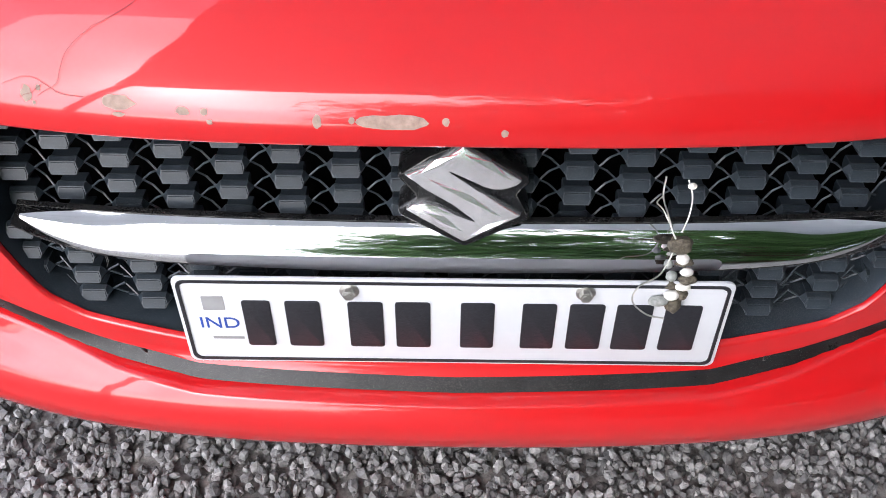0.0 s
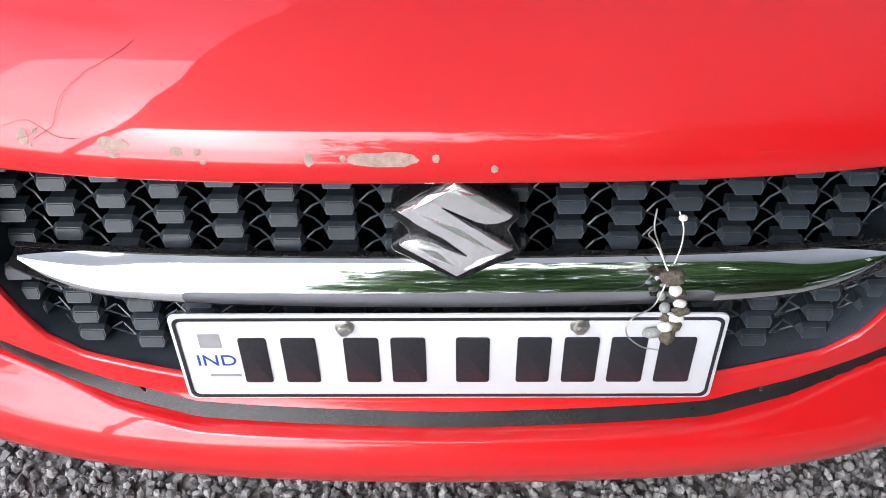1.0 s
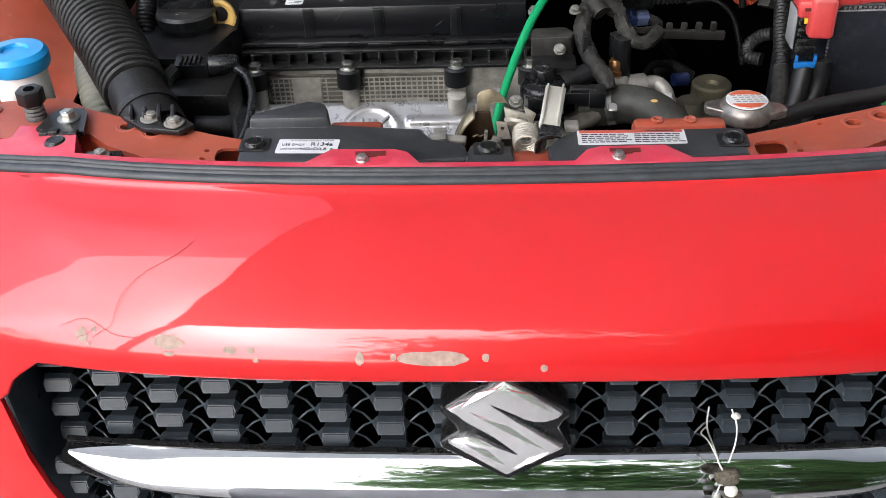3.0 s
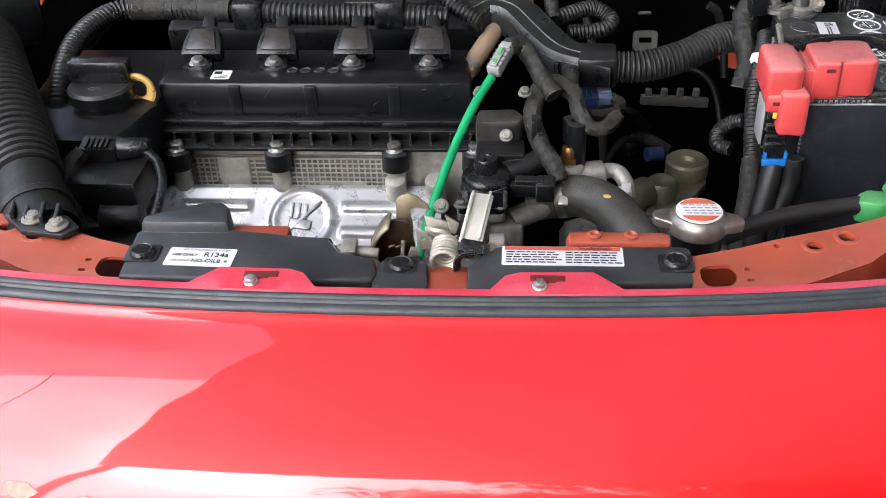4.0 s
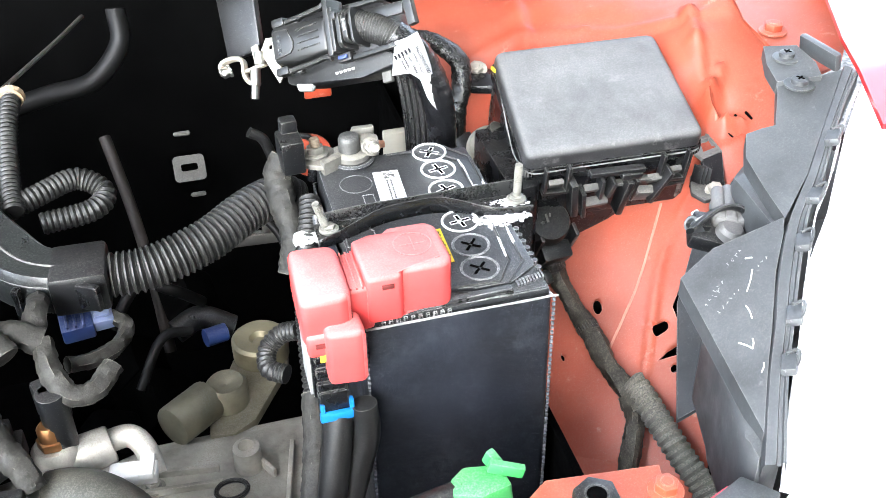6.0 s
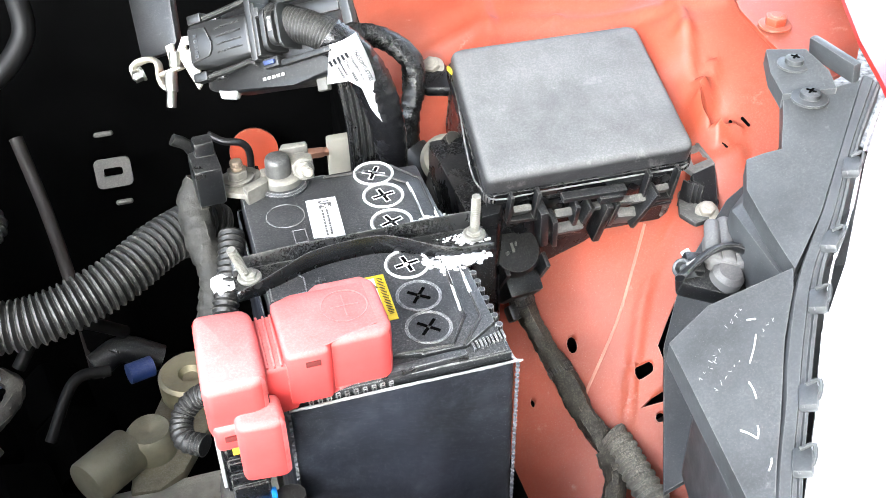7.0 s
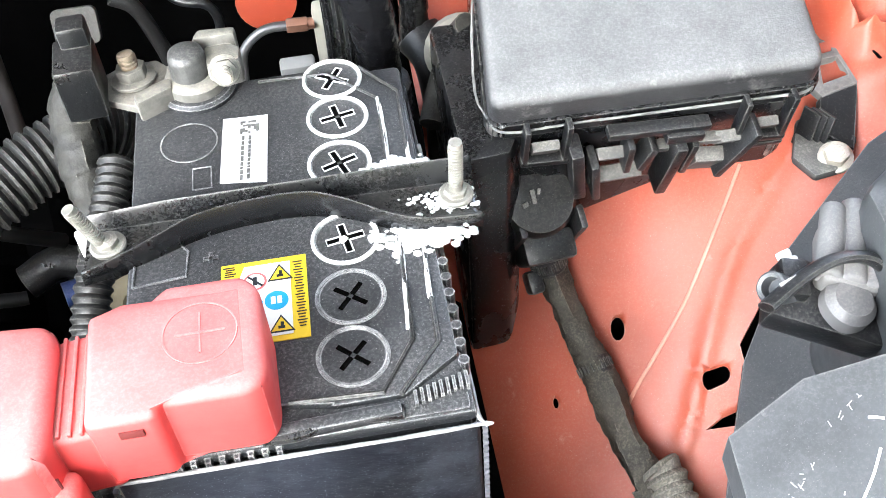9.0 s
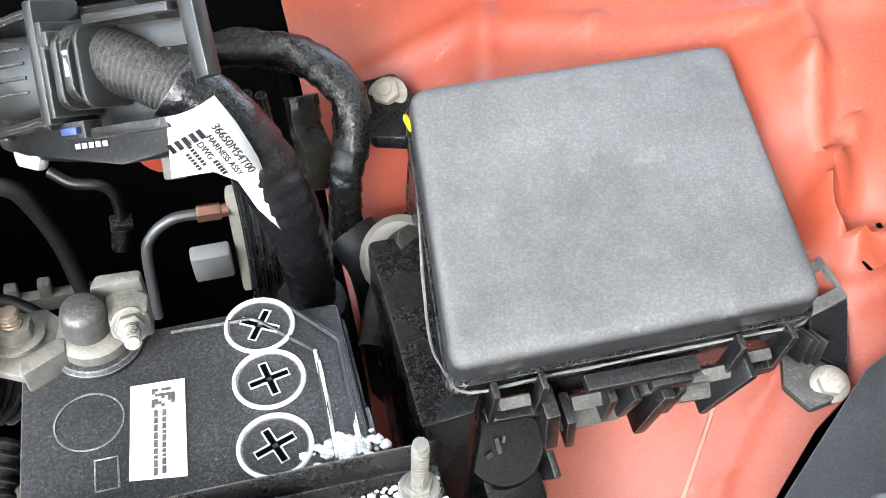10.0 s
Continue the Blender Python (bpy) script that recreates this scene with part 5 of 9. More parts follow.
DUCT = [(0.052, 1.285, 0.937), (0.075, 1.298, 0.942), (0.105, 1.285, 0.94), (0.130, 1.255, 0.928), (0.155, 1.225, 0.918), (0.182, 1.213, 0.914), (0.212, 1.212, 0.912)]
for side_, lift in ((-0.0225, 0.008), (0.0215, 0.008), (0.004, 0.0152)):
    cp = curve_points(DUCT, 6)
    line = []
    for i, p in enumerate(cp):
        d = cp[min(i + 1, len(cp) - 1)] - cp[max(i - 1, 0)]
        d.z = 0
        line.append(p + d.normalized().cross(Vector((0, 0, 1))) * side_ + Vector((0, 0, lift)))
    part("duct_seam", tube(B(), line, 0.0011, n=6, k=1), GREYD, duct, "dusty raised seam")
part("duct_cuff", box(B(), (0.194, 1.2125, 0.9135), (0.042, 0.047, 0.034), (0, 0, -2), 0.004), BLACK, duct, "moulded end cuff of the duct")
part("duct_body", swept([(0.052, 1.285, 0.937), (0.075, 1.298, 0.942), (0.105, 1.285, 0.94), (0.130, 1.255, 0.928), (0.155, 1.225, 0.918), (0.182, 1.213, 0.914), (0.212, 1.212, 0.912)], lambda t: 0.050 - 0.008 * t, 0.030), mk("dusty_duct_plastic", (0.007, 0.0085, 0.009), 0.3, var=0.4, dust=0.14, dustcol=(0.22, 0.235, 0.21), dscale=34, bump=0.4, bscale=300, edge=0.8, fleck=0.4), duct)
pieces("duct_clip", [(p, s, (0, 0, -30), 0.0015) for p, s in (((0.118, 1.238, 0.925), (0.004, 0.006, 0.03)), ((0.06, 1.262, 0.935), (0.02, 0.008, 0.014)), ((0.20, 1.186, 0.914), (0.018, 0.006, 0.022)), ((0.150, 1.196, 0.91), (0.006, 0.006, 0.03)))], BLACKC, duct, "snap clip of the duct")
bm = tube(B(), [(0.205, 1.212, 0.912), (0.245, 1.213, 0.912), (0.29, 1.228, 0.918), (0.325, 1.252, 0.924), (0.352, 1.27, 0.922), (0.366, 1.275, 0.912)], 0.0150, n=18, rib=0.0026, pitch=0.0050)
part("corrugated_tube", bm, RUBBER, duct, "black corrugated tube")

# air intake hose
intake = thing("intake_hose", "black ribbed rubber air intake hose", "intake hose", (-0.34, 0.97, 0.92))
bm = tube(B(), [(-0.328, 0.927, 0.932), (-0.352, 0.968, 0.940), (-0.392, 1.035, 0.950), (-0.432, 1.10, 0.96), (-0.462, 1.15, 0.965)], 0.026, n=28, rib=0.0070, pitch=0.0098, r1=0.033)
part("hose_bellows", bm, RUBBER, intake)
bm = tube(B(), [(-0.296, 0.874, 0.912), (-0.312, 0.899, 0.922), (-0.329, 0.929, 0.933)], 0.031, n=28, r1=0.0285)
part("hose_sleeve", bm, RUBBER, intake, "smooth rubber cuff")
bm = B()
tube(bm, [(-0.309, 0.895, 0.920), (-0.312, 0.900, 0.922)], 0.0322, n=28)
part("cuff_ring", bm, BLACK, intake)
bm = B()
prism(bm, [(-0.325, 0.868), (-0.312, 0.882), (-0.268, 0.868), (-0.252, 0.852), (-0.262, 0.838), (-0.30, 0.845)], 0.930, 0.936, bev=0.002)
for q in range(4):
    box(bm, (-0.316 + 0.014 * q, 0.872 - 0.003 * q, 0.938), (0.0035, 0.026, 0.012), (0, 0, 14), 0.001)
part("intake_mouth", bm, BLACK, intake, "dusty plastic mouth with fins")
for p in ((-0.295, 0.860, 0.937), (-0.270, 0.850, 0.937)):
    part("intake_bolt", bolt(B(), p, r=0.006), DULL, intake, "dusty bolt")
bm = B()
MB = Matrix.Translation((-0.478, 1.20, 0.975)) @ pose(0, 0, 0, 0, 0, 30)
box(bm, (0, 0.04, 0), (0.12, 0.12, 0.07), bev=0.01, m=MB)
reso = part("resonator_box", bm, BLACK, intake, "ribbed black plastic air box")
for q in range(3):
    part("rib", box(B(), (0, 0.0 + 0.034 * q, 0.037), (0.11, 0.004, 0.008), bev=0.001, m=MB), BLACK, reso)
    part("rib", box(B(), (-0.04 + 0.04 * q, 0.04, 0.037), (0.004, 0.11, 0.0085), bev=0.001, m=MB), BLACK, reso)

# washer bottle neck and its hose
washer = thing("washer_bottle", "white washer bottle neck with a bright blue cap", "washer bottle", (-0.440, 0.945, 0.9))
part("bottle_neck", lathe(B(), [(0.026, 0.86), (0.026, 0.955), (0.0, 0.955)], (-0.449, 0.945, 0), n=28), WHITEP, washer, "milky plastic neck")
bm = lathe(B(), [(0.030, 0.952), (0.032, 0.956), (0.032, 0.966), (0.028, 0.971), (0.014, 0.972), (0.012, 0.969), (0, 0.969)], (-0.449, 0.945, 0), n=32)
part("blue_cap", bm, mk("bright_blue_cap", (0.01, 0.28, 0.62), 0.35, bump=0), washer, "bright blue cap with washer sign")
hose2 = thing("drain_hose", "pale grey corrugated hose beside the intake", "hose", (-0.40, 0.95, 0.85))
part("hose_wall", tube(B(), [(-0.352, 0.905, 0.84), (-0.366, 0.925, 0.88), (-0.384, 0.955, 0.908), (-0.402, 1.0, 0.925), (-0.412, 1.05, 0.935), (-0.415, 1.10, 0.93)], 0.0135, n=14, rib=0.0016, pitch=0.007), mk("grey_green_hose", (0.24, 0.24, 0.19), 0.6, dust=0.2), hose2)
lbar = thing("clip_block", "small black clip block bolted on the rail", "clip", (-0.325, 0.796, 0.925))
part("block_body", box(B(), (-0.322, 0.797, 0.930), (0.034, 0.014, 0.012), bev=0.002), BLACKC, lbar)
part("block_bolt", bolt(B(), (-0.322, 0.794, 0.936), r=0.005), DULL, lbar)

# ---- valve beside the head ----
egr = thing("gas_valve", "black domed solenoid valve on a cast base", "valve", (0.074, 1.05, 0.80))
bm = B()
prism(bm, rrect(0.050, 1.026, 0.098, 1.074, 0.006), 0.838, 0.846, bev=0.001)
lathe(bm, [(0.0255, 0.846), (0.0255, 0.867), (0.0235, 0.872), (0.0215, 0.8735), (0.012, 0.875), (0.0115, 0.889), (0.0105, 0.8905), (0.0045, 0.891), (0.004, 0.890), (0, 0.890)], (0.079, 1.050, 0), n=36)
prism(bm, rrect(0.058, 1.0245, 0.100, 1.06, 0.003), 0.846, 0.866, bev=0.002)
part("valve_dome", bm, BLACKC, egr, "satin black domed cap")
bm = box(B(), (0.112, 1.048, 0.857), (0.036, 0.016, 0.014), (0, 0, -3), 0.002)
box(bm, (0.122, 1.046, 0.866), (0.028, 0.012, 0.006), (0, 0, -3), 0.0015)
box(bm, (0.138, 1.046, 0.857), (0.018, 0.022, 0.020), (0, 0, -3), 0.002)
part("valve_plug", bm, BLACK, egr, "black electric plug")
bm = B()
prism(bm, rrect(0.050, 1.026, 0.098, 1.074, 0.006), 0.829, 0.838, bev=0.001)
lathe(bm, [(0.026, 0.775), (0.022, 0.782), (0.019, 0.80), (0.0205, 0.815), (0.022, 0.830)], (0.074, 1.050, 0), n=26)
prism(bm, [(0.028, 1.018), (0.034, 1.008), (0.075, 1.012), (0.118, 1.030), (0.124, 1.046), (0.110, 1.062), (0.05, 1.055)], 0.762, 0.778, bev=0.004)
box(bm, (0.10, 1.045, 0.80), (0.034, 0.036, 0.045), bev=0.005)
cyl(bm, (0.105, 1.045, 0.82), (0.14, 1.06, 0.83), 0.012, n=18)
part("valve_base", bm, mk("valve_casting", (0.17, 0.16, 0.135), 0.5, 0.4, var=0.5, vscale=40, bump=0.35, bscale=220, dust=0.3, dustcol=(0.22, 0.20, 0.16), edge=0.4, edgecol=(0.5, 0.48, 0.43)), egr, "grimy cast valve base")
for p in ((0.054, 1.030, 0.846), (0.094, 1.030, 0.846), (0.040, 1.016, 0.778)):
    part("valve_bolt", bolt(B(), p, r=0.0042 if p[2] > 0.8 else 0.007, h=0.005), DULL, egr, "zinc bolt")
for p in ((0.062, 1.022, 0.80), (0.090, 1.020, 0.805)):
    part("valve_bolt", bolt(B(), p, (0, -0.8, -0.3), 0.006, 0.010), DULL, egr, "zinc bolt")
part("valve_code", bars(B(), [(0, 0, 0.010, 0.010)], Matrix.Translation((0.075, 1.0262, 0.8555)) @ pose(0, 0, 0, 90, 0, 0)), PAPER, egr, "small square code label")
part("valve_code_print", bars(B(), [(-0.0025, 0.0025, 0.003, 0.003), (0.0025, 0.002, 0.002, 0.003), (-0.002, -0.0028, 0.003, 0.002), (0.003, -0.003, 0.002, 0.002), (0.0, -0.0002, 0.002, 0.002)], Matrix.Translation((0.075, 1.0259, 0.8555)) @ pose(0, 0, 0, 90, 0, 0)), INK, egr)

# ---- coolant hoses, neck and cap ----
chose = thing("coolant_hose", "dusty olive-black upper coolant hose with clamp", "hose", (0.2, 1.0, 0.83))
bm = tube(B(), [(0.118, 1.068, 0.828), (0.150, 1.070, 0.832), (0.178, 1.062, 0.838), (0.205, 1.038, 0.838), (0.228, 1.000, 0.828), (0.252, 0.968, 0.812), (0.285, 0.948, 0.802), (0.325, 0.945, 0.805), (0.365, 0.948, 0.82)], 0.0218, n=22)
part("hose_wall", bm, HOSE, chose)
bm = B()
tube(bm, [(0.151, 1.070, 0.832), (0.160, 1.069, 0.834)], 0.0222, n=22)
box(bm, (0.156, 1.048, 0.842), (0.010, 0.010, 0.004), (40, 0, 0), 0.001)
part("hose_clamp", bm, STEEL, chose, "spring steel clamp")
for p in ((0.199, 1.032, 0.8575), (0.188, 1.060, 0.858), (0.222, 1.004, 0.848)):
    bm = B()
    bmesh.ops.create_icosphere(bm, subdivisions=2, radius=0.0035, matrix=Matrix.Translation(p) @ Matrix.Diagonal((1.3, 1, 0.35, 1)))
    part("paint_dab", bm, YELLOW, chose, "dab of yellow paint")
bm = tube(B(), [(0.218, 0.985, 0.80), (0.214, 0.972, 0.77), (0.222, 0.955, 0.73), (0.238, 0.94, 0.69)], 0.018, n=16)
part("lower_hose", bm, HOSE, chose, "second coolant hose going down")
bm = tube(B(), [(0.238, 0.938, 0.83), (0.252, 0.925, 0.812), (0.275, 0.915, 0.806), (0.30, 0.91, 0.815), (0.318, 0.918, 0.828)], 0.012, n=14, rib=0.0018, pitch=0.005)
part("ribbed_sleeve", bm, BLACK, chose, "ribbed black sleeve")

rcap = thing("radiator_filler", "radiator filler neck closed by a labelled aluminium cap", "radiator filler", (0.265, 0.906, 0.90))
bm = lathe(B(), [(0.017, 0.80), (0.0175, 0.885), (0.022, 0.888), (0.022, 0.905)], (0.265, 0.906, 0), n=28)
part("filler_neck", bm, BLACK, rcap, "black plastic filler neck")
bm = lathe(B(), [(0.0235, 0.904), (0.0255, 0.906), (0.0255, 0.913), (0.0235, 0.9185), (0.0205, 0.9215), (0, 0.9225)], (0.265, 0.906, 0), n=36)
for s, a in ((-1, 6), (1, 6)):
    m = Matrix.Translation((0.265, 0.906, 0.913)) @ pose(0, 0, 0, 0, 0, -8)
    prism(bm, [(s * 0.018, -0.014), (s * 0.018, 0.014), (s * 0.031, 0.0085), (s * 0.0375, 0.006), (s * 0.0385, 0), (s * 0.0375, -0.006), (s * 0.031, -0.0085)], -0.005, 0.0035, m, bev=0.002)
part("cap_top", bm, mk("brushed_cap", (0.28, 0.25, 0.22), 0.34, 0.75, var=0.4, vscale=90, bump=0.2, dust=0.2, edge=0.5, edgecol=(0.62, 0.56, 0.50)), rcap, "worn aluminium cap with two ears")
lab = part("cap_label", lathe(B(), [(0.0195, 0.9221), (0.0195, 0.9232), (0, 0.9238)], (0.265, 0.906, 0), n=32), PAPER, rcap, "round white caution label")
part("label_band", prism(prism(B(), [(0.250, 0.9155), (0.255, 0.921), (0.265, 0.9235), (0.275, 0.921), (0.280, 0.9155)], 0.9233, 0.9241), [(0.250, 0.8965), (0.280, 0.8965), (0.275, 0.891), (0.265, 0.8885), (0.255, 0.891)], 0.9233, 0.9241), mk("label_orange", (0.62, 0.12, 0.05), 0.5, bump=0), lab)
bm = B()
for j in range(4):
    bars(bm, [(0.265 - 0.012 + 0.006 * q + 0.001 * j, 0.9125 - 0.0042 * j, 0.0045, 0.0014) for q in range(5)], Matrix.Translation((0, 0, 0.9242)))
part("label_print", bm, GREY, lab)
part("paint_mark", box(B(), (0.2665, 0.8888, 0.885), (0.003, 0.003, 0.018)), BLUE, rcap, "blue paint stroke")

over = thing("overflow_hose", "thin black overflow hose with a green plug", "hose", (0.35, 0.92, 0.905))
part("hose_wall", tube(B(), [(0.288, 0.910, 0.893), (0.306, 0.915, 0.899), (0.33, 0.922, 0.904), (0.365, 0.929, 0.908), (0.410, 0.934, 0.913)], 0.0082, n=14), RUBBER, over)
bm = prism(B(), [(0.400, 0.926), (0.402, 0.940), (0.413, 0.948), (0.430, 0.945), (0.438, 0.938), (0.440, 0.924), (0.418, 0.919)], 0.900, 0.921, bev=0.003, taper=0.9)
box(bm, (0.432, 0.941, 0.923), (0.006, 0.016, 0.012), (20, 0, 25), 0.0015)
box(bm, (0.4365, 0.934, 0.925), (0.022, 0.005, 0.008), (0, 15, -15), 0.001)
part("green_plug", bm, GREENP, over, "bright green plastic plug")

# ---- green release cable and its grey plug ----
cable = thing("green_cable", "green sleeved cable with a grey plug by the latch", "cable", (0.05, 1.03, 0.90))
part("cable_sleeve", tube(B(), [(0.018, 0.955, 0.835), (0.025, 0.985, 0.855), (0.035, 1.018, 0.877), (0.049, 1.055, 0.902), (0.066, 1.088, 0.928), (0.083, 1.113, 0.947)], 0.0047, n=12), GREEN, cable)
CN = Matrix.Translation((0.091, 1.134, 0.956)) @ pose(0, 0, 0, 22, 0, -25) @ Matrix.Scale(0.84, 4)
bm = box(B(), (0, 0, 0), (0.017, 0.044, 0.015), bev=0.002, m=CN)
box(bm, (0, -0.004, 0.008), (0.009, 0.03, 0.005), bev=0.001, m=CN)
box(bm, (0, 0.018, 0.007), (0.014, 0.010, 0.004), bev=0.001, m=CN)
part("grey_plug", bm, GREYP, cable, "light grey electric plug")
pieces("plug_rib", [((0, -0.016 + 0.008 * q, 0.0075), (0.0178, 0.0014, 0.002), (0, 0, 0), 0.0004) for q in range(5)], GREYD, cable, m=CN)
part("plug_lock", box(box(B(), (0.0, 0.004, 0.011), (0.004, 0.012, 0.002), m=CN), (0.0, -0.012, 0.0105), (0.005, 0.006, 0.002), m=CN), GREENP, cable, "small green lock tab")
bm = tube(B(), [(0.098, 1.155, 0.960), (0.112, 1.165, 0.957), (0.124, 1.155, 0.945), (0.136, 1.138, 0.93), (0.146, 1.125, 0.92)], 0.0092, n=12, wob=0.35)
part("cable_tape", bm, LOOM, cable, "grey taped loom")
sb = thing("sensor_bracket", "cast bracket with bolts behind the valve", "bracket", (0.09, 1.10, 0.88))
bm = prism(B(), [(0.066, 1.096), (0.068, 1.125), (0.106, 1.128), (0.116, 1.112), (0.112, 1.098)], 0.86, 0.905, bev=0.004)
part("bracket_body", bm, mk("dark_casting", (0.035, 0.033, 0.029), 0.5, 0.3, var=0.6, vscale=40, bump=0.5, dust=0.3, dustcol=(0.2, 0.19, 0.16), edge=0.7, fleck=0.3), sb)
for p in ((0.070, 1.118, 0.926), (0.116, 1.118, 0.926), (0.098, 1.086, 0.895)):
    part("bracket_bolt", bolt(B(), p, (0, -0.2 if p[1] > 1.1 else -1, 1), 0.005, 0.006, 1.35), DULL, sb, "zinc bolt")
bm = B()
box(bm, (0.092, 1.085, 0.868), (0.05, 0.035, 0.03), bev=0.004)
cyl(bm, (0.098, 1.06, 0.865), (0.135, 1.085, 0.868), 0.012, n=16)
for q in range(4):
    box(bm, (0.126 + 0.006 * q, 1.095, 0.90 - 0.012 * q), (0.006, 0.018, 0.02), bev=0.001)
part("bracket_valve", bm, BLACK, sb, "black plastic fittings")

# ---- loom from the duct down to the hose, with a blue plug ----
wl = thing("sensor_loom", "grey cloth-taped sensor loom above the hose", "wiring", (0.14, 1.12, 0.88))
part("loom_wrap", tube(B(), [(0.168, 1.142, 0.915), (0.145, 1.146, 0.925), (0.130, 1.135, 0.918), (0.125, 1.11, 0.90), (0.134, 1.085, 0.882), (0.148, 1.068, 0.868), (0.152, 1.06, 0.858)], 0.0092, n=12, wob=0.3), LOOM, wl)
part("loom_branch", tube(B(), [(0.168, 1.142, 0.915), (0.172, 1.12, 0.905), (0.182, 1.105, 0.895), (0.198, 1.108, 0.892), (0.212, 1.125, 0.897)], 0.0075, n=10, wob=0.4), LOOM, wl)
part("loom_branch", tube(B(), [(0.16, 1.145, 0.915), (0.165, 1.17, 0.922), (0.163, 1.20, 0.91)], 0.0075, n=10, wob=0.4), LOOM, wl)
bm = box(B(), (0.184, 1.200, 0.880), (0.024, 0.020, 0.018), (20, 0, 8), 0.002)
for q in range(3):
    box(bm, (0.178 + 0.006 * q, 1.1935, 0.889), (0.002, 0.012, 0.003), (20, 0, 8), 0.0005)
part("blue_plug", bm, NAVY, wl, "dull blue electric plug")
part("plug_tip", box(box(B(), (0.203, 1.203, 0.881), (0.016, 0.017, 0.013), (20, 0, 8), 0.002), (0.204, 1.197, 0.889), (0.012, 0.005, 0.003), (20, 0, 8), 0.001), mk("pale_blue_plastic", (0.13, 0.17, 0.30), 0.4, dust=0.2, edge=0.6), wl, "pale blue half of the plug")
part("plug_lead", tube(B(), [(0.210, 1.204, 0.880), (0.220, 1.190, 0.878), (0.214, 1.168, 0.880), (0.198, 1.150, 0.885), (0.180, 1.140, 0.892)], 0.0058, n=10, wob=0.4), LOOM, wl, "taped lead of the plug")
bm = B()
box(bm, (0.168, 1.115, 0.885), (0.02, 0.02, 0.03), (0, 0, 20), 0.003)
cyl(bm, (0.170, 1.105, 0.845), (0.170, 1.105, 0.90), 0.010, n=14)
part("loom_sensor", bm, BLACK, wl, "black sensor body")
th = thing("thermostat_housing", "cast water outlet with brass sensor and pipe", "housing", (0.17, 1.10, 0.83))
bm = lathe(B(), [(0.016, 0.815), (0.016, 0.852), (0.013, 0.856)], (0.163, 1.102, 0), n=20)
cyl(bm, (0.163, 1.102, 0.835), (0.200, 1.110, 0.838), 0.016, 0.014, n=20, bev=0.002)
tube(bm, [(0.195, 1.112, 0.838), (0.212, 1.114, 0.838), (0.222, 1.104, 0.832), (0.226, 1.09, 0.818)], 0.0085, n=12)
part("outlet", bm, ALU, th)
part("brass_sensor", prism(lathe(B(), [(0.008, 0.854), (0.008, 0.872), (0.006, 0.875)], (0.163, 1.102, 0), n=16), ring(0.163, 1.102, 0.0105, n=6), 0.856, 0.863, bev=0.001), mk("brass", (0.34, 0.17, 0.07), 0.4, 0.9, var=0.3), th, "brass hexagon sensor")
part("outlet_clip", box(box(B(), (0.212, 1.088, 0.826), (0.034, 0.016, 0.010), (0, 0, -8), 0.002), (0.222, 1.086, 0.832), (0.010, 0.02, 0.006), (0, 0, -8), 0.001), WHITEP, th, "white plastic clip")

# ---- gearbox and mounting deep in the bay ----
gear = thing("gearbox", "grimy cast gearbox with levers deep in the bay", "gearbox", (0.26, 1.2, 0.6))
bm = B()
box(bm, (0.27, 1.125, 0.64), (0.22, 0.23, 0.14), bev=0.02)
GEARC = mk("dusty_gear_case", (0.34, 0.325, 0.28), 0.5, 0.3, var=0.5, vscale=28, bump=0.5, bscale=160, dust=0.5, dustcol=(0.36, 0.34, 0.29), edge=0.6, edgecol=(0.6, 0.58, 0.52), stain=0.35, staincol=(0.10, 0.09, 0.07), sscale=36, fleck=0.3)
part("gear_case", bm, GEARC, gear)
pieces("case_rib", [((0.27, 1.115, 0.712), (0.20, 0.006, 0.02), (0, 0, -4), 0.001), ((0.27, 1.055, 0.716), (0.22, 0.006, 0.02), (0, 0, 4), 0.001)], GEARC, gear)
for x, y in ((0.315, 1.10), (0.245, 1.075), (0.21, 1.13)):
    part("case_boss", lathe(B(), [(0.013, 0.70), (0.012, 0.725), (0.008, 0.727), (0.0055, 0.722), (0, 0.718)], (x, y, 0), n=18), GEARC, gear)
part("lever_arm", prism(B(), [(0.262, 1.225), (0.268, 1.262), (0.300, 1.335), (0.325, 1.347), (0.348, 1.33), (0.345, 1.30), (0.305, 1.235), (0.285, 1.222)], 0.700, 0.712, bev=0.003), mk("olive_arm", (0.17, 0.155, 0.105), 0.5, 0.4, var=0.4, dust=0.2, edge=0.4), gear, "olive zinc lever arm")
pieces("case_rib", [((0.225 + 0.002 * q, 1.19 - 0.02 * q, 0.712), (0.085, 0.004, 0.010), (0, 0, -8 + 3 * q), 0.001) for q in range(5)] + [((0.30, 1.185, 0.713), (0.004, 0.05, 0.012), (0, 0, 30), 0.001), ((0.325, 1.16, 0.713), (0.004, 0.07, 0.012), (0, 0, -12), 0.001), ((0.205, 1.15, 0.712), (0.004, 0.09, 0.01), (0, 0, 4), 0.001)], GEARC, gear)
part("case_boss", lathe(B(), [(0.013, 0.70), (0.0115, 0.733), (0.007, 0.735), (0.0055, 0.728), (0, 0.722)], (0.292, 1.182, 0), n=20), GEARC, gear)
for x, y in ((0.212, 1.178), (0.345, 1.165), (0.24, 1.03), (0.30, 1.03)):
    part("case_bolt", bolt(B(), (x, y, 0.711), r=0.006, h=0.007), DULL, gear, "grimy case bolt")
part("case_loop", tube(B(), [(0.275 + 0.013 * math.cos(t * math.pi / 8), 1.148 + 0.010 * math.sin(t * math.pi / 8), 0.722) for t in range(17)], 0.0022, n=8, k=2), BLACK, gear, "black lifting loop")
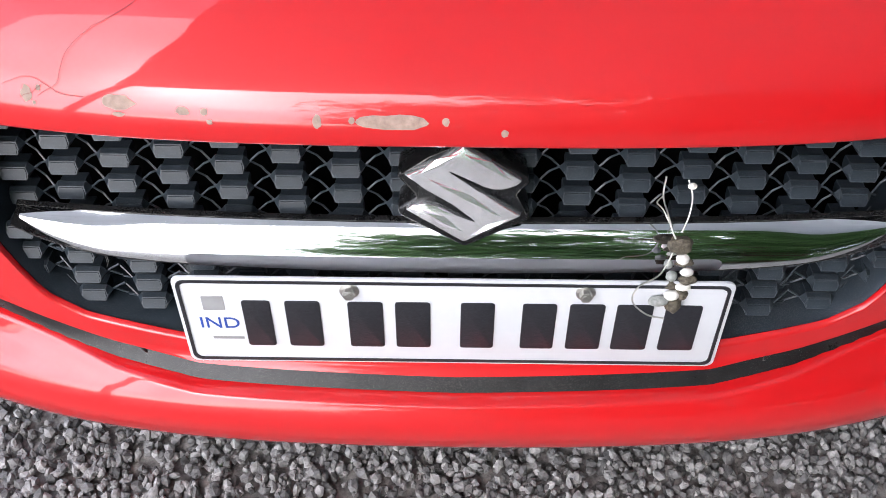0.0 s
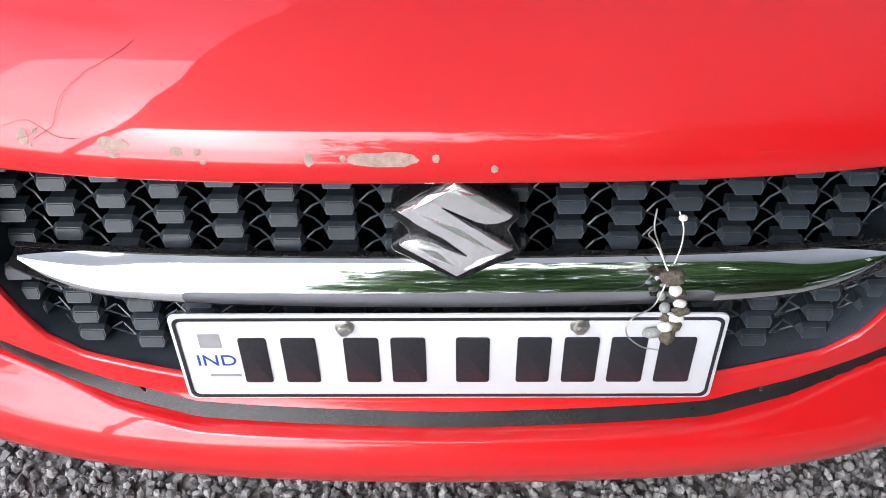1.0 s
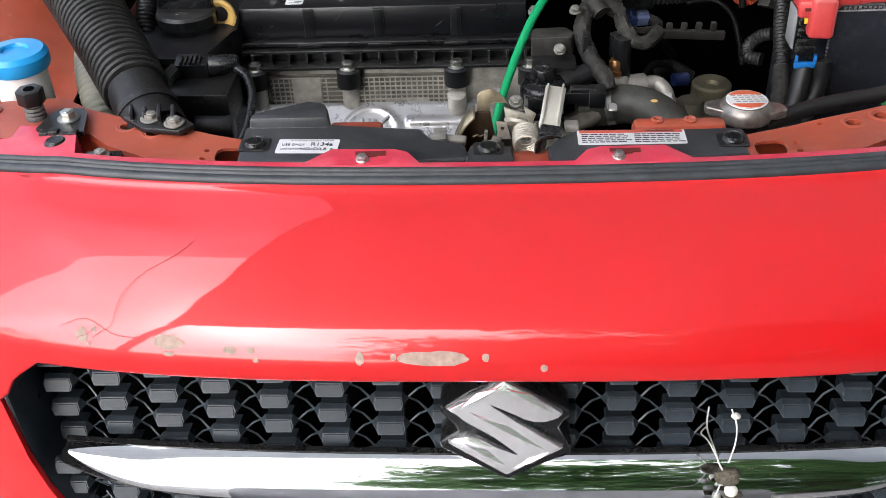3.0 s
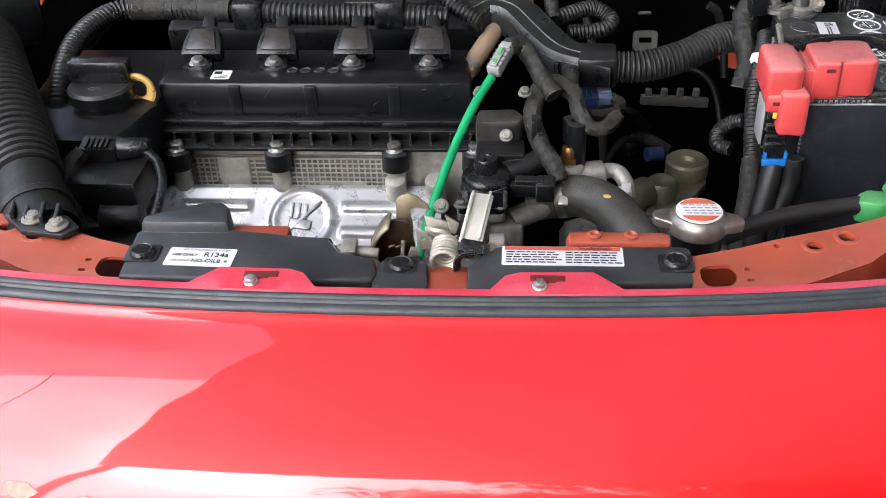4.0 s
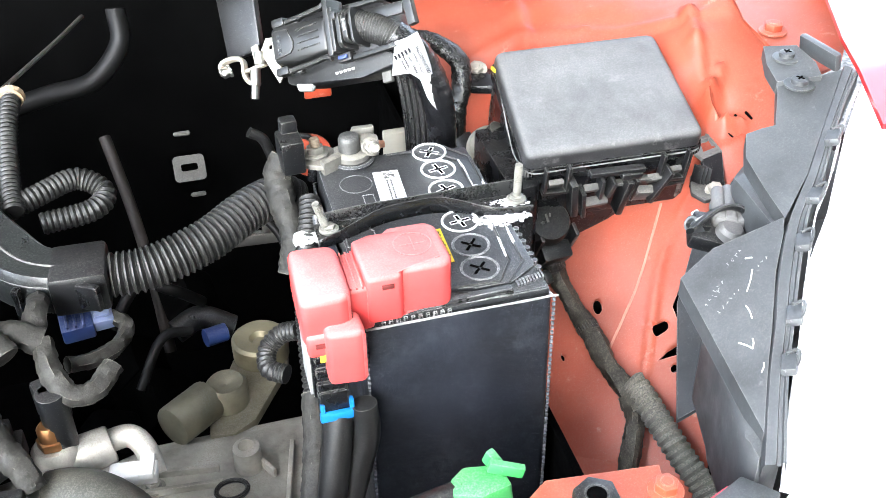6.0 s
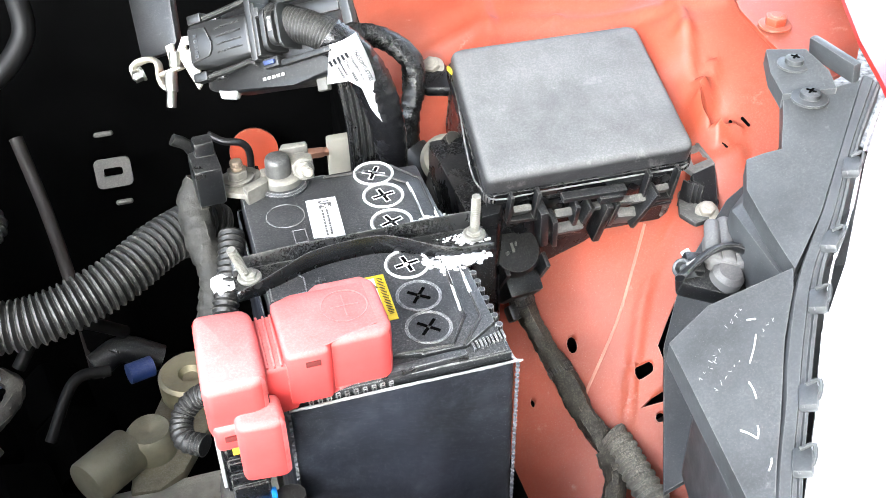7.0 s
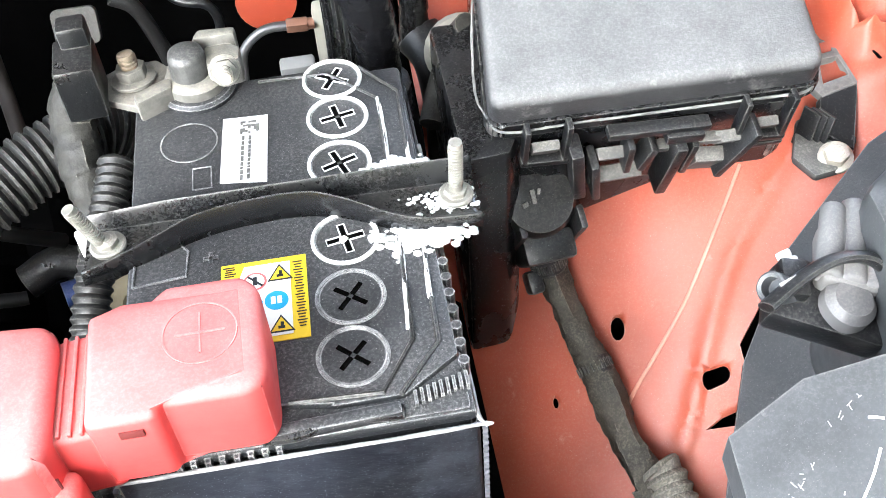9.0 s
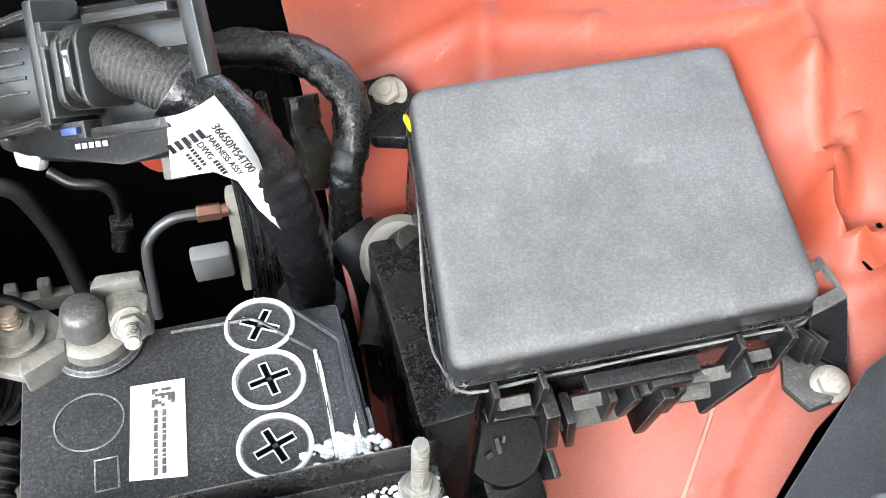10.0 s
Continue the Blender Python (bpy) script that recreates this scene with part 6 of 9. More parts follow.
bm = lathe(B(), [(0.024, 0.70), (0.027, 0.712), (0.027, 0.731), (0.024, 0.734), (0.010, 0.732), (0.007, 0.727), (0, 0.727)], (0.322, 1.322, 0), n=28)
part("lever_disc", bm, mk("olive_zinc", (0.26, 0.235, 0.15), 0.5, 0.6, var=0.3, dust=0.25), gear, "olive zinc lever disc")
bm = lathe(B(), [(0.019, 0.70), (0.019, 0.733), (0.016, 0.737), (0.006, 0.735), (0, 0.733)], (0.284, 1.264, 0), n=24)
cyl(bm, (0.268, 1.262, 0.722), (0.232, 1.232, 0.724), 0.0195, n=24, bev=0.003)
part("lever_weight", bm, mk("olive_zinc_2", (0.24, 0.225, 0.16), 0.5, 0.6, var=0.3, dust=0.25), gear, "cylindrical balance weight")
bm = tube(B(), [(0.30, 1.36, 0.72), (0.27, 1.365, 0.735), (0.245, 1.355, 0.73)], 0.012, n=14)
part("cable_end", bm, BLACK, gear, "black shift cable end")
part("blue_sleeve", tube(B(), [(0.292, 1.345, 0.728), (0.272, 1.338, 0.730)], 0.009, n=14), NAVY, gear, "blue sleeve")
# filler blocks; their black is the deep bay's shade put into the colour
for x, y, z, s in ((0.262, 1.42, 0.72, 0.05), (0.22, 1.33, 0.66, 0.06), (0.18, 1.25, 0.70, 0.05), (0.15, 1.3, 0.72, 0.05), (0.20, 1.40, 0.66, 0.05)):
    part("gear_fitting", box(B(), (x, y, z), (s, s * 1.1, s * 0.8), (20 * x * 5, 30 * y, 40 * z), s * 0.15), SHADE_BLACK, gear, "fitting coloured black for the bay shade")


# ---- battery ----
BX0, BX1, BY0, BY1, BZ = 0.381, 0.508, 1.054, 1.252, 0.957
batt = thing("battery", "dusty black car battery with white corrosion on top", "battery", (0.444, 1.15, 0.75))
bm = box(B(), (0.4445, 1.153, 0.852), (0.124, 0.195, 0.205), bev=0.003)
part("battery_case", bm, BATT, batt)
bm = prism(B(), [(BX0 + 0.002, BY0 + 0.016), (BX0 + 0.002, BY1), (BX1 - 0.022, BY1), (BX1 - 0.003, BY1 - 0.022), (BX1 - 0.003, BY0 + 0.024), (BX1 - 0.024, BY0 + 0.010), (BX1 - 0.05, BY0 + 0.010), (BX0 + 0.05, BY0 + 0.016)], 0.950, BZ, bev=0.0012)
top = part("battery_lid", bm, BATT, batt, "dusty battery lid")
bm = B()
for pts in ([(0.442, 1.068), (0.476, 1.066), (0.4895, 1.087), (0.4915, 1.14), (0.4935, 1.225), (0.472, 1.247), (0.44, 1.2485)], [(0.482, 1.064), (0.4985, 1.084), (0.5005, 1.14), (0.503, 1.228), (0.487, 1.249)]):
    tube(bm, [(x, y, BZ + 0.0003) for x, y in pts], 0.0011, n=6, k=1)
part("lid_ridge", bm, BLACK, top, "thin raised ridge")
bm = B()
rng = random.Random(5)
for pts in ([(0.4885, 1.092), (0.4905, 1.115), (0.4915, 1.14)], [(0.499, 1.105), (0.5005, 1.14)], [(0.4925, 1.175), (0.4932, 1.20), (0.4935, 1.225)], [(0.5015, 1.175), (0.502, 1.195)]):
    part("ridge_crust", tube(B(), [(x, y, BZ + 0.0004) for x, y in pts], 0.0010, n=6, k=6, wob=0.8), CRUST, top, "white crust along a ridge")
bm = B()
for i in range(240):
    x, y = rng.gauss(0.500, 0.0085), rng.gauss(1.1375, 0.0038)
    bmesh.ops.create_icosphere(bm, subdivisions=1, radius=rng.uniform(0.0006, 0.0026), matrix=Matrix.Translation((x, y, BZ + 0.0003)) @ Matrix.Diagonal((1.2, 1, 0.5, 1)))
for i in range(110):
    x, y = rng.gauss(0.497, 0.006), rng.gauss(1.179, 0.0024)
    bmesh.ops.create_icosphere(bm, subdivisions=1, radius=rng.uniform(0.0006, 0.0022), matrix=Matrix.Translation((x, y, BZ + 0.0004)) @ Matrix.Diagonal((1.2, 1, 0.5, 1)))
for v in bm.verts:
    v.co += Vector((0, 0, 0.0012 * noise.noise(v.co * 400)))
tagged(part("terminal_crust", bm, CRUST, batt, "thick white corrosion powder", smooth=180), kind="stuff")
for i, (x, y, a, white) in enumerate(((0.470, 1.142, 10, 1), (0.469, 1.112, 52, 0), (0.467, 1.084, 48, 0), (0.474, 1.243, 60, 1), (0.474, 1.216, 12, 1), (0.472, 1.186, 20, 1))):
    bm = lathe(B(), [(0.0138, 0.0), (0.0138, 0.0006), (0.0126, 0.0008), (0.0122, 0.0002), (0, 0.0002)], (x, y, BZ), n=40)
    cap = part("cell_plug", bm, BATT, batt, "round cell plug with a cross slot")
    # slot shade painted as black bars on the plug face
    bm = B()
    mm = Matrix.Translation((x, y, BZ + 0.0004)) @ pose(0, 0, 0, 0, 0, a)
    for q in range(4):
        box(bm, (0.0042 * math.cos(q * math.pi / 2), 0.0042 * math.sin(q * math.pi / 2), 0.0001), (0.0062, 0.0018, 0.0006), (0, 0, 90 * q), m=mm)
    part("cross_slot", bm, SHADE_BLACK, cap, "black cross for the shaded slot")
    bm = B()
    tube(bm, [(x + 0.0132 * math.cos(t * math.pi / 12), y + 0.0132 * math.sin(t * math.pi / 12), BZ + 0.0006) for t in range(25)], 0.0009 if white else 0.0004, n=5, k=2)
    if white:
        for q in range(4):
            m2 = mm @ pose(0, 0, 0, 0, 0, 90 * q)
            tube(bm, [m2 @ Vector(p) for p in ((0.0015, 0.0015, 0.0003), (0.0078, 0.0015, 0.0003), (0.0078, -0.0015, 0.0003), (0.0015, -0.0015, 0.0003))], 0.0004, n=4, k=1)
    part("plug_rim", bm, CRUST if white else BATT, cap, "white crusted rim" if white else "")
part("worn_ring", tube(B(), [(0.4075 + 0.0125 * math.cos(t * math.pi / 12), 1.2135 + 0.0125 * math.sin(t * math.pi / 12), BZ + 0.0001) for t in range(25)], 0.0004, n=4, k=2), BATT, top)
lb = part("code_label", prism(B(), [(0.423, 1.2255), (0.443, 1.2245), (0.4405, 1.1815), (0.4205, 1.1845)], BZ + 0.0001, BZ + 0.0005), PAPER, batt, "white printed code sticker")
bm = B()
rng = random.Random(3)
mm = Matrix.Translation((0.432, 1.204, BZ + 0.0007)) @ pose(0, 0, 0, 0, 0, -4)
for i in range(7):
    for j in range(7):
        if rng.random() < 0.55:
            bars(bm, [(-0.002 + 0.0012 * i, 0.010 + 0.0012 * j, 0.0012, 0.0012)], mm)
for i in range(2):
    y = 0.008
    while y > -0.018:
        h = rng.uniform(0.001, 0.003)
        bars(bm, [(-0.001 + 0.003 * i, y - h / 2, 0.0013, h)], mm)
        y -= h + 0.0006
part("label_print", bm, DIMP, lb)
lb = part("warning_label", prism(B(), [(0.420, 1.137), (0.4535, 1.137), (0.4525, 1.096), (0.419, 1.096)], BZ + 0.0001, BZ + 0.0006), LEMON, batt, "yellow-edged acid warning label")
part("label_field", prism(B(), [(0.4205, 1.1290), (0.4270, 1.1290), (0.4290, 1.1345), (0.4470, 1.1345), (0.4462, 1.0985), (0.4198, 1.0985)], BZ + 0.0005, BZ + 0.0009), PAPER, lb, "white field")
for x, y in ((0.4408, 1.1152), (0.4310, 1.1146)):
    sign = part("blue_sign", prism(B(), ring(x, y, 0.0046, n=24), BZ + 0.0008, BZ + 0.0011), CYAN, lb, "round blue sign")
    part("sign_mark", bars(B(), [(x - 0.0012, y, 0.0018, 0.0036), (x + 0.0012, y, 0.0018, 0.0036)], Matrix.Translation((0, 0, BZ + 0.0012))), PAPER, sign)
for x, y in ((0.4428, 1.1285), (0.4420, 1.1030)):
    t = part("warning_triangle", prism(B(), [(x - 0.0050, y - 0.0034), (x + 0.0050, y - 0.0034), (x, y + 0.0050)], BZ + 0.0008, BZ + 0.0010), INK, lb, "black-edged triangle sign")
    part("triangle_field", prism(B(), [(x - 0.0039, y - 0.0027), (x + 0.0039, y - 0.0027), (x, y + 0.0038)], BZ + 0.0009, BZ + 0.0011), LEMON, t, "yellow triangle field")
    part("triangle_mark", bars(B(), [(x, y - 0.0012, 0.0026, 0.0012), (x + 0.0003, y + 0.0004, 0.0012, 0.0018)], Matrix.Translation((0, 0, BZ + 0.0011))), INK, t)
for x, y in ((0.4330, 1.1262), (0.4320, 1.1028)):
    sign = part("red_sign", prism(B(), ring(x, y, 0.0046, n=24), BZ + 0.0008, BZ + 0.0010), REDP, lb, "red prohibition sign")
    part("sign_field", prism(B(), ring(x, y, 0.0037, n=24), BZ + 0.0009, BZ + 0.0011), PAPER, sign)
    part("sign_bar", box(box(B(), (x, y, BZ + 0.0012), (0.0075, 0.0008, 0.0003), (0, 0, -45)), (x, y, BZ + 0.0012), (0.0016, 0.0040, 0.0002)), INK, sign)
tagged(part("label_print", bars(B(), [(0.4230 + 0.0006 * (q % 2), 1.1352 - 0.0011 * q, 0.0045 - 0.0008 * (q % 3), 0.0005) for q in range(5)] + [(0.4500, 1.1335 - 0.0014 * q, 0.0038 - 0.0007 * (q % 3), 0.0005) for q in range(24)], Matrix.Translation((0, 0, BZ + 0.0007))), INK, lb, "rows of small print"), kind="stuff")
# small moulded marks of the lid
part("moulded_frame", tube(B(), [(*p, BZ + 0.0002) for p in ((0.4090, 1.1830), (0.4170, 1.1830), (0.4170, 1.1960), (0.4090, 1.1960), (0.4090, 1.1830))], 0.0004, n=6, k=1), BATT, batt, "moulded frame of the minus sign")
part("moulded_plus", box(box(B(), (0.4160, 1.1425, BZ + 0.0003), (0.0060, 0.0016, 0.0010)), (0.4160, 1.1425, BZ + 0.0003), (0.0016, 0.0060, 0.0010)), BATT, batt, "moulded plus sign")
part("lid_recess", tube(B(), [(*p, BZ + 0.0003) for p in ((0.3850, 1.1330), (0.4060, 1.1350), (0.4070, 1.1480), (0.4040, 1.1520), (0.3860, 1.1500), (0.3850, 1.1330))], 0.0006, n=6, k=1), BATT, batt, "raised edge of a lid recess")
# front shelf of the lid: step, handle recess and ribs
bm = B()
box(bm, (0.4445, 1.060, 0.950), (0.126, 0.010, 0.006), bev=0.001)
box(bm, (0.458, 1.0585, 0.9545), (0.048, 0.006, 0.006), (0, 0, 2), 0.002)
for i in range(9):
    box(bm, (0.487 + 0.0024 * i, 1.0625 + 0.0006 * i, 0.9535), (0.0012, 0.006, 0.006))
for i in range(10):
    box(bm, (0.392 + 0.005 * i, 1.057, 0.946), (0.002, 0.008, 0.010))
for i in range(7):
    cyl(bm, (0.5065, 1.075 + 0.008 * i, 0.945), (0.5065, 1.075 + 0.008 * i, 0.9568), 0.0022, n=8)
part("lid_step", bm, BATT, batt, "ribbed edge of the lid")
bm = B()
tube(bm, [(0.432, 1.056, 0.9545), (0.445, 1.0555, 0.955), (0.456, 1.0585, 0.955), (0.470, 1.058, 0.955), (0.482, 1.0575, 0.9545)], 0.0022, n=8)
part("carry_handle", bm, BLACKC, batt, "folded black carry handle")
# jacket round the case
bm = B()
o, i_ = rrect(BX0 - 0.002, BY0 - 0.002, BX1 + 0.0005, BY1 + 0.003, 0.004, 3), rrect(BX0 - 0.001, BY0 - 0.001, BX1 - 0.0005, BY1 + 0.002, 0.003, 3)
o2 = rrect(BX0 - 0.003, BY0 - 0.003, BX1 + 0.002, BY1 + 0.004, 0.005, 3)
rows = [[bm.verts.new((x, y, z - 0.008 * max(0, (y - 1.20) / 0.05) * (z > 0.9))) for x, y in q] for q, z in ((o2, 0.72), (o2, 0.80), (o, 0.9475), (i_, 0.9475), (i_, 0.90))]
for p, q in zip(rows, rows[1:]):
    for k in range(len(p)):
        bm.faces.new((p[k], p[(k + 1) % len(p)], q[(k + 1) % len(p)], q[k]))
jacket = part("battery_jacket", bm, JACKET, batt, "black padded battery jacket")
THREAD = mk("grey_thread", (0.10, 0.10, 0.11), 0.8)
for x, y in ((BX1 + 0.0018, BY0 - 0.0022), (BX0 - 0.002, BY0 - 0.003)):
    bm = B()
    for q in range(46):
        box(bm, (x, y, 0.945 - 0.0042 * q), (0.0018, 0.0018, 0.0022))
    part("jacket_stitch", bm, THREAD, jacket, "row of stitches down the seam")
tube_ = B()
tube(tube_, [(BX0 - 0.0015, BY0 - 0.0015, 0.9478), (0.44, BY0 - 0.002, 0.9485), (BX1 - 0.001, BY0 - 0.0015, 0.9478), (BX1, BY0 + 0.004, 0.948), (BX1, 1.12, 0.948), (BX1, 1.2, 0.948)], 0.0008, n=6, k=6, wob=0.5)
part("jacket_edge", tube_, mk("frayed_edge", (0.28, 0.28, 0.28), 0.8, var=0.5, vscale=90), jacket, "pale frayed top edge")

# clamp bar with its two threaded studs
hold = thing("battery_clamp", "black steel battery clamp bar with threaded studs", "clamp", (0.445, 1.155, 0.96))
bm = B()
FRONT = [(0.366, 1.1410), (0.380, 1.1430), (0.395, 1.1485), (0.410, 1.1550), (0.425, 1.1585), (0.451, 1.1600), (0.466, 1.1570), (0.480, 1.1500), (0.491, 1.1430), (0.505, 1.1405), (0.526, 1.1400)]


def along(table, x):
    for (xa, va), (xb, vb) in zip(table, table[1:]):
        if x <= xb:
            return va + (vb - va) * (x - xa) / (xb - xa)
    return table[-1][1]


rows = []
for i in range(49):
    x = 0.366 + 0.160 * i / 48
    y0 = sum(along(FRONT, x + 0.0025 * k) for k in range(-3, 4)) / 7 if 0.375 < x < 0.517 else along(FRONT, x)
    y1 = 1.1690 - 0.003 * i / 48
    lift = along([(0.366, 0.004), (0.385, 0.008), (0.41, 0.0125), (0.46, 0.0125), (0.487, 0.008), (0.505, 0.005), (0.526, 0.004)], x)
    back = along([(0.366, 0.007), (0.40, 0.010), (0.50, 0.012), (0.526, 0.012)], x)
    rows.append([bm.verts.new(p) for p in ((x, y0 - 0.0012, 0.9575 - 0.002), (x, y0 - 0.0010, 0.9580 + lift * 0.6), (x, y0, 0.9580 + lift), (x, y0 + 0.0016, 0.9580 + lift * 0.9), (x, y0 + 0.0028, 0.9590),
                                           (x, (y0 + y1) / 2, 0.9582), (x, y1 - 0.003, 0.9588), (x, y1 - 0.0010, 0.9580 + back * 0.85), (x, y1, 0.9580 + back), (x, y1 + 0.0012, 0.9580 + back * 0.8))])
for p, q in zip(rows, rows[1:]):
    for j in range(9):
        bm.faces.new((p[j], q[j], q[j + 1], p[j + 1]))
bar_ = part("clamp_bar", bm, mk("black_enamel_steel", (0.008, 0.0085, 0.0095), 0.24, var=0.4, dust=0.16, dustcol=(0.24, 0.225, 0.19), grit=0.6, dscale=30, edge=0.4), hold, "black enamelled pressed bar", smooth=50)
bar_.modifiers.new("thick", "SOLIDIFY").thickness = 0.0016
for x, y, tilt, h in ((0.3755, 1.1555, -0.28, 0.030), (0.5175, 1.1545, 0.02, 0.036)):
    bm = cyl(B(), (x, y, 0.955), (x + tilt * 0.03, y - 0.002, 0.955 + h), 0.0027, n=12)
    for q in range(14):
        a = 0.35 + 0.6 * q / 14
        cyl(bm, (x + tilt * 0.03 * a, y - 0.002 * a, 0.955 + h * a), (x + tilt * 0.03 * a, y - 0.002 * a, 0.955 + h * a + 0.0008), 0.0031, n=12)
    part("stud", bm, DULL, hold, "pale threaded stud")
    part("stud_nut", bolt(B(), (x, y, 0.9595), r=0.0046, h=0.0045), DULL, hold, "corroded nut")
bm = B()
for i in range(120):
    a, d = rng.uniform(0, 6.283), abs(rng.gauss(0, 0.006))
    bmesh.ops.create_icosphere(bm, subdivisions=1, radius=rng.uniform(0.0003, 0.0015), matrix=Matrix.Translation((0.512 + 1.5 * d * math.cos(a), 1.1530 + 0.8 * d * math.sin(a), 0.9592)) @ Matrix.Diagonal((1.3, 1, 0.5, 1)))
tagged(part("clamp_crust", bm, CRUST, hold, "white corrosion round the stud", smooth=180), kind="stuff")

# negative terminal
neg = thing("battery_terminal", "grimy cast battery terminal clamp with bolts", "terminal", (0.41, 1.24, 0.957))
TERM = mk("dusty_lead_casting", (0.15, 0.145, 0.13), 0.5, 0.35, var=0.5, vscale=60, bump=0.5, bscale=260, dust=0.75, dustcol=(0.34, 0.315, 0.26), dscale=30, grit=0.4, edge=0.5, edgecol=(0.52, 0.50, 0.44), stain=0.3, staincol=(0.07, 0.06, 0.045), sscale=80)
LEAD = mk("dark_lead_post", (0.085, 0.085, 0.082), 0.45, 0.5, var=0.4, vscale=70, bump=0.4, dust=0.3, edge=0.4)
part("post_base", lathe(B(), [(0.0180, 0.9560), (0.0180, 0.9590), (0.0165, 0.9605), (0, 0.9605)], (0.4120, 1.2500, 0), n=28), BATT, neg, "black round base of the post")
bm = prism(B(), [(0.3680, 1.2440), (0.3675, 1.2590), (0.3780, 1.2660), (0.3940, 1.2670), (0.4010, 1.2590), (0.4015, 1.2420), (0.3880, 1.2330)], 0.9600, 0.9645, bev=0.0012)
prism(bm, [(0.3865, 1.2320), (0.4020, 1.2405), (0.4020, 1.2470), (0.3990, 1.2480), (0.3845, 1.2395)], 0.9560, 0.9680, bev=0.0015)
prism(bm, [(0.3660, 1.2450), (0.3655, 1.2600), (0.3690, 1.2620), (0.3690, 1.2440)], 0.9560, 0.9670, bev=0.0012)
part("cable_lug", bm, TERM, neg, "dusty folded cable lug")
bm = lathe(B(), [(0.0140, 0.9590), (0.0140, 0.9650), (0.0122, 0.9668), (0.0100, 0.9672)], (0.4120, 1.2500, 0), n=26)
prism(bm, [(0.4190, 1.2450), (0.4340, 1.2470), (0.4345, 1.2560), (0.4290, 1.2600), (0.4180, 1.2590)], 0.9590, 0.9740, bev=0.0015)
prism(bm, [(0.4130, 1.2590), (0.4330, 1.2590), (0.4335, 1.2650), (0.4160, 1.2660)], 0.9610, 0.9790, bev=0.0018)
prism(bm, [(0.3990, 1.2440), (0.4060, 1.2400), (0.4060, 1.2600), (0.3990, 1.2600)], 0.9580, 0.9660, bev=0.0012)
part("terminal_clamp", bm, TERM, neg, "dusty cast clamp round the post", smooth=40)
part("terminal_post", lathe(B(), [(0.0094, 0.9560), (0.0086, 0.9765), (0.0078, 0.9790), (0.0062, 0.9800), (0, 0.9803)], (0.4105, 1.2500, 0), n=24), LEAD, neg, "dark lead post", smooth=50)
part("terminal_nut", bolt(B(), (0.3840, 1.2540, 0.9645), (-0.05, 0.1, 1), 0.0068, 0.0075, 1.55), TERM, neg, "flange nut on the lug")
stud = cyl(B(), (0.3840, 1.2540, 0.9700), (0.3834, 1.2552, 0.9790), 0.0040, n=14, bev=0.0008)
for q in range(3):
    lathe(stud, [(0.0040, 0), (0.0044, 0.0005), (0.0040, 0.001)], m=Matrix.Translation((0.3838 - 0.0001 * q, 1.2544 + 0.0002 * q, 0.9735 + 0.0017 * q)), n=14, cap=False)
part("terminal_stud", stud, mk("rusty_stud", (0.22, 0.17, 0.12), 0.5, 0.5, var=0.5, vscale=80, bump=0.4, dust=0.3), neg, "rusty threaded stud")
part("pinch_bolt", bolt(B(), (0.4265, 1.2460, 0.9690), (0.1, -0.85, 0.45), 0.0052, 0.0055, 1.45), TERM, neg, "hexagon pinch bolt")
stud = cyl(B(), (0.4270, 1.2420, 0.9712), (0.4282, 1.2300, 0.9762), 0.0028, n=12, bev=0.0006)
for q in range(7):
    u = 0.25 + 0.1 * q
    cyl(stud, (0.4270 + 0.0012 * u, 1.2420 - 0.012 * u, 0.9712 + 0.005 * u), (0.4271 + 0.0012 * u, 1.2415 - 0.012 * u, 0.9714 + 0.005 * u), 0.0033, n=12)
part("pinch_stud", stud, PALE, neg, "threaded end of the pinch bolt")
bm = box(B(), (0.3635, 1.246, 0.975), (0.018, 0.026, 0.028), (0, 0, 4), 0.002)
box(bm, (0.3645, 1.256, 0.992), (0.013, 0.012, 0.014), (0, 0, 4), 0.002)
part("sensor_block", bm, BLACK, neg, "dusty black sensor block")

# wires on the battery's inner side
bl = thing("battery_loom", "black taped and ribbed battery cables", "wiring", (0.36, 1.2, 0.9))
part("loom_tape", tube(B(), [(0.360, 1.258, 0.965), (0.352, 1.252, 0.952), (0.352, 1.235, 0.935), (0.356, 1.218, 0.915), (0.350, 1.205, 0.89)], 0.0105, n=12, wob=0.35), LOOM, bl)
part("ribbed_sleeve", tube(B(), [(0.372, 1.222, 0.945), (0.369, 1.208, 0.940), (0.364, 1.19, 0.932), (0.356, 1.165, 0.918), (0.350, 1.13, 0.895), (0.346, 1.09, 0.865)], 0.0075, n=12, rib=0.0013, pitch=0.0045), RUBBER, bl)
part("white_tie", box(B(), (0.3625, 1.186, 0.932), (0.018, 0.014, 0.012), (20, 0, 20), 0.002), WHITEP, bl, "white tie clip")
part("cable_sleeve", tube(B(), [(0.346, 1.09, 0.865), (0.338, 1.05, 0.84), (0.328, 1.02, 0.81), (0.324, 1.00, 0.77), (0.325, 0.99, 0.70)], 0.0095, n=12, wob=0.25), LOOM, bl, "grey taped cable")
part("cable_sleeve", tube(B(), [(0.356, 1.042, 0.892), (0.350, 1.030, 0.865), (0.342, 1.015, 0.83), (0.338, 1.00, 0.78), (0.338, 0.99, 0.70)], 0.0105, n=12), RUBBER, bl, "smooth black cable")
part("cable_sleeve", tube(B(), [(0.372, 1.036, 0.90), (0.372, 1.032, 0.875), (0.362, 1.025, 0.845), (0.352, 1.015, 0.81), (0.348, 1.005, 0.72)], 0.009, n=12), RUBBER, bl, "smooth black cable")
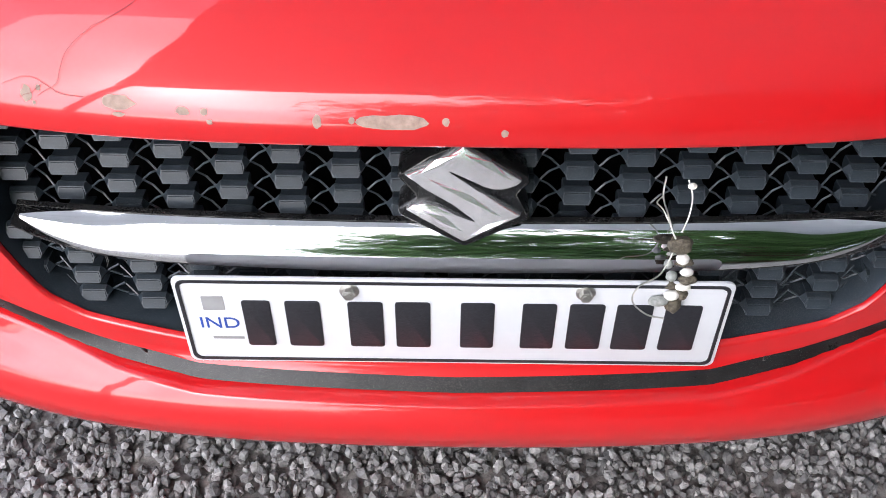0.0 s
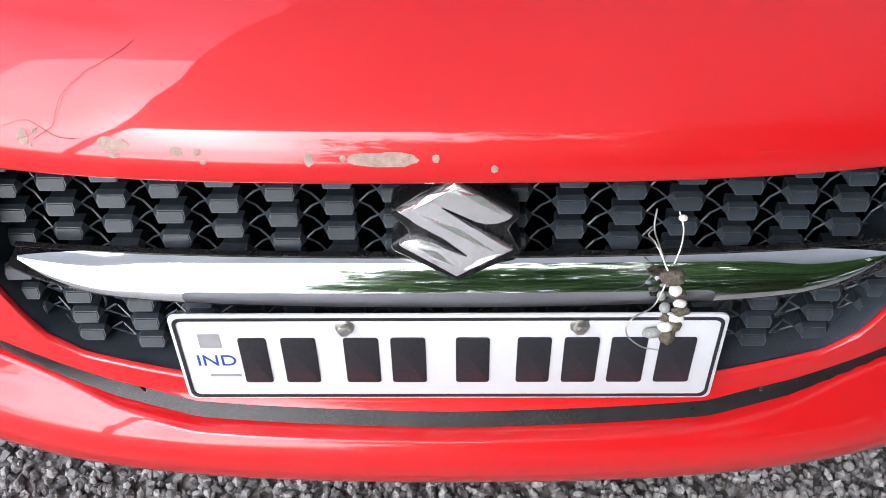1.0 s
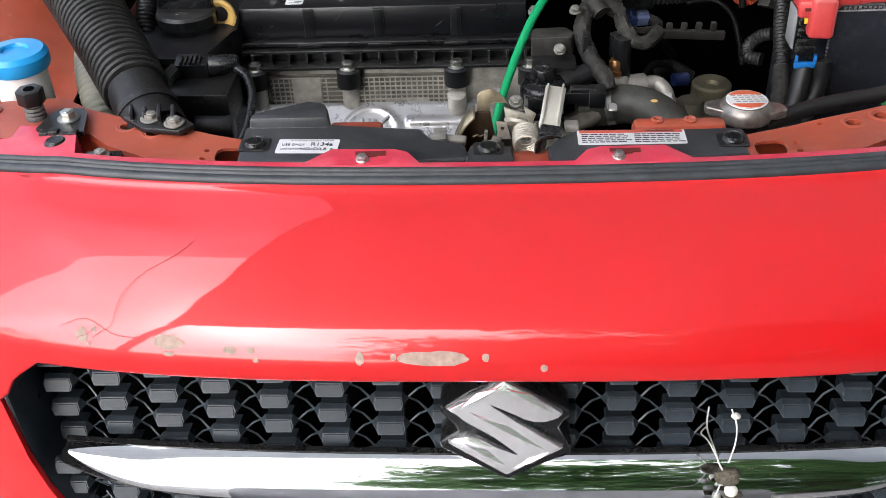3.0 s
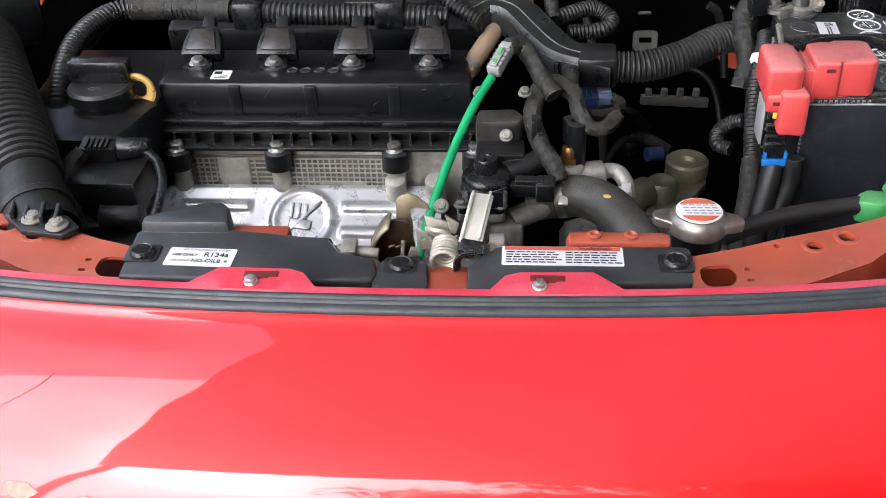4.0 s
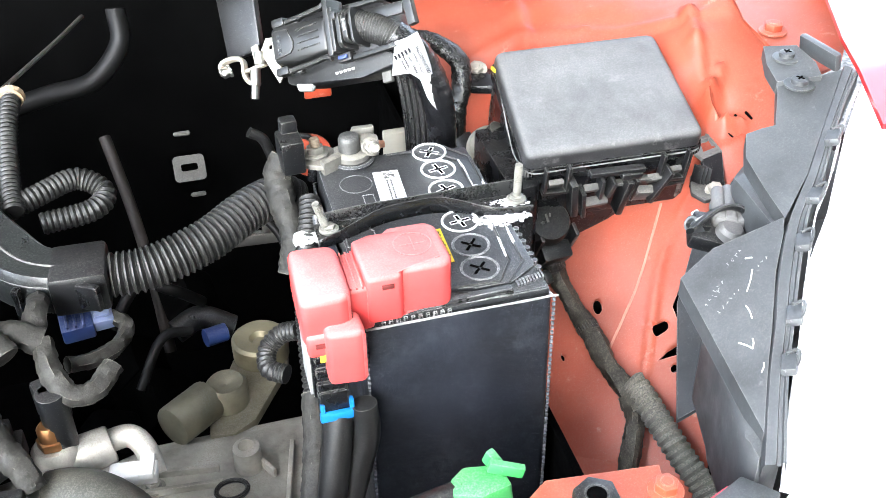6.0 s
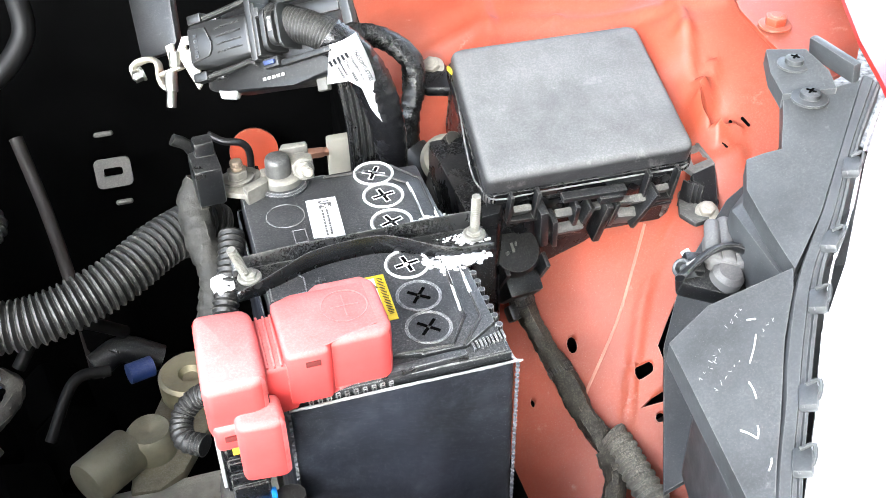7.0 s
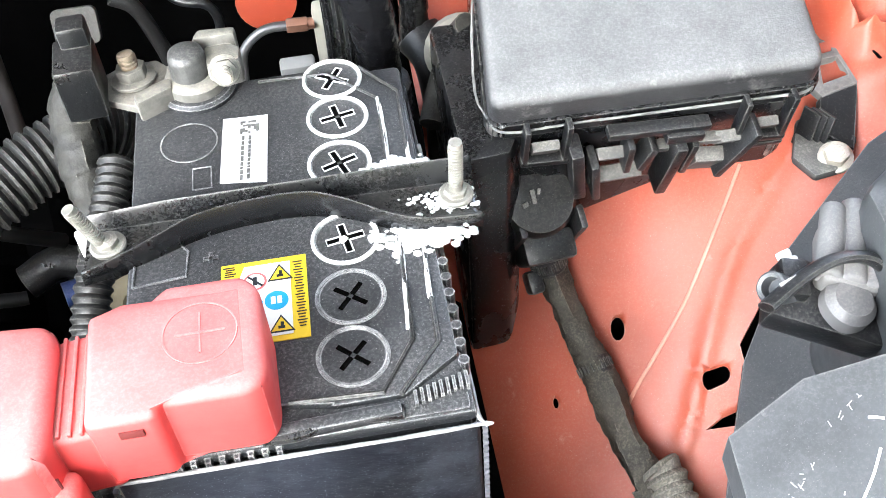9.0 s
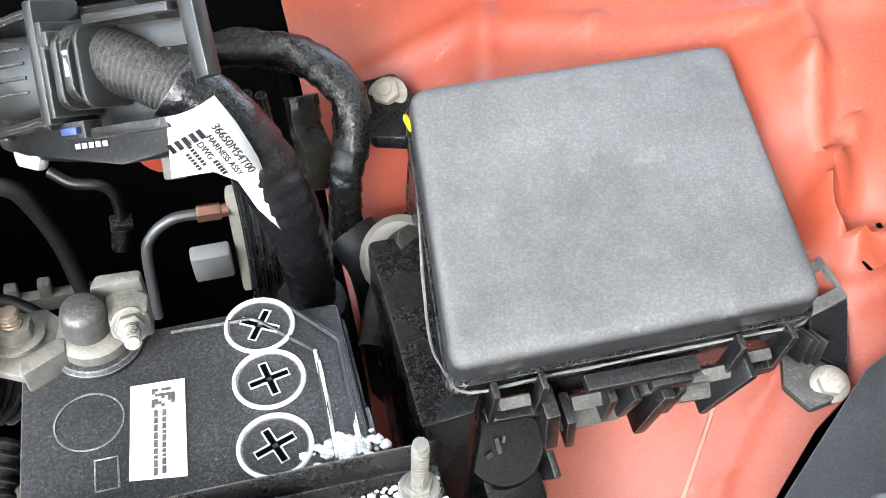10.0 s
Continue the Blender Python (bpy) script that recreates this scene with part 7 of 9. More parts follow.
part("loop_sleeve", tube(B(), [(0.344, 1.14, 0.885), (0.332, 1.148, 0.878), (0.320, 1.145, 0.868), (0.318, 1.13, 0.862), (0.330, 1.12, 0.862)], 0.0068, n=10, rib=0.001, pitch=0.004), RUBBER, bl, "looped ribbed sleeve")

# red positive terminal cover with the fuse block below
pos = thing("terminal_cover", "faded red plastic cover of the positive terminal", "terminal cover", (0.385, 1.07, 0.95))
bm = prism(B(), [(0.337, 1.036), (0.338, 1.092), (0.341, 1.096), (0.366, 1.094), (0.370, 1.088), (0.370, 1.041), (0.366, 1.036)], 0.955, 0.992, bev=0.005, seg=3)
prism(bm, [(0.366, 1.048), (0.367, 1.090), (0.384, 1.092), (0.386, 1.050)], 0.950, 0.985, bev=0.003, seg=3)
prism(bm, [(0.381, 1.048), (0.380, 1.0935), (0.392, 1.0955), (0.434, 1.0975), (0.435, 1.0575), (0.407, 1.0565), (0.404, 1.048)], 0.955, 0.9917, bev=0.003, seg=3)
prism(bm, [(0.402, 1.053), (0.398, 1.094), (0.406, 1.1025), (0.433, 1.1025), (0.439, 1.096), (0.440, 1.058), (0.435, 1.0525)], 0.955, 0.9915, bev=0.004, seg=3)
prism(bm, [(0.339, 1.034), (0.339, 1.046), (0.374, 1.046), (0.374, 1.034)], 0.948, 0.966, bev=0.003)
prism(bm, [(0.350, 1.027), (0.350, 1.048), (0.3745, 1.048), (0.3755, 1.028), (0.372, 1.025)], 0.928, 0.971, bev=0.004, seg=3)
cov = part("cover_shell", bm, REDP, pos, "faded red plastic shell", smooth=60)
pieces("hinge_rib", [((0.3715 + 0.0038 * q, 1.070, 0.9850), (0.0014, 0.040, 0.0022), (0, 0, 0), 0.0005) for q in range(3)], REDP, cov)
bm = B()
tube(bm, [(0.4185 + 0.0125 * math.cos(t * math.pi / 12), 1.0785 + 0.0125 * math.sin(t * math.pi / 12), 0.9917) for t in range(25)], 0.0004, n=4, k=2)
box(bm, (0.4185, 1.0785, 0.9917), (0.017, 0.0007, 0.0006)), box(bm, (0.4185, 1.0785, 0.9917), (0.0007, 0.017, 0.0006))
part("plus_relief", bm, REDP, cov, "raised plus sign in a ring")
for p in ((0.395, 1.0478, 0.984), (0.3685, 1.0405, 0.972), (0.348, 1.0335, 0.958)):
    part("latch_slot", box(B(), p, (0.008 if p[0] != 0.3685 else 0.0025, 0.0012, 0.0035 if p[0] != 0.3685 else 0.009), bev=0.0003), mk("slot_shadow_red", (0.10, 0.012, 0.01), 0.7, bump=0), cov, "small latch slot")
fb = thing("fuse_block", "black fusible link block with a blue lock", "fuse block", (0.353, 1.05, 0.9))
bm = box(B(), (0.352, 1.056, 0.930), (0.024, 0.030, 0.046), bev=0.002)
box(bm, (0.353, 1.045, 0.905), (0.020, 0.018, 0.020), bev=0.002)
for q in range(3):
    box(bm, (0.352, 1.040, 0.942 - 0.012 * q), (0.018, 0.004, 0.007), bev=0.0008)
part("block_body", bm, BLACKC, fb)
part("clear_side", box(B(), (0.3395, 1.056, 0.932), (0.002, 0.028, 0.042), bev=0.0005), GREYP, fb, "milky side plate")
part("yellow_fuse", box(B(), (0.350, 1.0385, 0.944), (0.007, 0.003, 0.006), bev=0.0005), LEMON, fb, "yellow fuse")
bm = box(B(), (0.354, 1.034, 0.896), (0.024, 0.004, 0.007), bev=0.001)
box(bm, (0.3445, 1.037, 0.900), (0.003, 0.006, 0.012), bev=0.0008), box(bm, (0.3640, 1.037, 0.900), (0.003, 0.006, 0.012), bev=0.0008)
part("blue_lock", bm, BLUE, fb, "bright blue lock")

# ---- fuse box ----
fuse = thing("fuse_box", "black fuse box with a dusty grey lid", "fuse box", (0.62, 1.27, 0.90))
FL, FR, BR, BL = (Vector(p) for p in ((0.5397, 1.1941, 0.9695), (0.6930, 1.1942, 0.9665), (0.705, 1.3261, 0.9945), (0.5546, 1.3254, 0.9974)))
ex = (FR - FL).normalized()
ez = ex.cross(BL - FL).normalized()
ey = ez.cross(ex)
FM = Matrix((ex, ey, ez)).transposed().to_4x4()
FM.translation = (FL + FR) / 2


def on_lid(p):
    v = FM.inverted() @ p
    return v.x, v.y


(x0, y0), (x1, y1), (x2, y2), (x3, y3) = (on_lid(p) for p in (FL, FR, BR, BL))
def rounded(corners, r, n=5):
    out = []
    for i, c in enumerate(corners):
        a, b = Vector(corners[i - 1]), Vector(corners[(i + 1) % len(corners)])
        c = Vector(c)
        p, q = c + (a - c).normalized() * r, c + (b - c).normalized() * r
        out += [tuple((1 - u) ** 2 * p + 2 * u * (1 - u) * c + u * u * q) for u in (k / n for k in range(n + 1))]
    return out


lid = rounded([(x0, y0), (x1, y1), (x2, y2), (x3, y3)], 0.0085)
bm = B()
rings = []
for z, k in ((-0.016, 0.0), (-0.0050, 0.0), (-0.0022, 0.0006), (-0.0004, 0.0020), (0.0006, 0.0042), (0.0010, 0.0070)):
    rings.append([bm.verts.new(FM @ Vector((x - math.copysign(k, x), y + (k if y < 0.07 else -k), z))) for x, y in lid])
for p, q in zip(rings, rings[1:]):
    for j in range(len(lid)):
        bm.faces.new((p[j], p[(j + 1) % len(lid)], q[(j + 1) % len(lid)], q[j]))
bm.faces.new(rings[-1]), bm.faces.new(rings[0][::-1])
part("fuse_lid", bm, LID, fuse, "dusty grey textured lid", smooth=60)
bm = prism(B(), [(x * 1.02, y - 0.002 if y < 0.07 else y + 0.003) for x, y in lid], -0.0225, -0.0135, FM, bev=0.002)
prism(bm, [(x * 0.985, y * 0.985 + 0.001) for x, y in lid], -0.075, -0.02, FM, bev=0.004)
prism(bm, [(-0.068, 0.01), (-0.068, 0.12), (0.05, 0.12), (0.05, 0.03), (0.02, 0.01)], -0.12, -0.07, FM, bev=0.006)
part("fuse_body", bm, BLACKC, fuse, "black fuse box body")
for xa, xb, zt, zb in ((-0.061, -0.042, -0.009, -0.034), (0.040, 0.062, -0.010, -0.038)):
    bm = B()
    for x in (xa, xb):
        box(bm, (x, -0.0075, (zt + zb) / 2), (0.0028, 0.007, zt - zb), bev=0.0008, m=FM)
    box(bm, ((xa + xb) / 2, -0.0075, zb), (xb - xa + 0.004, 0.007, 0.0035), (0, 4, 0), 0.0008, m=FM)
    catch = part("lid_catch", bm, BLACK, fuse, "moulded loop catch")
    part("catch_hook", box(B(), ((xa + xb) / 2, -0.0065, zb + 0.007), (xb - xa - 0.006, 0.005, 0.008), (25, 0, 0), 0.001, m=FM), GREYD, catch, "dusty hook")
pieces("catch_bar", [((0.000, -0.0085, -0.0205), (0.048, 0.007, 0.0045), (0, 2, 0), 0.001), ((0.012, -0.0100, -0.0245), (0.018, 0.009, 0.006), (0, 2, 0), 0.001), ((0.052, -0.0075, -0.0455), (0.026, 0.004, 0.003), (0, -3, 0), 0.0006)], BLACK, fuse, m=FM)
pieces("catch_rib", [((-0.0365, -0.0110, -0.040), (0.006, 0.014, 0.036), (0, -8, 0), 0.0012), ((-0.0275, -0.0110, -0.047), (0.004, 0.014, 0.028), (0, -8, 0), 0.001), ((-0.0130, -0.0100, -0.034), (0.0035, 0.012, 0.020), (0, 0, 0), 0.001),
                     ((-0.0040, -0.0100, -0.036), (0.004, 0.012, 0.016), (0, 18, 0), 0.001), ((0.0085, -0.0110, -0.046), (0.006, 0.014, 0.036), (0, 8, 0), 0.0015), ((0.0165, -0.0100, -0.040), (0.0035, 0.012, 0.022), (0, 8, 0), 0.001),
                     ((0.0395, -0.0110, -0.040), (0.004, 0.014, 0.034), (0, 24, 0), 0.001)], BLACK, fuse, m=FM)
pieces("catch_ledge", [((-0.0165, -0.0090, -0.052), (0.026, 0.008, 0.008), (30, -3, 0), 0.0015), ((0.0290, -0.0090, -0.050), (0.018, 0.008, 0.014), (20, 8, 0), 0.0015), ((0.0015, -0.0095, -0.0335), (0.010, 0.006, 0.003), (0, 0, 0), 0.0006), ((0.0255, -0.0095, -0.0325), (0.012, 0.006, 0.003), (0, 6, 0), 0.0006)], GREYD, fuse, "dusty grey ledge", m=FM)
part("catch_skirt", prism(B(), [(-0.075, -0.034), (-0.045, -0.064), (-0.020, -0.066), (0.010, -0.074), (0.018, -0.070), (0.040, -0.062), (0.068, -0.046), (0.070, -0.020), (-0.075, -0.020)], -0.003, 0.0005, FM @ pose(0, 0, 0, 90, 0, 0), bev=0.0008), BLACKC, fuse, "black front skirt of the box")
part("rim_bead", tube(B(), [FM @ Vector(p) for p in ((x3 * 1.02, y3 - 0.02, -0.0145), (x0 * 1.02, y0 + 0.03, -0.0145), (x0 * 1.02 + 0.001, y0 + 0.008, -0.0150), (x0 * 1.02 + 0.008, y0 - 0.0035, -0.0155), (-0.04, -0.0035, -0.0155), (0.0, -0.0035, -0.0155), (0.05, -0.0035, -0.0155), (x1 * 1.02 - 0.008, y1 - 0.003, -0.0155), (x1 * 1.02, y1 + 0.006, -0.0150))], 0.0006, n=8, k=4, wob=0.7), mk("rubbed_edge", (0.15, 0.148, 0.14), 0.6, var=0.6, vscale=90, fleck=0.3), fuse, "pale rubbed rim of the box")
pieces("catch_ledge", [((-0.020, -0.0085, -0.036), (0.014, 0.006, 0.007), (30, 0, 0), 0.001), ((0.036, -0.0085, -0.035), (0.014, 0.006, 0.008), (30, 0, 0), 0.001)], GREYD, fuse, "dusty grey ledge", m=FM)
bm = prism(B(), [(0.6872, 1.193), (0.699, 1.2184), (0.718, 1.2202), (0.7249, 1.2021), (0.7105, 1.1811), (0.693, 1.1783)], 0.906, 0.911, bev=0.002)
part("fuse_foot", bm, GREYD, fuse, "dusty mounting foot")
part("foot_bolt", bolt(B(), (0.7065, 1.1878, 0.911), (-0.2, -0.35, 1), 0.0056, 0.0070, 1.5), PALE, fuse, "bright flange bolt")
lat = sheet(B(), [(0.7100, 1.2460), (0.7195, 1.2430), (0.7255, 1.2170), (0.7060, 1.2120), (0.7010, 1.2200)], [[(0.7125, 1.2415), (0.7180, 1.2400), (0.7190, 1.2350), (0.7125, 1.2340)], [(0.7105, 1.2310), (0.7200, 1.2320), (0.7225, 1.2215), (0.7085, 1.2185)]], 0.004, lambda x, y: 0.9310 + 0.35 * (y - 1.2170))
part("side_lattice", lat, mk("rubbed_grey_edge", (0.16, 0.16, 0.155), 0.5, var=0.5, vscale=90, dust=0.3, edge=0.5, fleck=0.4), fuse, "pale rubbed lattice beside the lid")
bm = B()
quad = [(0.7258, 1.2172, 0.9300), (0.7175, 1.1915, 0.9115), (0.7055, 1.2040, 0.9140), (0.7050, 1.2120, 0.9290)]
va, vb = [bm.verts.new(p) for p in quad], [bm.verts.new((p[0] - 0.001, p[1] + 0.001, p[2] - 0.004)) for p in quad]
bm.faces.new(va[::-1]), bm.faces.new(vb)
for j in range(4):
    bm.faces.new((va[j], va[(j + 1) % 4], vb[(j + 1) % 4], vb[j]))
bmesh.ops.recalc_face_normals(bm, faces=bm.faces[:])
part("side_plate", bm, mk("flecked_black_plastic", (0.007, 0.007, 0.008), 0.32, var=0.5, bump=0.4, stain=0.6, staincol=(0.34, 0.34, 0.33), sscale=140, fleck=0.6, edge=0.8), fuse, "black side plate with pale flecks")
for q in range(3):
    part("side_web", box(B(), (0.6985 + 0.003 * q, 1.2060 - 0.0015 * q, 0.915), (0.0016, 0.010, 0.022), (0, 10, 28), 0.0005), BLACK, fuse, "black stiffening web")
bm = prism(B(), [(0.540, 1.345), (0.542, 1.388), (0.562, 1.392), (0.572, 1.36), (0.570, 1.335)], 0.948, 0.957, bev=0.003)
part("fuse_foot", bm, BLACKC, fuse, "black mounting ear")
part("foot_bolt", bolt(B(), (0.5545, 1.373, 0.9565), (-0.3, -0.4, 1), 0.0066, 0.007, 1.5), PALE, fuse, "bright flange bolt")
part("yellow_tab", box(B(), (0.5525, 1.318, 0.984), (0.0022, 0.009, 0.0035), (0, 0, 6), 0.0008), LEMON, fuse, "small yellow tab")
part("fuse_tower", prism(B(), [(0.526, 1.188), (0.526, 1.290), (0.558, 1.290), (0.556, 1.205), (0.548, 1.190)], 0.80, 0.945, bev=0.003), BLACKC, fuse, "black lower housing")
bm = lathe(B(), [(0.0188, -0.010), (0.0188, 0.006), (0.0168, 0.009), (0, 0.010)], (0.5635, 1.204, 0.896), (0.05, -0.62, 0.78), 28)
plug = part("rubber_plug", bm, RUBBER, fuse, "round black rubber plug")
for px_, py_, w_, h_, a_ in ((0.5605, 1.1968, 0.0022, 0.007, 10), (0.5560, 1.1942, 0.0035, 0.0025, 30), (0.5635, 1.1985, 0.0015, 0.003, -20)):
    part("plug_crust", box(B(), (px_, py_, 0.9065 + (py_ - 1.1968) * 0.85), (w_, h_, 0.0012), (48, 0, a_), 0.0004), GREYD, plug, "pale grey-green crust")

# harness from the plug down the apron
har = thing("apron_harness", "dusty cloth-taped harness down the inner wing", "wiring", (0.58, 1.15, 0.82))
part("loom_wrap", tube(B(), [(0.5655, 1.201, 0.872), (0.5725, 1.190, 0.845), (0.585, 1.151, 0.818), (0.596, 1.110, 0.796), (0.602, 1.083, 0.782)], 0.0076, n=14, wob=0.9), LOOMD, har)
part("loom_wrap", tube(B(), [(0.599, 1.097, 0.789), (0.601, 1.083, 0.781), (0.593, 1.066, 0.766), (0.582, 1.045, 0.745), (0.572, 1.01, 0.73), (0.57, 0.97, 0.72)], 0.0072, n=14, wob=0.9), LOOMD, har)
part("ribbed_sleeve", tube(B(), [(0.605, 1.104, 0.796), (0.608, 1.096, 0.794), (0.614, 1.060, 0.784), (0.621, 1.035, 0.772), (0.629, 1.015, 0.760), (0.637, 0.985, 0.74)], 0.0098, n=14, rib=0.0018, pitch=0.006), mk("dusty_sleeve", (0.08, 0.076, 0.064), 0.7, var=0.5, dust=0.5, dustcol=(0.34, 0.315, 0.26), edge=0.4), har, "dusty ribbed sleeve")
for p, q in (((0.5835, 1.157, 0.8215), (0.5857, 1.149, 0.8172)), ((0.5675, 1.1975, 0.862), (0.5695, 1.1945, 0.854))):
    p, q = Vector(p), Vector(q)
    tie = cyl(B(), p, q, 0.0090, n=22)
    for k in range(22):
        a = k * math.pi / 11
        u = (q - p).orthogonal().normalized()
        w = (q - p).normalized().cross(u)
        box(tie, tuple((p + q) / 2 + (u * math.cos(a) + w * math.sin(a)) * 0.0090), (0.0010, 0.0010, (q - p).length * 0.5), tuple(math.degrees(v) for v in (q - p).to_track_quat("Z", "Y").to_euler()))
    part("cable_tie", tie, RUBBER, har, "black toothed cable tie")
for x, ln_ in ((0.5525, 0.040), (0.5815, 0.046)):
    part("plug_guard", box(B(), (x, 1.199, 0.878), (0.0035, 0.012, ln_), (30, 0, 6), 0.001), BLACK, har, "black guard rib beside the plug")
bm = box(B(), (0.5665, 1.197, 0.868), (0.027, 0.016, 0.030), (40, 0, 6), 0.003)
box(bm, (0.560, 1.190, 0.850), (0.008, 0.012, 0.012), (40, 0, 10), 0.002)
part("harness_plug", bm, BLACK, har, "black plug body")

# ---- inner wing, strut tower, shell of the bay ----
# pressed ridges of the inner wing: from, to, width, height
WING_PRESS = [(0.604, 1.375, 0.612, 1.44, 0.008, 0.005), (0.609, 1.391, 0.658, 1.370, 0.007, 0.004), (0.658, 1.370, 0.741, 1.333, 0.007, 0.004), (0.741, 1.333, 0.80, 1.305, 0.007, 0.004),
              (0.745, 1.345, 0.734, 1.301, 0.007, 0.006), (0.734, 1.301, 0.721, 1.245, 0.007, 0.006), (0.745, 1.272, 0.734, 1.258, 0.006, 0.005), (0.734, 1.258, 0.738, 1.238, 0.006, 0.005), (0.540, 1.40, 0.60, 1.398, 0.006, 0.003),
              (0.7330, 1.2640, 0.7255, 1.2520, 0.0050, 0.009), (0.7255, 1.2520, 0.7255, 1.2400, 0.0050, 0.009), (0.7255, 1.2400, 0.7320, 1.2320, 0.0050, 0.009), (0.7320, 1.2320, 0.7460, 1.2280, 0.0050, 0.009),
              (0.7300, 1.2180, 0.7420, 1.2140, 0.0080, 0.006)]


def apron_z(x, y):
    z = 0.82 + 0.575 * (x - 0.643) + 0.7 * (y - 1.135)
    cap = 0.985 + 0.25 * max(0.0, x - 0.66)
    z = -math.log(math.exp(-60 * z) + math.exp(-60 * cap)) / 60
    ridge = abs((x - 0.615) - 0.55 * (y - 1.10) - 1.2 * max(0.0, y - 1.16) ** 2 * 8)
    z += 0.004 * max(0.0, 1 - ridge / 0.006)
    z += 0.0035 * noise.noise(Vector((x * 14, y * 14, 3)))
    for x0, y0, x1, y1, w, h in WING_PRESS:
        dx, dy = x1 - x0, y1 - y0
        s = max(0.0, min(1.0, ((x - x0) * dx + (y - y0) * dy) / (dx * dx + dy * dy)))
        q = math.hypot(x - x0 - s * dx, y - y0 - s * dy) / w
        z += h * max(0.0, 1 - q * q) ** 0.7
    z += 0.0016 * max(0.0, min(1.0, (y - 1.24) / 0.05)) * noise.noise(Vector((x * 22, y * 70, 5)))
    for x0, y0, r, h in ((0.735, 1.30, 0.03, 0.012), (0.66, 1.42, 0.05, 0.012), (0.76, 1.40, 0.04, -0.012), (0.78, 1.34, 0.02, 0.014), (0.738, 1.243, 0.008, -0.009)):
        z += h * math.exp(-((x - x0) ** 2 + (y - y0) ** 2) / r ** 2)
    return z


APRON = [(0.520, 1.02), (0.516, 1.16), (0.520, 1.30), (0.515, 1.46), (0.52, 1.66), (0.86, 1.66), (0.86, 1.36), (0.83, 1.27), (0.785, 1.213), (0.745, 1.195), (0.722, 1.189), (0.704, 1.182), (0.685, 1.168), (0.667, 1.153), (0.656, 1.143), (0.657, 1.133),
         (0.661, 1.126), (0.656, 1.119), (0.643, 1.119), (0.634, 1.1165), (0.641, 1.1148), (0.650, 1.1125), (0.660, 1.107), (0.659, 1.085), (0.658, 1.064), (0.648, 1.04), (0.625, 1.00), (0.58, 0.96), (0.54, 0.95)]
bm = sheet(B(), APRON, [ring(0.602, 1.173, 0.0036, 0.0055, 12), rrect(0.636, 1.131, 0.650, 1.139, 0.0038, 3), ring(0.6445, 1.1060, 0.0032, n=12), ring(0.5655, 1.155, 0.0015, 0.003, 8)], 0.0025, apron_z, grid=0.0042)
part("inner_wing", bm, ORANGE, car, "orange-red painted inner wing with holes", smooth=60)
bm = sheet(B(), [(-0.60, 0.93), (-0.44, 0.93), (-0.45, 1.1), (-0.50, 1.25), (-0.52, 1.66), (-0.78, 1.66), (-0.78, 1.0)], (), 0.0025, lambda x, y: 0.86 + 0.45 * max(0, -0.47 - x) + 0.1 * (y - 1.0) + 0.004 * noise.noise(Vector((x * 14, y * 14, 7))), grid=0.02)
part("inner_wing", bm, ORANGE, car, "orange-red painted inner wing", smooth=60)
# closing sheets of the bay; their black stands for its shade
pieces("bay_wall", [((0.522, 1.30, 0.70), (0.006, 0.72, 0.22), (0, 0, 0), 0), ((-0.47, 1.30, 0.66), (0.006, 0.74, 0.36), (0, 0, 0), 0), ((0.0, 0.80, 0.66), (0.96, 0.01, 0.40), (0, 0, 0), 0)], SHADE_BLACK, car, "engine bay wall coloured black for its shade")
pieces("firewall", [((0.0, 1.68, 0.75), (1.72, 0.04, 0.70), (0, 0, 0), 0)], SHADE_BLACK, car, "firewall coloured black for the bay shade")
pieces("bay_floor", [((0.03, 1.22, 0.44), (1.2, 0.92, 0.01), (0, 0, 0), 0)], SHADE_BLACK, car, "bay undertray coloured black for shade")
# added sheet, black in place of the shade under the lamp
bm = B()
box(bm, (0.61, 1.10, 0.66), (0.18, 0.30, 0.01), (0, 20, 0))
part("wheel_arch_liner", bm, SHADE_BLACK, car, "added black liner for the shade below the lamp")
# slits are uncut: black bars carry their shade
for x, y, a in ((0.746, 1.233, 15), (0.7545, 1.231, 12), (0.737, 1.224, 20)):
    part("wing_slot", box(B(), (x, y, apron_z(x, y) + 0.0008), (0.0019, 0.009, 0.003), (30, -25, a), 0.0008), SHADE_BLACK, car, "black bar for a shaded slit in the inner wing")
pts = [(0.672, 1.213), (0.655, 1.192), (0.636, 1.170), (0.618, 1.155), (0.602, 1.142), (0.596, 1.132)]
bm = tube(B(), [(x, y, apron_z(x, y) + 0.0001) for x, y in pts], 0.0008, n=8, k=8, flat=1.4)
part("seam_ridge", bm, mk("rubbed_ridge_paint", (0.47, 0.20, 0.14), 0.5, var=0.2, vscale=40), car, "pale rubbed ridge down the inner wing")
# added sheet that paints the wing's holes and gaps as dark as shade
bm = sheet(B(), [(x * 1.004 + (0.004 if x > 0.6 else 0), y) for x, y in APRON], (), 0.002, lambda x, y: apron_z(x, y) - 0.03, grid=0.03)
part("wing_backing", bm, SHADE_BLACK, car, "added black sheet for the shade behind the inner wing")
# added sheet hiding the red wing side; its black stands for shade
pieces("pocket_wall", [((0.79, 1.32, 0.66), (0.006, 0.68, 0.56), (0, 0, 0), 0)], BLACK, car, "added black sheet for the shaded lamp pocket")
# rusty lower panel seen below the harness
bm = sheet(B(), [(0.526, 0.97), (0.526, 1.10), (0.60, 1.12), (0.64, 1.04), (0.62, 0.97)], (), 0.002, lambda x, y: 0.70 + 0.3 * (x - 0.53) + 0.35 * (y - 1.0), grid=0.03)
part("lower_panel", bm, ORANGE, car, "orange-red lower wing panel")

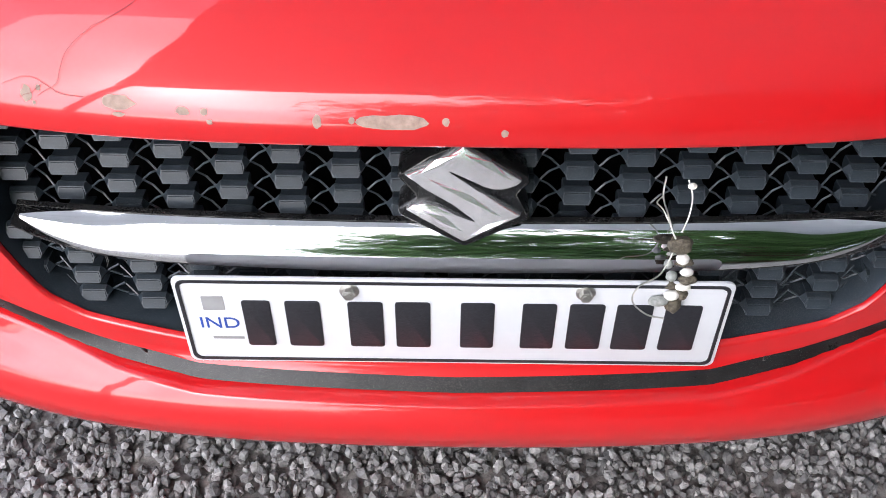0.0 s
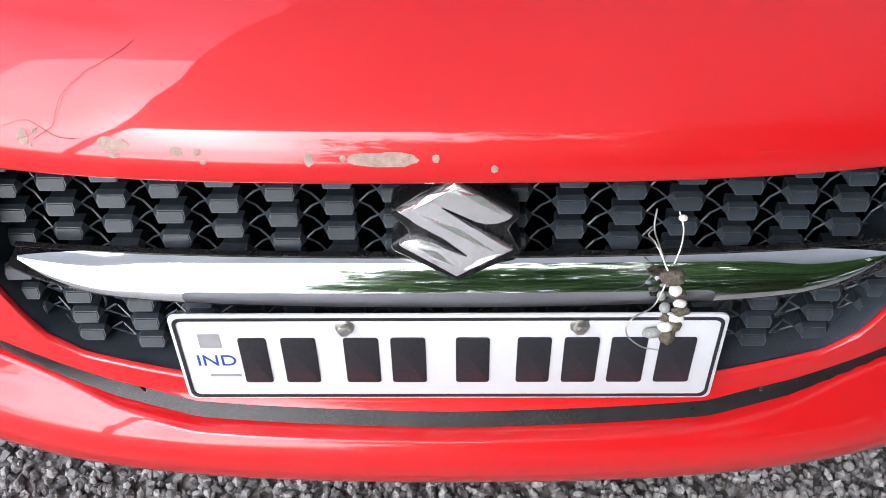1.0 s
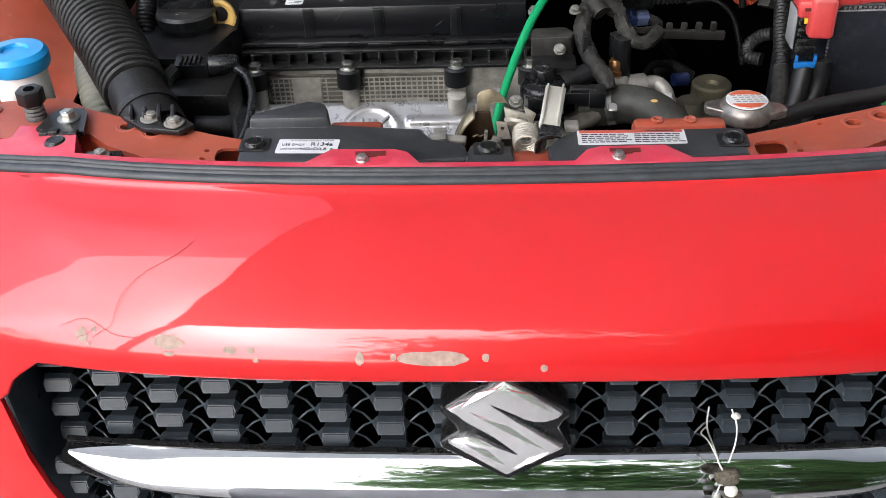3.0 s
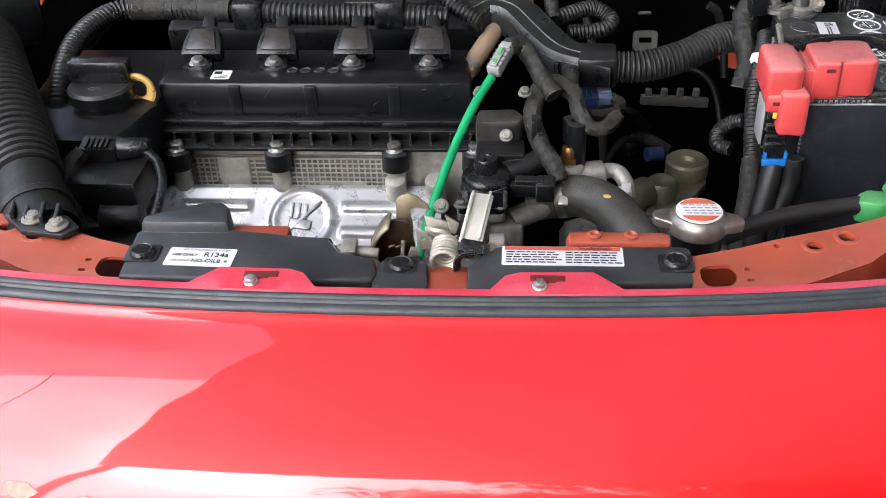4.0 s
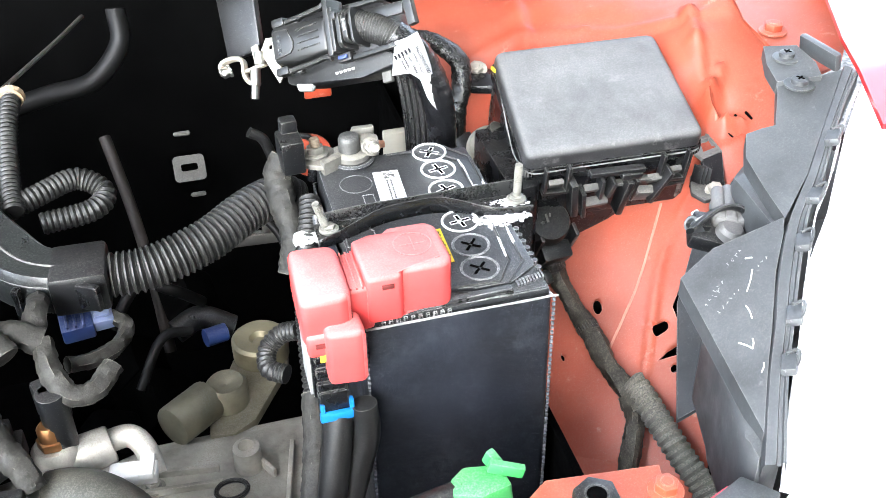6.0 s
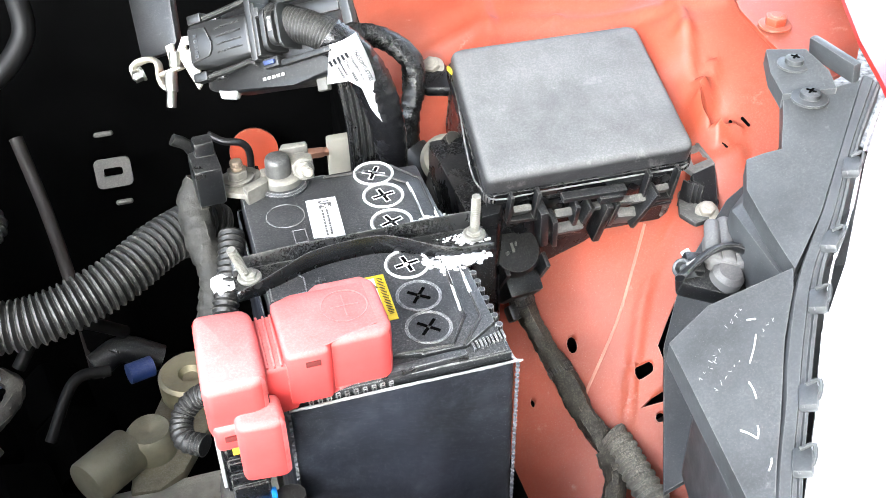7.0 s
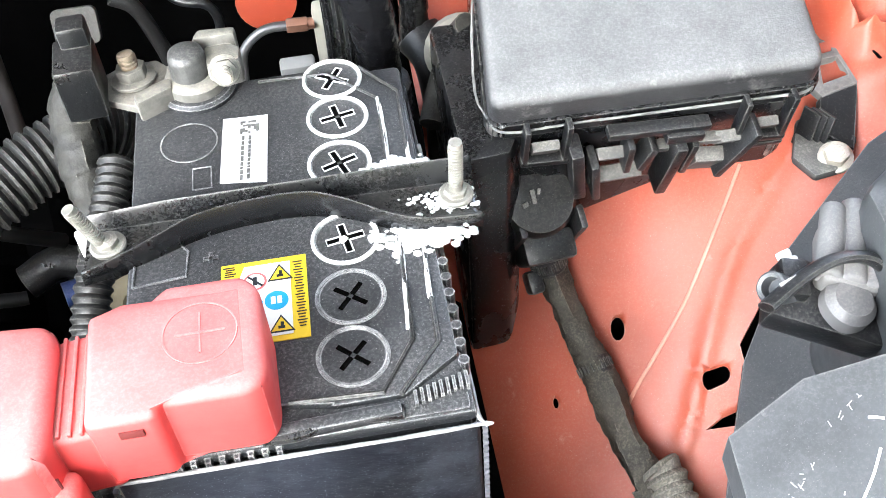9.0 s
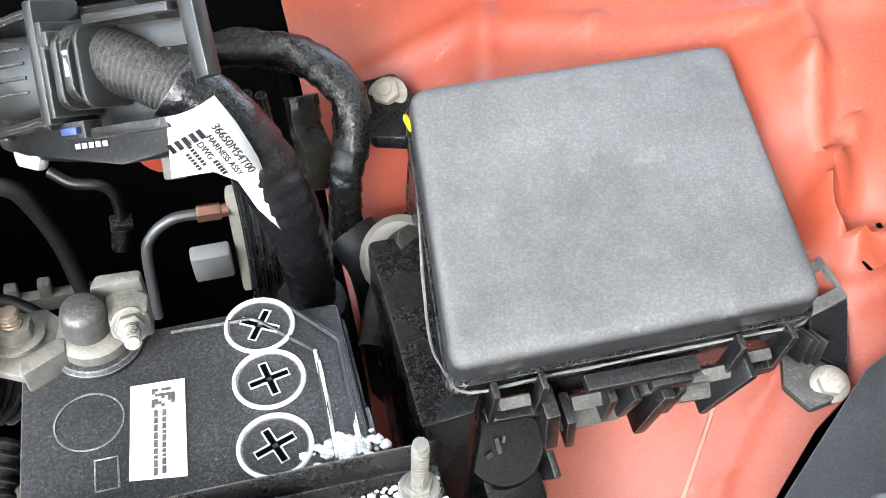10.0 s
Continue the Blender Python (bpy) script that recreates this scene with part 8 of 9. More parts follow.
# red disc-shaped plugs and patches of the firewall
part("firewall_patch", lathe(B(), [(0.026, 0), (0.026, 0.004), (0, 0.005)], (0.4255, 1.625, 0.745), (0, -1, 0.2), 28), ORANGE, car, "orange-red disc of the firewall")
part("firewall_patch", box(B(), (0.4315, 1.555, 0.868), (0.030, 0.004, 0.024), bev=0.002), ORANGE, car, "orange-red patch of the firewall")
fclip = thing("firewall_clip", "pale grey plastic clip on the firewall, dimmed for shade", "clip", (0.284, 1.55, 0.79))
bm = sheet(B(), rrect(-0.017, -0.014, 0.017, 0.014, 0.005), [rrect(-0.009, -0.003, 0.009, 0.005, 0.002, 2)], 0.008, lambda x, y: 0.0)
bm.transform(Matrix.Translation((0.284, 1.553, 0.793)) @ pose(0, 0, 0, 62, 0, 0))
part("clip_body", bm, DIMP, fclip)
pieces("clip_tab", [((0.282, 1.572, 0.826), (0.018, 0.005, 0.015), (60, 0, 0), 0.002), ((0.289, 1.538, 0.768), (0.016, 0.005, 0.008), (60, 0, 0), 0.002)], DIMP, fclip)
comb = thing("pipe_comb", "pale plastic pipe comb dimmed for the dark of the bay", "clip", (0.325, 1.50, 0.73))
bm = box(B(), (0.325, 1.50, 0.725), (0.095, 0.01, 0.014), (0, 4, 2), 0.002)
for q in range(4):
    box(bm, (0.288 + 0.022 * q, 1.50, 0.737), (0.009, 0.009, 0.014), (0, 4, 2), 0.002)
part("comb_body", bm, DIMP, comb)
pipes = thing("brake_pipes", "dark brake and vacuum pipes at the firewall", "pipes", (0.3, 1.55, 0.75))
part("pipe", tube(B(), [(0.452, 1.388, 0.886), (0.442, 1.389, 0.8855), (0.434, 1.389, 0.883), (0.425, 1.388, 0.876), (0.420, 1.386, 0.864), (0.417, 1.38, 0.82)], 0.0030, n=10), mk("grey_pipe", (0.14, 0.14, 0.14), 0.4, 0.5), pipes, "grey steel pipe")
part("pipe", tube(B(), [(0.375, 1.44, 0.888), (0.386, 1.432, 0.884), (0.400, 1.43, 0.881), (0.406, 1.43, 0.872), (0.406, 1.43, 0.856), (0.402, 1.428, 0.835)], 0.0032, n=10), BLACK, pipes, "black pipe")
part("pipe", tube(B(), [(0.20, 1.60, 0.82), (0.215, 1.55, 0.76), (0.225, 1.50, 0.70), (0.23, 1.46, 0.62)], 0.0065, n=10), mk("brown_pipe", (0.022, 0.017, 0.014), 0.6), pipes, "brown vacuum pipe")

part("pipe_union", box(cyl(B(), (0.4055, 1.43, 0.850), (0.401, 1.428, 0.832), 0.0058, n=12, bev=0.001), (0.4055, 1.429, 0.851), (0.013, 0.010, 0.005), (0, 6, 0), 0.001), BLACKC, pipes, "black pipe union")
part("pipe", tube(B(), [(0.345, 1.43, 0.895), (0.357, 1.43, 0.886), (0.364, 1.43, 0.865), (0.370, 1.428, 0.838), (0.374, 1.42, 0.80)], 0.0052, n=10), RUBBER, pipes, "black rubber pipe")
leads = thing("bay_leads", "thin black pipes and leads in the depth of the bay", "wiring", (0.26, 1.45, 0.78))
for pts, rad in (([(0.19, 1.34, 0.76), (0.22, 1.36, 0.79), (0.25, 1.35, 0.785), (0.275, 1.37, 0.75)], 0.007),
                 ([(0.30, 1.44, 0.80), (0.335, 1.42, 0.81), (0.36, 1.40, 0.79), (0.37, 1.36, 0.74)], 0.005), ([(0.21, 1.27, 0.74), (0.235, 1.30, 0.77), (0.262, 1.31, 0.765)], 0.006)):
    part("lead", tube(B(), pts, rad * 0.8, n=10), SHADE_RUBBER, leads)

# brake unit block and the big taped cable with its white tag
abs_ = thing("brake_unit", "pale beige brake control block behind the battery", "brake unit", (0.45, 1.37, 0.87))
part("unit_block", prism(B(), [(0.4665, 1.386), (0.4675, 1.396), (0.4900, 1.396), (0.4895, 1.386)], 0.82, 0.8965, bev=0.002), BEIGE, abs_)
part("unit_label", box(B(), (0.453, 1.386, 0.850), (0.022, 0.010, 0.026), (15, 0, 0), 0.002), GREYP, abs_, "grey printed side plate")
part("copper_nut", cyl(cyl(B(), (0.4505, 1.388, 0.886), (0.4635, 1.388, 0.8855), 0.0048, n=6, bev=0.0008), (0.4630, 1.388, 0.8855), (0.4675, 1.388, 0.8855), 0.0036, n=12), mk("copper_nut", (0.42, 0.22, 0.15), 0.4, 0.7), abs_, "copper-coloured pipe nut")
ecm = thing("engine_computer", "black engine control unit with a large plug", "control unit", (0.42, 1.40, 1.0))
ex = Vector((0.715, -0.56, 0.419)).normalized()
ez = Vector((-0.698, -0.540, 0.469))
ez = (ez - ex * ex.dot(ez)).normalized()
EM = Matrix((ex, ez.cross(ex), ez)).transposed().to_4x4()
EM.translation = (0.428, 1.306, 1.046)
SATIN = mk("satin_grey_black_plastic", (0.014, 0.0145, 0.0145), 0.34, var=0.25, vscale=30, bump=0.15, bscale=500, dust=0.06, dustcol=(0.22, 0.215, 0.20), dscale=30, grit=0.3, edge=0.55, edgecol=(0.40, 0.39, 0.36))


def local(pts):
    return [EM @ Vector(p) for p in pts]


# plug housing: a shell with a rounded cap, four grooves, a frame and two ribbed collars
bm = prism(B(), [(-0.0845, -0.010), (-0.0845, 0.0175), (-0.080, 0.020), (-0.058, 0.0175), (-0.0255, 0.0155), (-0.0255, -0.0150), (-0.058, -0.0145), (-0.080, -0.0130)], -0.024, -0.001, EM, bev=0.004)
shell = part("plug_shell", bm, SATIN, ecm, "satin grey-black plug shell", smooth=60)
part("cap_panel", prism(B(), [(-0.0815, -0.0085), (-0.0805, 0.0155), (-0.0645, 0.0140), (-0.0630, 0.008), (-0.0600, 0.003), (-0.0610, -0.003), (-0.0640, -0.0065)], -0.0015, 0.0004, EM, bev=0.0006), SATIN, shell, "raised cap panel of the shell")
for q in range(4):
    y = 0.0110 - 0.0056 * q
    part("shell_groove", tube(B(), local([(-0.0565, y, -0.0009), (-0.045, y + 0.0004, -0.0008), (-0.0335, y + 0.0002, -0.0009)]), 0.0007, n=6, k=2), BLACKC, shell)
bars_ = [(-0.0745, 0.0095 - 0.0036 * q, 0.0036, 0.0022) for q in range(5)]
part("shell_mark", bars(B(), bars_, EM @ pose(0, 0, 0.0006)), BLACKC, shell, "moulded maker's mark")
bm = box(B(), (-0.0215, 0.004, -0.008), (0.0055, 0.047, 0.022), bev=0.0012, m=EM)
box(bm, (-0.0170, 0.001, -0.009), (0.0035, 0.036, 0.024), bev=0.001, m=EM)
box(bm, (-0.0150, 0.012, -0.003), (0.0050, 0.006, 0.012), bev=0.0008, m=EM)
part("plug_frame", bm, SATIN, ecm, "upright frame of the plug")
bm = B()
for x, r, w in ((-0.0115, 0.0150, 0.0042), (-0.0055, 0.0120, 0.0050), (0.0012, 0.0155, 0.0024)):
    prism(bm, [(a[1], a[0]) for a in rrect(-0.013, -r, 0.013, r, 0.006)], x - w / 2, x + w / 2, EM @ Matrix.Translation((0, 0, -0.011)) @ Matrix(((0, 0, 1, 0), (1, 0, 0, 0), (0, 1, 0, 0), (0, 0, 0, 1))), bev=0.0008)
part("plug_collar", bm, SATIN, ecm, "ribbed collar of the plug")
part("collar_window", box(B(), (-0.0052, 0.002, 0.0014), (0.0034, 0.010, 0.0012), bev=0.0004, m=EM), PALEG, ecm, "pale locking tongue")
# locking levers above and below, each with a hinge block and a hooked end
for y0, y1, z in ((0.0215, 0.0235, -0.006), (-0.0200, -0.0185, -0.004)):
    bm = tube(B(), local([(-0.0690, y0, z), (-0.0560, y0 + 0.0006, z), (-0.0400, y1, z), (-0.0310, y1 + 0.001, z), (-0.0250, y1 + 0.0045 * (1 if y0 > 0 else -0.3), z)]), 0.0023, n=8, k=3, flat=1.3)
    box(bm, (-0.076, y0 + 0.001, z - 0.001), (0.013, 0.007, 0.010), bev=0.0015, m=EM)
    box(bm, (-0.061, y0 - 0.001, z - 0.003), (0.006, 0.004, 0.005), bev=0.0008, m=EM)
    part("plug_lever", bm, SATIN, ecm, "locking lever of the plug")
pieces("guard_bracket", [((0.0190, 0.0170, -0.010), (0.046, 0.0036, 0.006), (0, 0, -2), 0.0008), ((0.0190, 0.0090, -0.020), (0.040, 0.010, 0.004), (0, 0, -3), 0.001), ((0.0480, 0.0080, -0.014), (0.0075, 0.036, 0.007), (0, 0, 6), 0.001)], SATIN, ecm, "grey plastic guard over the cable", EM)
bm = box(B(), (0.0165, -0.0240, -0.006), (0.042, 0.0042, 0.006), (0, 0, 1), 0.0008, m=EM)
box(bm, (-0.0120, -0.0225, -0.006), (0.013, 0.0070, 0.009), (0, 0, 1), 0.001, m=EM)
part("guard_bar", bm, BLACK, ecm, "black lower guard bar")
part("blue_clip", box(B(), (-0.0120, -0.0225, -0.0005), (0.0090, 0.0030, 0.003), bev=0.0006, m=EM), NAVY, ecm, "small dull blue clip")
# body of the control unit under the plug
bm = prism(B(), [(-0.0885, -0.0255), (-0.0885, 0.026), (-0.082, 0.029), (0.010, 0.024), (0.026, 0.012), (0.028, -0.036), (-0.010, -0.0375), (-0.070, -0.032)], -0.045, -0.020, EM, bev=0.003)
part("unit_body", bm, BLACK, ecm, "black case of the control unit")
part("unit_mark", bars(B(), [(-0.034 + 0.0042 * q, -0.0285, 0.003, 0.0022) for q in range(5)], EM @ pose(0, 0, -0.0194)), PALEG, ecm, "pale part mark")
part("unit_tab", box(B(), (0.010, -0.0410, -0.028), (0.009, 0.009, 0.005), bev=0.001, m=EM), DIMP, ecm, "grey tab")
part("dust_bag", prism(B(), [(-0.080, -0.026), (-0.060, -0.030), (-0.064, -0.037), (-0.078, -0.034)], -0.026, -0.020, EM, bev=0.002), GREYP, ecm, "crumpled clear dust cap")
# zinc strap, bolt and nut that hold the case
strap = sheet(B(), [(-0.1060, 0.0060), (-0.0985, 0.0160), (-0.0890, 0.0150), (-0.0855, -0.0200), (-0.0900, -0.0245)], [ring(-0.0945, 0.0075, 0.0022, n=12)], 0.0018, lambda x, y: 0.0)
strap.transform(EM @ Matrix.Translation((0, 0, -0.012)))
bm = strap
tube(bm, local([(-0.1540, -0.0030, -0.016), (-0.1555, 0.0060, -0.016), (-0.1480, 0.0090, -0.016), (-0.1360, 0.0080, -0.016), (-0.1300, 0.0030, -0.016), (-0.1300, -0.0080, -0.016), (-0.1265, -0.0150, -0.016), (-0.1190, -0.0190, -0.016)]), 0.0022, n=8, k=3, flat=2.0)
box(bm, (-0.1125, 0.0050, -0.014), (0.007, 0.018, 0.003), (0, 0, 8), 0.0008, m=EM)
box(bm, (-0.1160, -0.0050, -0.015), (0.022, 0.003, 0.006), (0, 0, 4), 0.0008, m=EM)
part("unit_bracket", bm, PALE, ecm, "bent zinc strap with a drilled ear")
bm = cyl(B(), EM @ Vector((-0.1070, 0.0070, -0.012)), EM @ Vector((-0.1085, -0.0045, -0.012)), 0.0048, n=14, bev=0.001)
cyl(bm, EM @ Vector((-0.1145, -0.0060, -0.012)), EM @ Vector((-0.1165, -0.0210, -0.012)), 0.0046, n=14, bev=0.001)
cyl(bm, EM @ Vector((-0.1165, -0.0200, -0.012)), EM @ Vector((-0.1195, -0.0320, -0.012)), 0.0036, n=14, bev=0.0008)
part("unit_bolt", bm, STEEL, ecm, "zinc bolt with spacer sleeves")
part("unit_nut", bolt(B(), EM @ Vector((-0.1465, 0.0000, -0.016)), tuple(ez * 0.6 - ex * 0.5 - ez.cross(ex) * 0.3), 0.0045, 0.008, 1.3), STEEL, ecm, "zinc flange nut")
part("unit_mount", prism(B(), [(-0.158, 0.012), (-0.164, 0.085), (-0.118, 0.085), (-0.118, 0.018), (-0.126, 0.012)], -0.034, -0.026, EM, bev=0.003), BLACK, ecm, "black mounting plate")
big = thing("main_harness", "thick black taped harness with a white paper tag", "wiring", (0.49, 1.34, 0.93))
part("harness_wrap", tube(B(), [(0.4601, 1.2998, 1.0366), (0.476, 1.2904, 1.023), (0.4875, 1.2855, 1.0001), (0.4955, 1.2856, 0.9698), (0.4990, 1.290, 0.935), (0.5005, 1.291, 0.90)], 0.0132, r1=0.0100, n=20, wob=0.22), mk("shiny_tape", (0.007, 0.007, 0.008), 0.24, var=0.4, bump=1.0, bscale=170, dust=0.06, edge=0.5), big, "shiny black tape")
part("braid_sleeve", tube(B(), [(0.4246, 1.3247, 1.041), (0.4417, 1.3129, 1.0405), (0.453, 1.305, 1.039), (0.463, 1.298, 1.035)], 0.0118, n=24, rib=0.0004, pitch=0.0022), mk("woven_sleeve", (0.010, 0.0098, 0.009), 0.45, var=0.6, vscale=300, bump=0.8, bscale=900, dust=0.10, dustcol=(0.36, 0.34, 0.28), edge=0.4), big, "black woven sleeve")
part("harness_sleeve", tube(B(), [(0.4985, 1.289, 0.915), (0.498, 1.291, 0.89), (0.497, 1.29, 0.82)], 0.0145, n=14, rib=0.002, pitch=0.005), BLACK, big, "ribbed black sleeve")
part("harness_branch", tube(B(), [(0.4677, 1.3726, 0.999), (0.4862, 1.3718, 0.9975), (0.5074, 1.3692, 0.9947), (0.5225, 1.362, 0.9875), (0.5315, 1.351, 0.9761), (0.5300, 1.3408, 0.9600), (0.5240, 1.334, 0.940), (0.522, 1.330, 0.90)], 0.0082, n=16, wob=0.5), mk("shiny_tape_2", (0.008, 0.008, 0.008), 0.26, var=0.4, bump=1.0, bscale=150, dust=0.15, edge=0.5), big, "shiny black taped branch")
part("harness_branch", tube(B(), [(0.5127, 1.3875, 0.9537), (0.513, 1.3791, 0.9423), (0.516, 1.3695, 0.9311), (0.5159, 1.3637, 0.915)], 0.0080, n=14, wob=0.7), mk("brown_tape", (0.022, 0.018, 0.012), 0.28, var=0.5, bump=1.0, bscale=150, edge=0.5, edgecol=(0.4, 0.36, 0.28)), big, "crumpled brown taped branch")
bm = B()
for q in range(5):
    tube(bm, [(0.468 + 0.006 * q, 1.345 - 0.003 * q, 1.00), (0.474 + 0.005 * q, 1.335, 0.97), (0.476 + 0.005 * q, 1.325, 0.93), (0.474 + 0.005 * q, 1.315, 0.87)], 0.0026, n=8)
part("thin_wire", bm, BLACKC, big, "bundle of thin black wires")
# the tag: a strip of paper folded round the harness
bm = B()
TAG = [((0.456, 1.044), (0.472, 1.049)), ((0.455, 1.035), (0.477, 1.038)), ((0.453, 1.020), (0.480, 1.029)), ((0.466, 1.020), (0.482, 1.022)), ((0.474, 1.014), (0.484, 1.010)), ((0.479, 1.000), (0.485, 0.998)), ((0.485, 0.990), (0.4862, 0.9898))]
TAG = [tuple((0.456 + (x - 0.456) * 1.12, 1.046 + (z - 1.046) * 1.22) for x, z in pair) for pair in TAG]
rows = []
for i, (a, e) in enumerate(TAG):
    rows.append([bm.verts.new((a[0] + (e[0] - a[0]) * s, 1.2725 - 0.0022 * math.sin(math.pi * s) + 0.0006 * i, a[1] + (e[1] - a[1]) * s)) for s in (0, 0.25, 0.5, 0.75, 1)])
for p, q in zip(rows, rows[1:]):
    for j in range(4):
        bm.faces.new((p[j], q[j], q[j + 1], p[j + 1]))
tag = part("paper_tag", bm, PAPER, big, "white printed paper tag", smooth=80)
tag.modifiers.new("thick", "SOLIDIFY").thickness = 0.0004
TM = Matrix.Translation((0.4770, 1.2698, 1.0265)) @ pose(0, 0, 0, 90, 0, 0) @ pose(0, 0, 0, 0, 0, -67)
writing("tag_text", "36650M54T00", 0.0046, TM @ pose(0, 0, 0), INK, tag)
writing("tag_text", "HARNESS ASSY", 0.0034, TM @ pose(0.001, -0.0044, 0), INK, tag)
writing("tag_text", "DWG", 0.0036, TM @ pose(-0.005, -0.0088, 0), INK, tag)
inkb = B()
for x, y, w, h in ((-0.0035, -0.0124, 0.012, 0.0014), (-0.002, -0.0150, 0.010, 0.0014), (0.006, -0.0085, 0.009, 0.002)):
    bars(inkb, [(x - w / 2 + 0.0016 * q, y, 0.0011, h) for q in range(int(w / 0.0016))], TM)
bars(inkb, [(-0.0125, -0.0060 - 0.0030 * q, 0.0045, 0.0018) for q in range(5)], TM)
tagged(part("tag_print", inkb, INK, tag, "rows of small print"), kind="stuff")

# fluid reservoir and pipe between battery and fuse box
res = thing("fluid_pipe", "grimy pipe and pale cap between battery and fuse box", "pipe", (0.53, 1.30, 0.9))
part("pale_cap", lathe(B(), [(0.020, -0.02), (0.020, 0.006), (0.016, 0.010), (0, 0.011)], (0.545, 1.303, 0.915), (-0.35, -0.5, 0.8), 22), BEIGE, res, "pale round cap")
part("pipe_wall", tube(B(), [(0.522, 1.265, 0.90), (0.530, 1.283, 0.91), (0.540, 1.292, 0.93), (0.546, 1.285, 0.945)], 0.0075, n=12), LOOM, res, "grimy hose")
part("pipe_hose", tube(B(), [(0.525, 1.33, 0.91), (0.533, 1.315, 0.90), (0.535, 1.295, 0.87), (0.53, 1.27, 0.82)], 0.0135, n=12), RUBBER, res, "black hose")

# intake pipe with bellows and clamp behind the engine
pipe = thing("air_pipe", "black plastic air pipe with bellows and steel clamp", "air pipe", (-0.05, 1.42, 0.96))
bm = tube(B(), [(-0.36, 1.44, 0.945), (-0.2, 1.445, 0.945), (-0.07, 1.44, 0.945)], 0.040, n=28)
part("pipe_wall", bm, RUBBER, pipe)
bm = tube(B(), [(-0.075, 1.44, 0.945), (-0.02, 1.437, 0.943), (0.012, 1.434, 0.94)], 0.043, n=28)
part("rubber_cuff", bm, RUBBER, pipe)
bm = tube(B(), [(0.012, 1.434, 0.94), (0.05, 1.436, 0.935), (0.085, 1.45, 0.925)], 0.033, n=28, rib=0.011, pitch=0.016)
part("bellows", bm, RUBBER, pipe, "black rubber bellows")
bm = tube(B(), [(-0.066, 1.44, 0.945), (-0.050, 1.439, 0.9445)], 0.0442, n=28)
box(bm, (-0.058, 1.402, 0.972), (0.016, 0.022, 0.008), (45, 0, 0), 0.001)
part("hose_clamp", bm, STEEL, pipe, "steel worm-drive clamp")
bm = box(B(), (-0.10, 1.395, 0.945), (0.060, 0.03, 0.03), (20, 0, 5), 0.004)
box(bm, (-0.095, 1.375, 0.950), (0.034, 0.024, 0.020), (20, 0, 5), 0.003)
part("pipe_sensor", bm, BLACKC, pipe, "black sensor with plug")
part("manifold", box(box(B(), (-0.12, 1.36, 0.90), (0.40, 0.10, 0.05), (8, 0, 0), 0.012), (-0.05, 1.33, 0.93), (0.10, 0.02, 0.03), (0, 0, 0), 0.004), BLACK, pipe, "black intake manifold")
tan = thing("tan_hose", "tan rubber hose between engine and pipe", "hose", (0.07, 1.25, 0.92))
part("hose_wall", tube(B(), [(0.045, 1.19, 0.905), (0.058, 1.215, 0.915), (0.075, 1.26, 0.925), (0.095, 1.315, 0.935), (0.115, 1.36, 0.93)], 0.0105, n=14), TAN, tan)
for a, b in (((0.096, 1.318, 0.935), (0.099, 1.325, 0.935)), ((0.053, 1.206, 0.911), (0.056, 1.212, 0.914))):
    part("hose_clamp", tube(B(), [a, b], 0.0122, n=14), STEEL, tan, "spring clamp")
vl = thing("upright_loom", "ribbed cable rising behind the wiring duct", "wiring", (0.145, 1.34, 0.95))
part("ribbed_sleeve", tube(B(), [(0.148, 1.285, 0.935), (0.145, 1.32, 0.945), (0.146, 1.37, 0.966), (0.150, 1.40, 0.976)], 0.0075, n=12, rib=0.0012, pitch=0.0045), RUBBER, vl)
part("loop_sleeve", tube(B(), [(0.135, 1.29, 0.93), (0.165, 1.305, 0.935), (0.195, 1.322, 0.935), (0.215, 1.312, 0.925), (0.205, 1.295, 0.92), (0.165, 1.285, 0.92)], 0.0082, n=12, rib=0.0014, pitch=0.0045), RUBBER, vl, "looped ribbed sleeve")
part("sleeve_tip", lathe(B(), [(0.010, 0), (0.011, 0.006), (0.008, 0.010)], (0.150, 1.398, 0.976), (0.1, 1, 0.1), 14), TAN, vl, "tan plug on the sleeve")
part("vacuum_hose", tube(B(), [(0.1287, 1.5275, 0.9043), (0.1641, 1.5364, 0.909), (0.2063, 1.5433, 0.9141), (0.2378, 1.5573, 0.9437), (0.2401, 1.5695, 0.9769)], 0.010, n=12), SHADE_RUBBER, vl, "smooth black hose")
rod = thing("prop_rod", "thin bright bonnet prop rod lying in the bay", "prop rod", (0.15, 1.45, 0.97))
part("rod", tube(B(), [(0.127, 1.388, 0.977), (0.178, 1.5325, 0.9625), (0.205, 1.60, 0.96)], 0.0022, n=8), STEEL, rod)

# ---- headlamp ----
lamp = thing("headlamp", "grey-black headlamp housing with a bright clear lens", "headlamp", (0.66, 1.0, 0.95))


def lamp_z(x, y):
    return 0.966 + 0.4 * (x - 0.59) + 0.15 * (y - 0.97)


bm = sheet(B(), [(0.5832, 1.0174), (0.6094, 1.0267), (0.6559, 1.0234), (0.6502, 1.0123), (0.6327, 0.9883), (0.6116, 0.9519), (0.5978, 0.9295), (0.5782, 0.8951)], (), 0.014, lambda x, y: lamp_z(x, y) + 0.002)
part("housing_wing", bm, LAMPG, lamp, "grey housing panel with chalk marks")
bm = sheet(B(), [(0.6697, 1.103), (0.680, 1.101), (0.6887, 1.098), (0.700, 1.118), (0.7097, 1.1363), (0.7299, 1.1214), (0.7474, 1.1161), (0.7112, 1.0761), (0.684, 1.0461), (0.6569, 1.0227), (0.6579, 1.0538), (0.6602, 1.0838)], (), 0.012, lambda x, y: lamp_z(x, y) + 0.001)
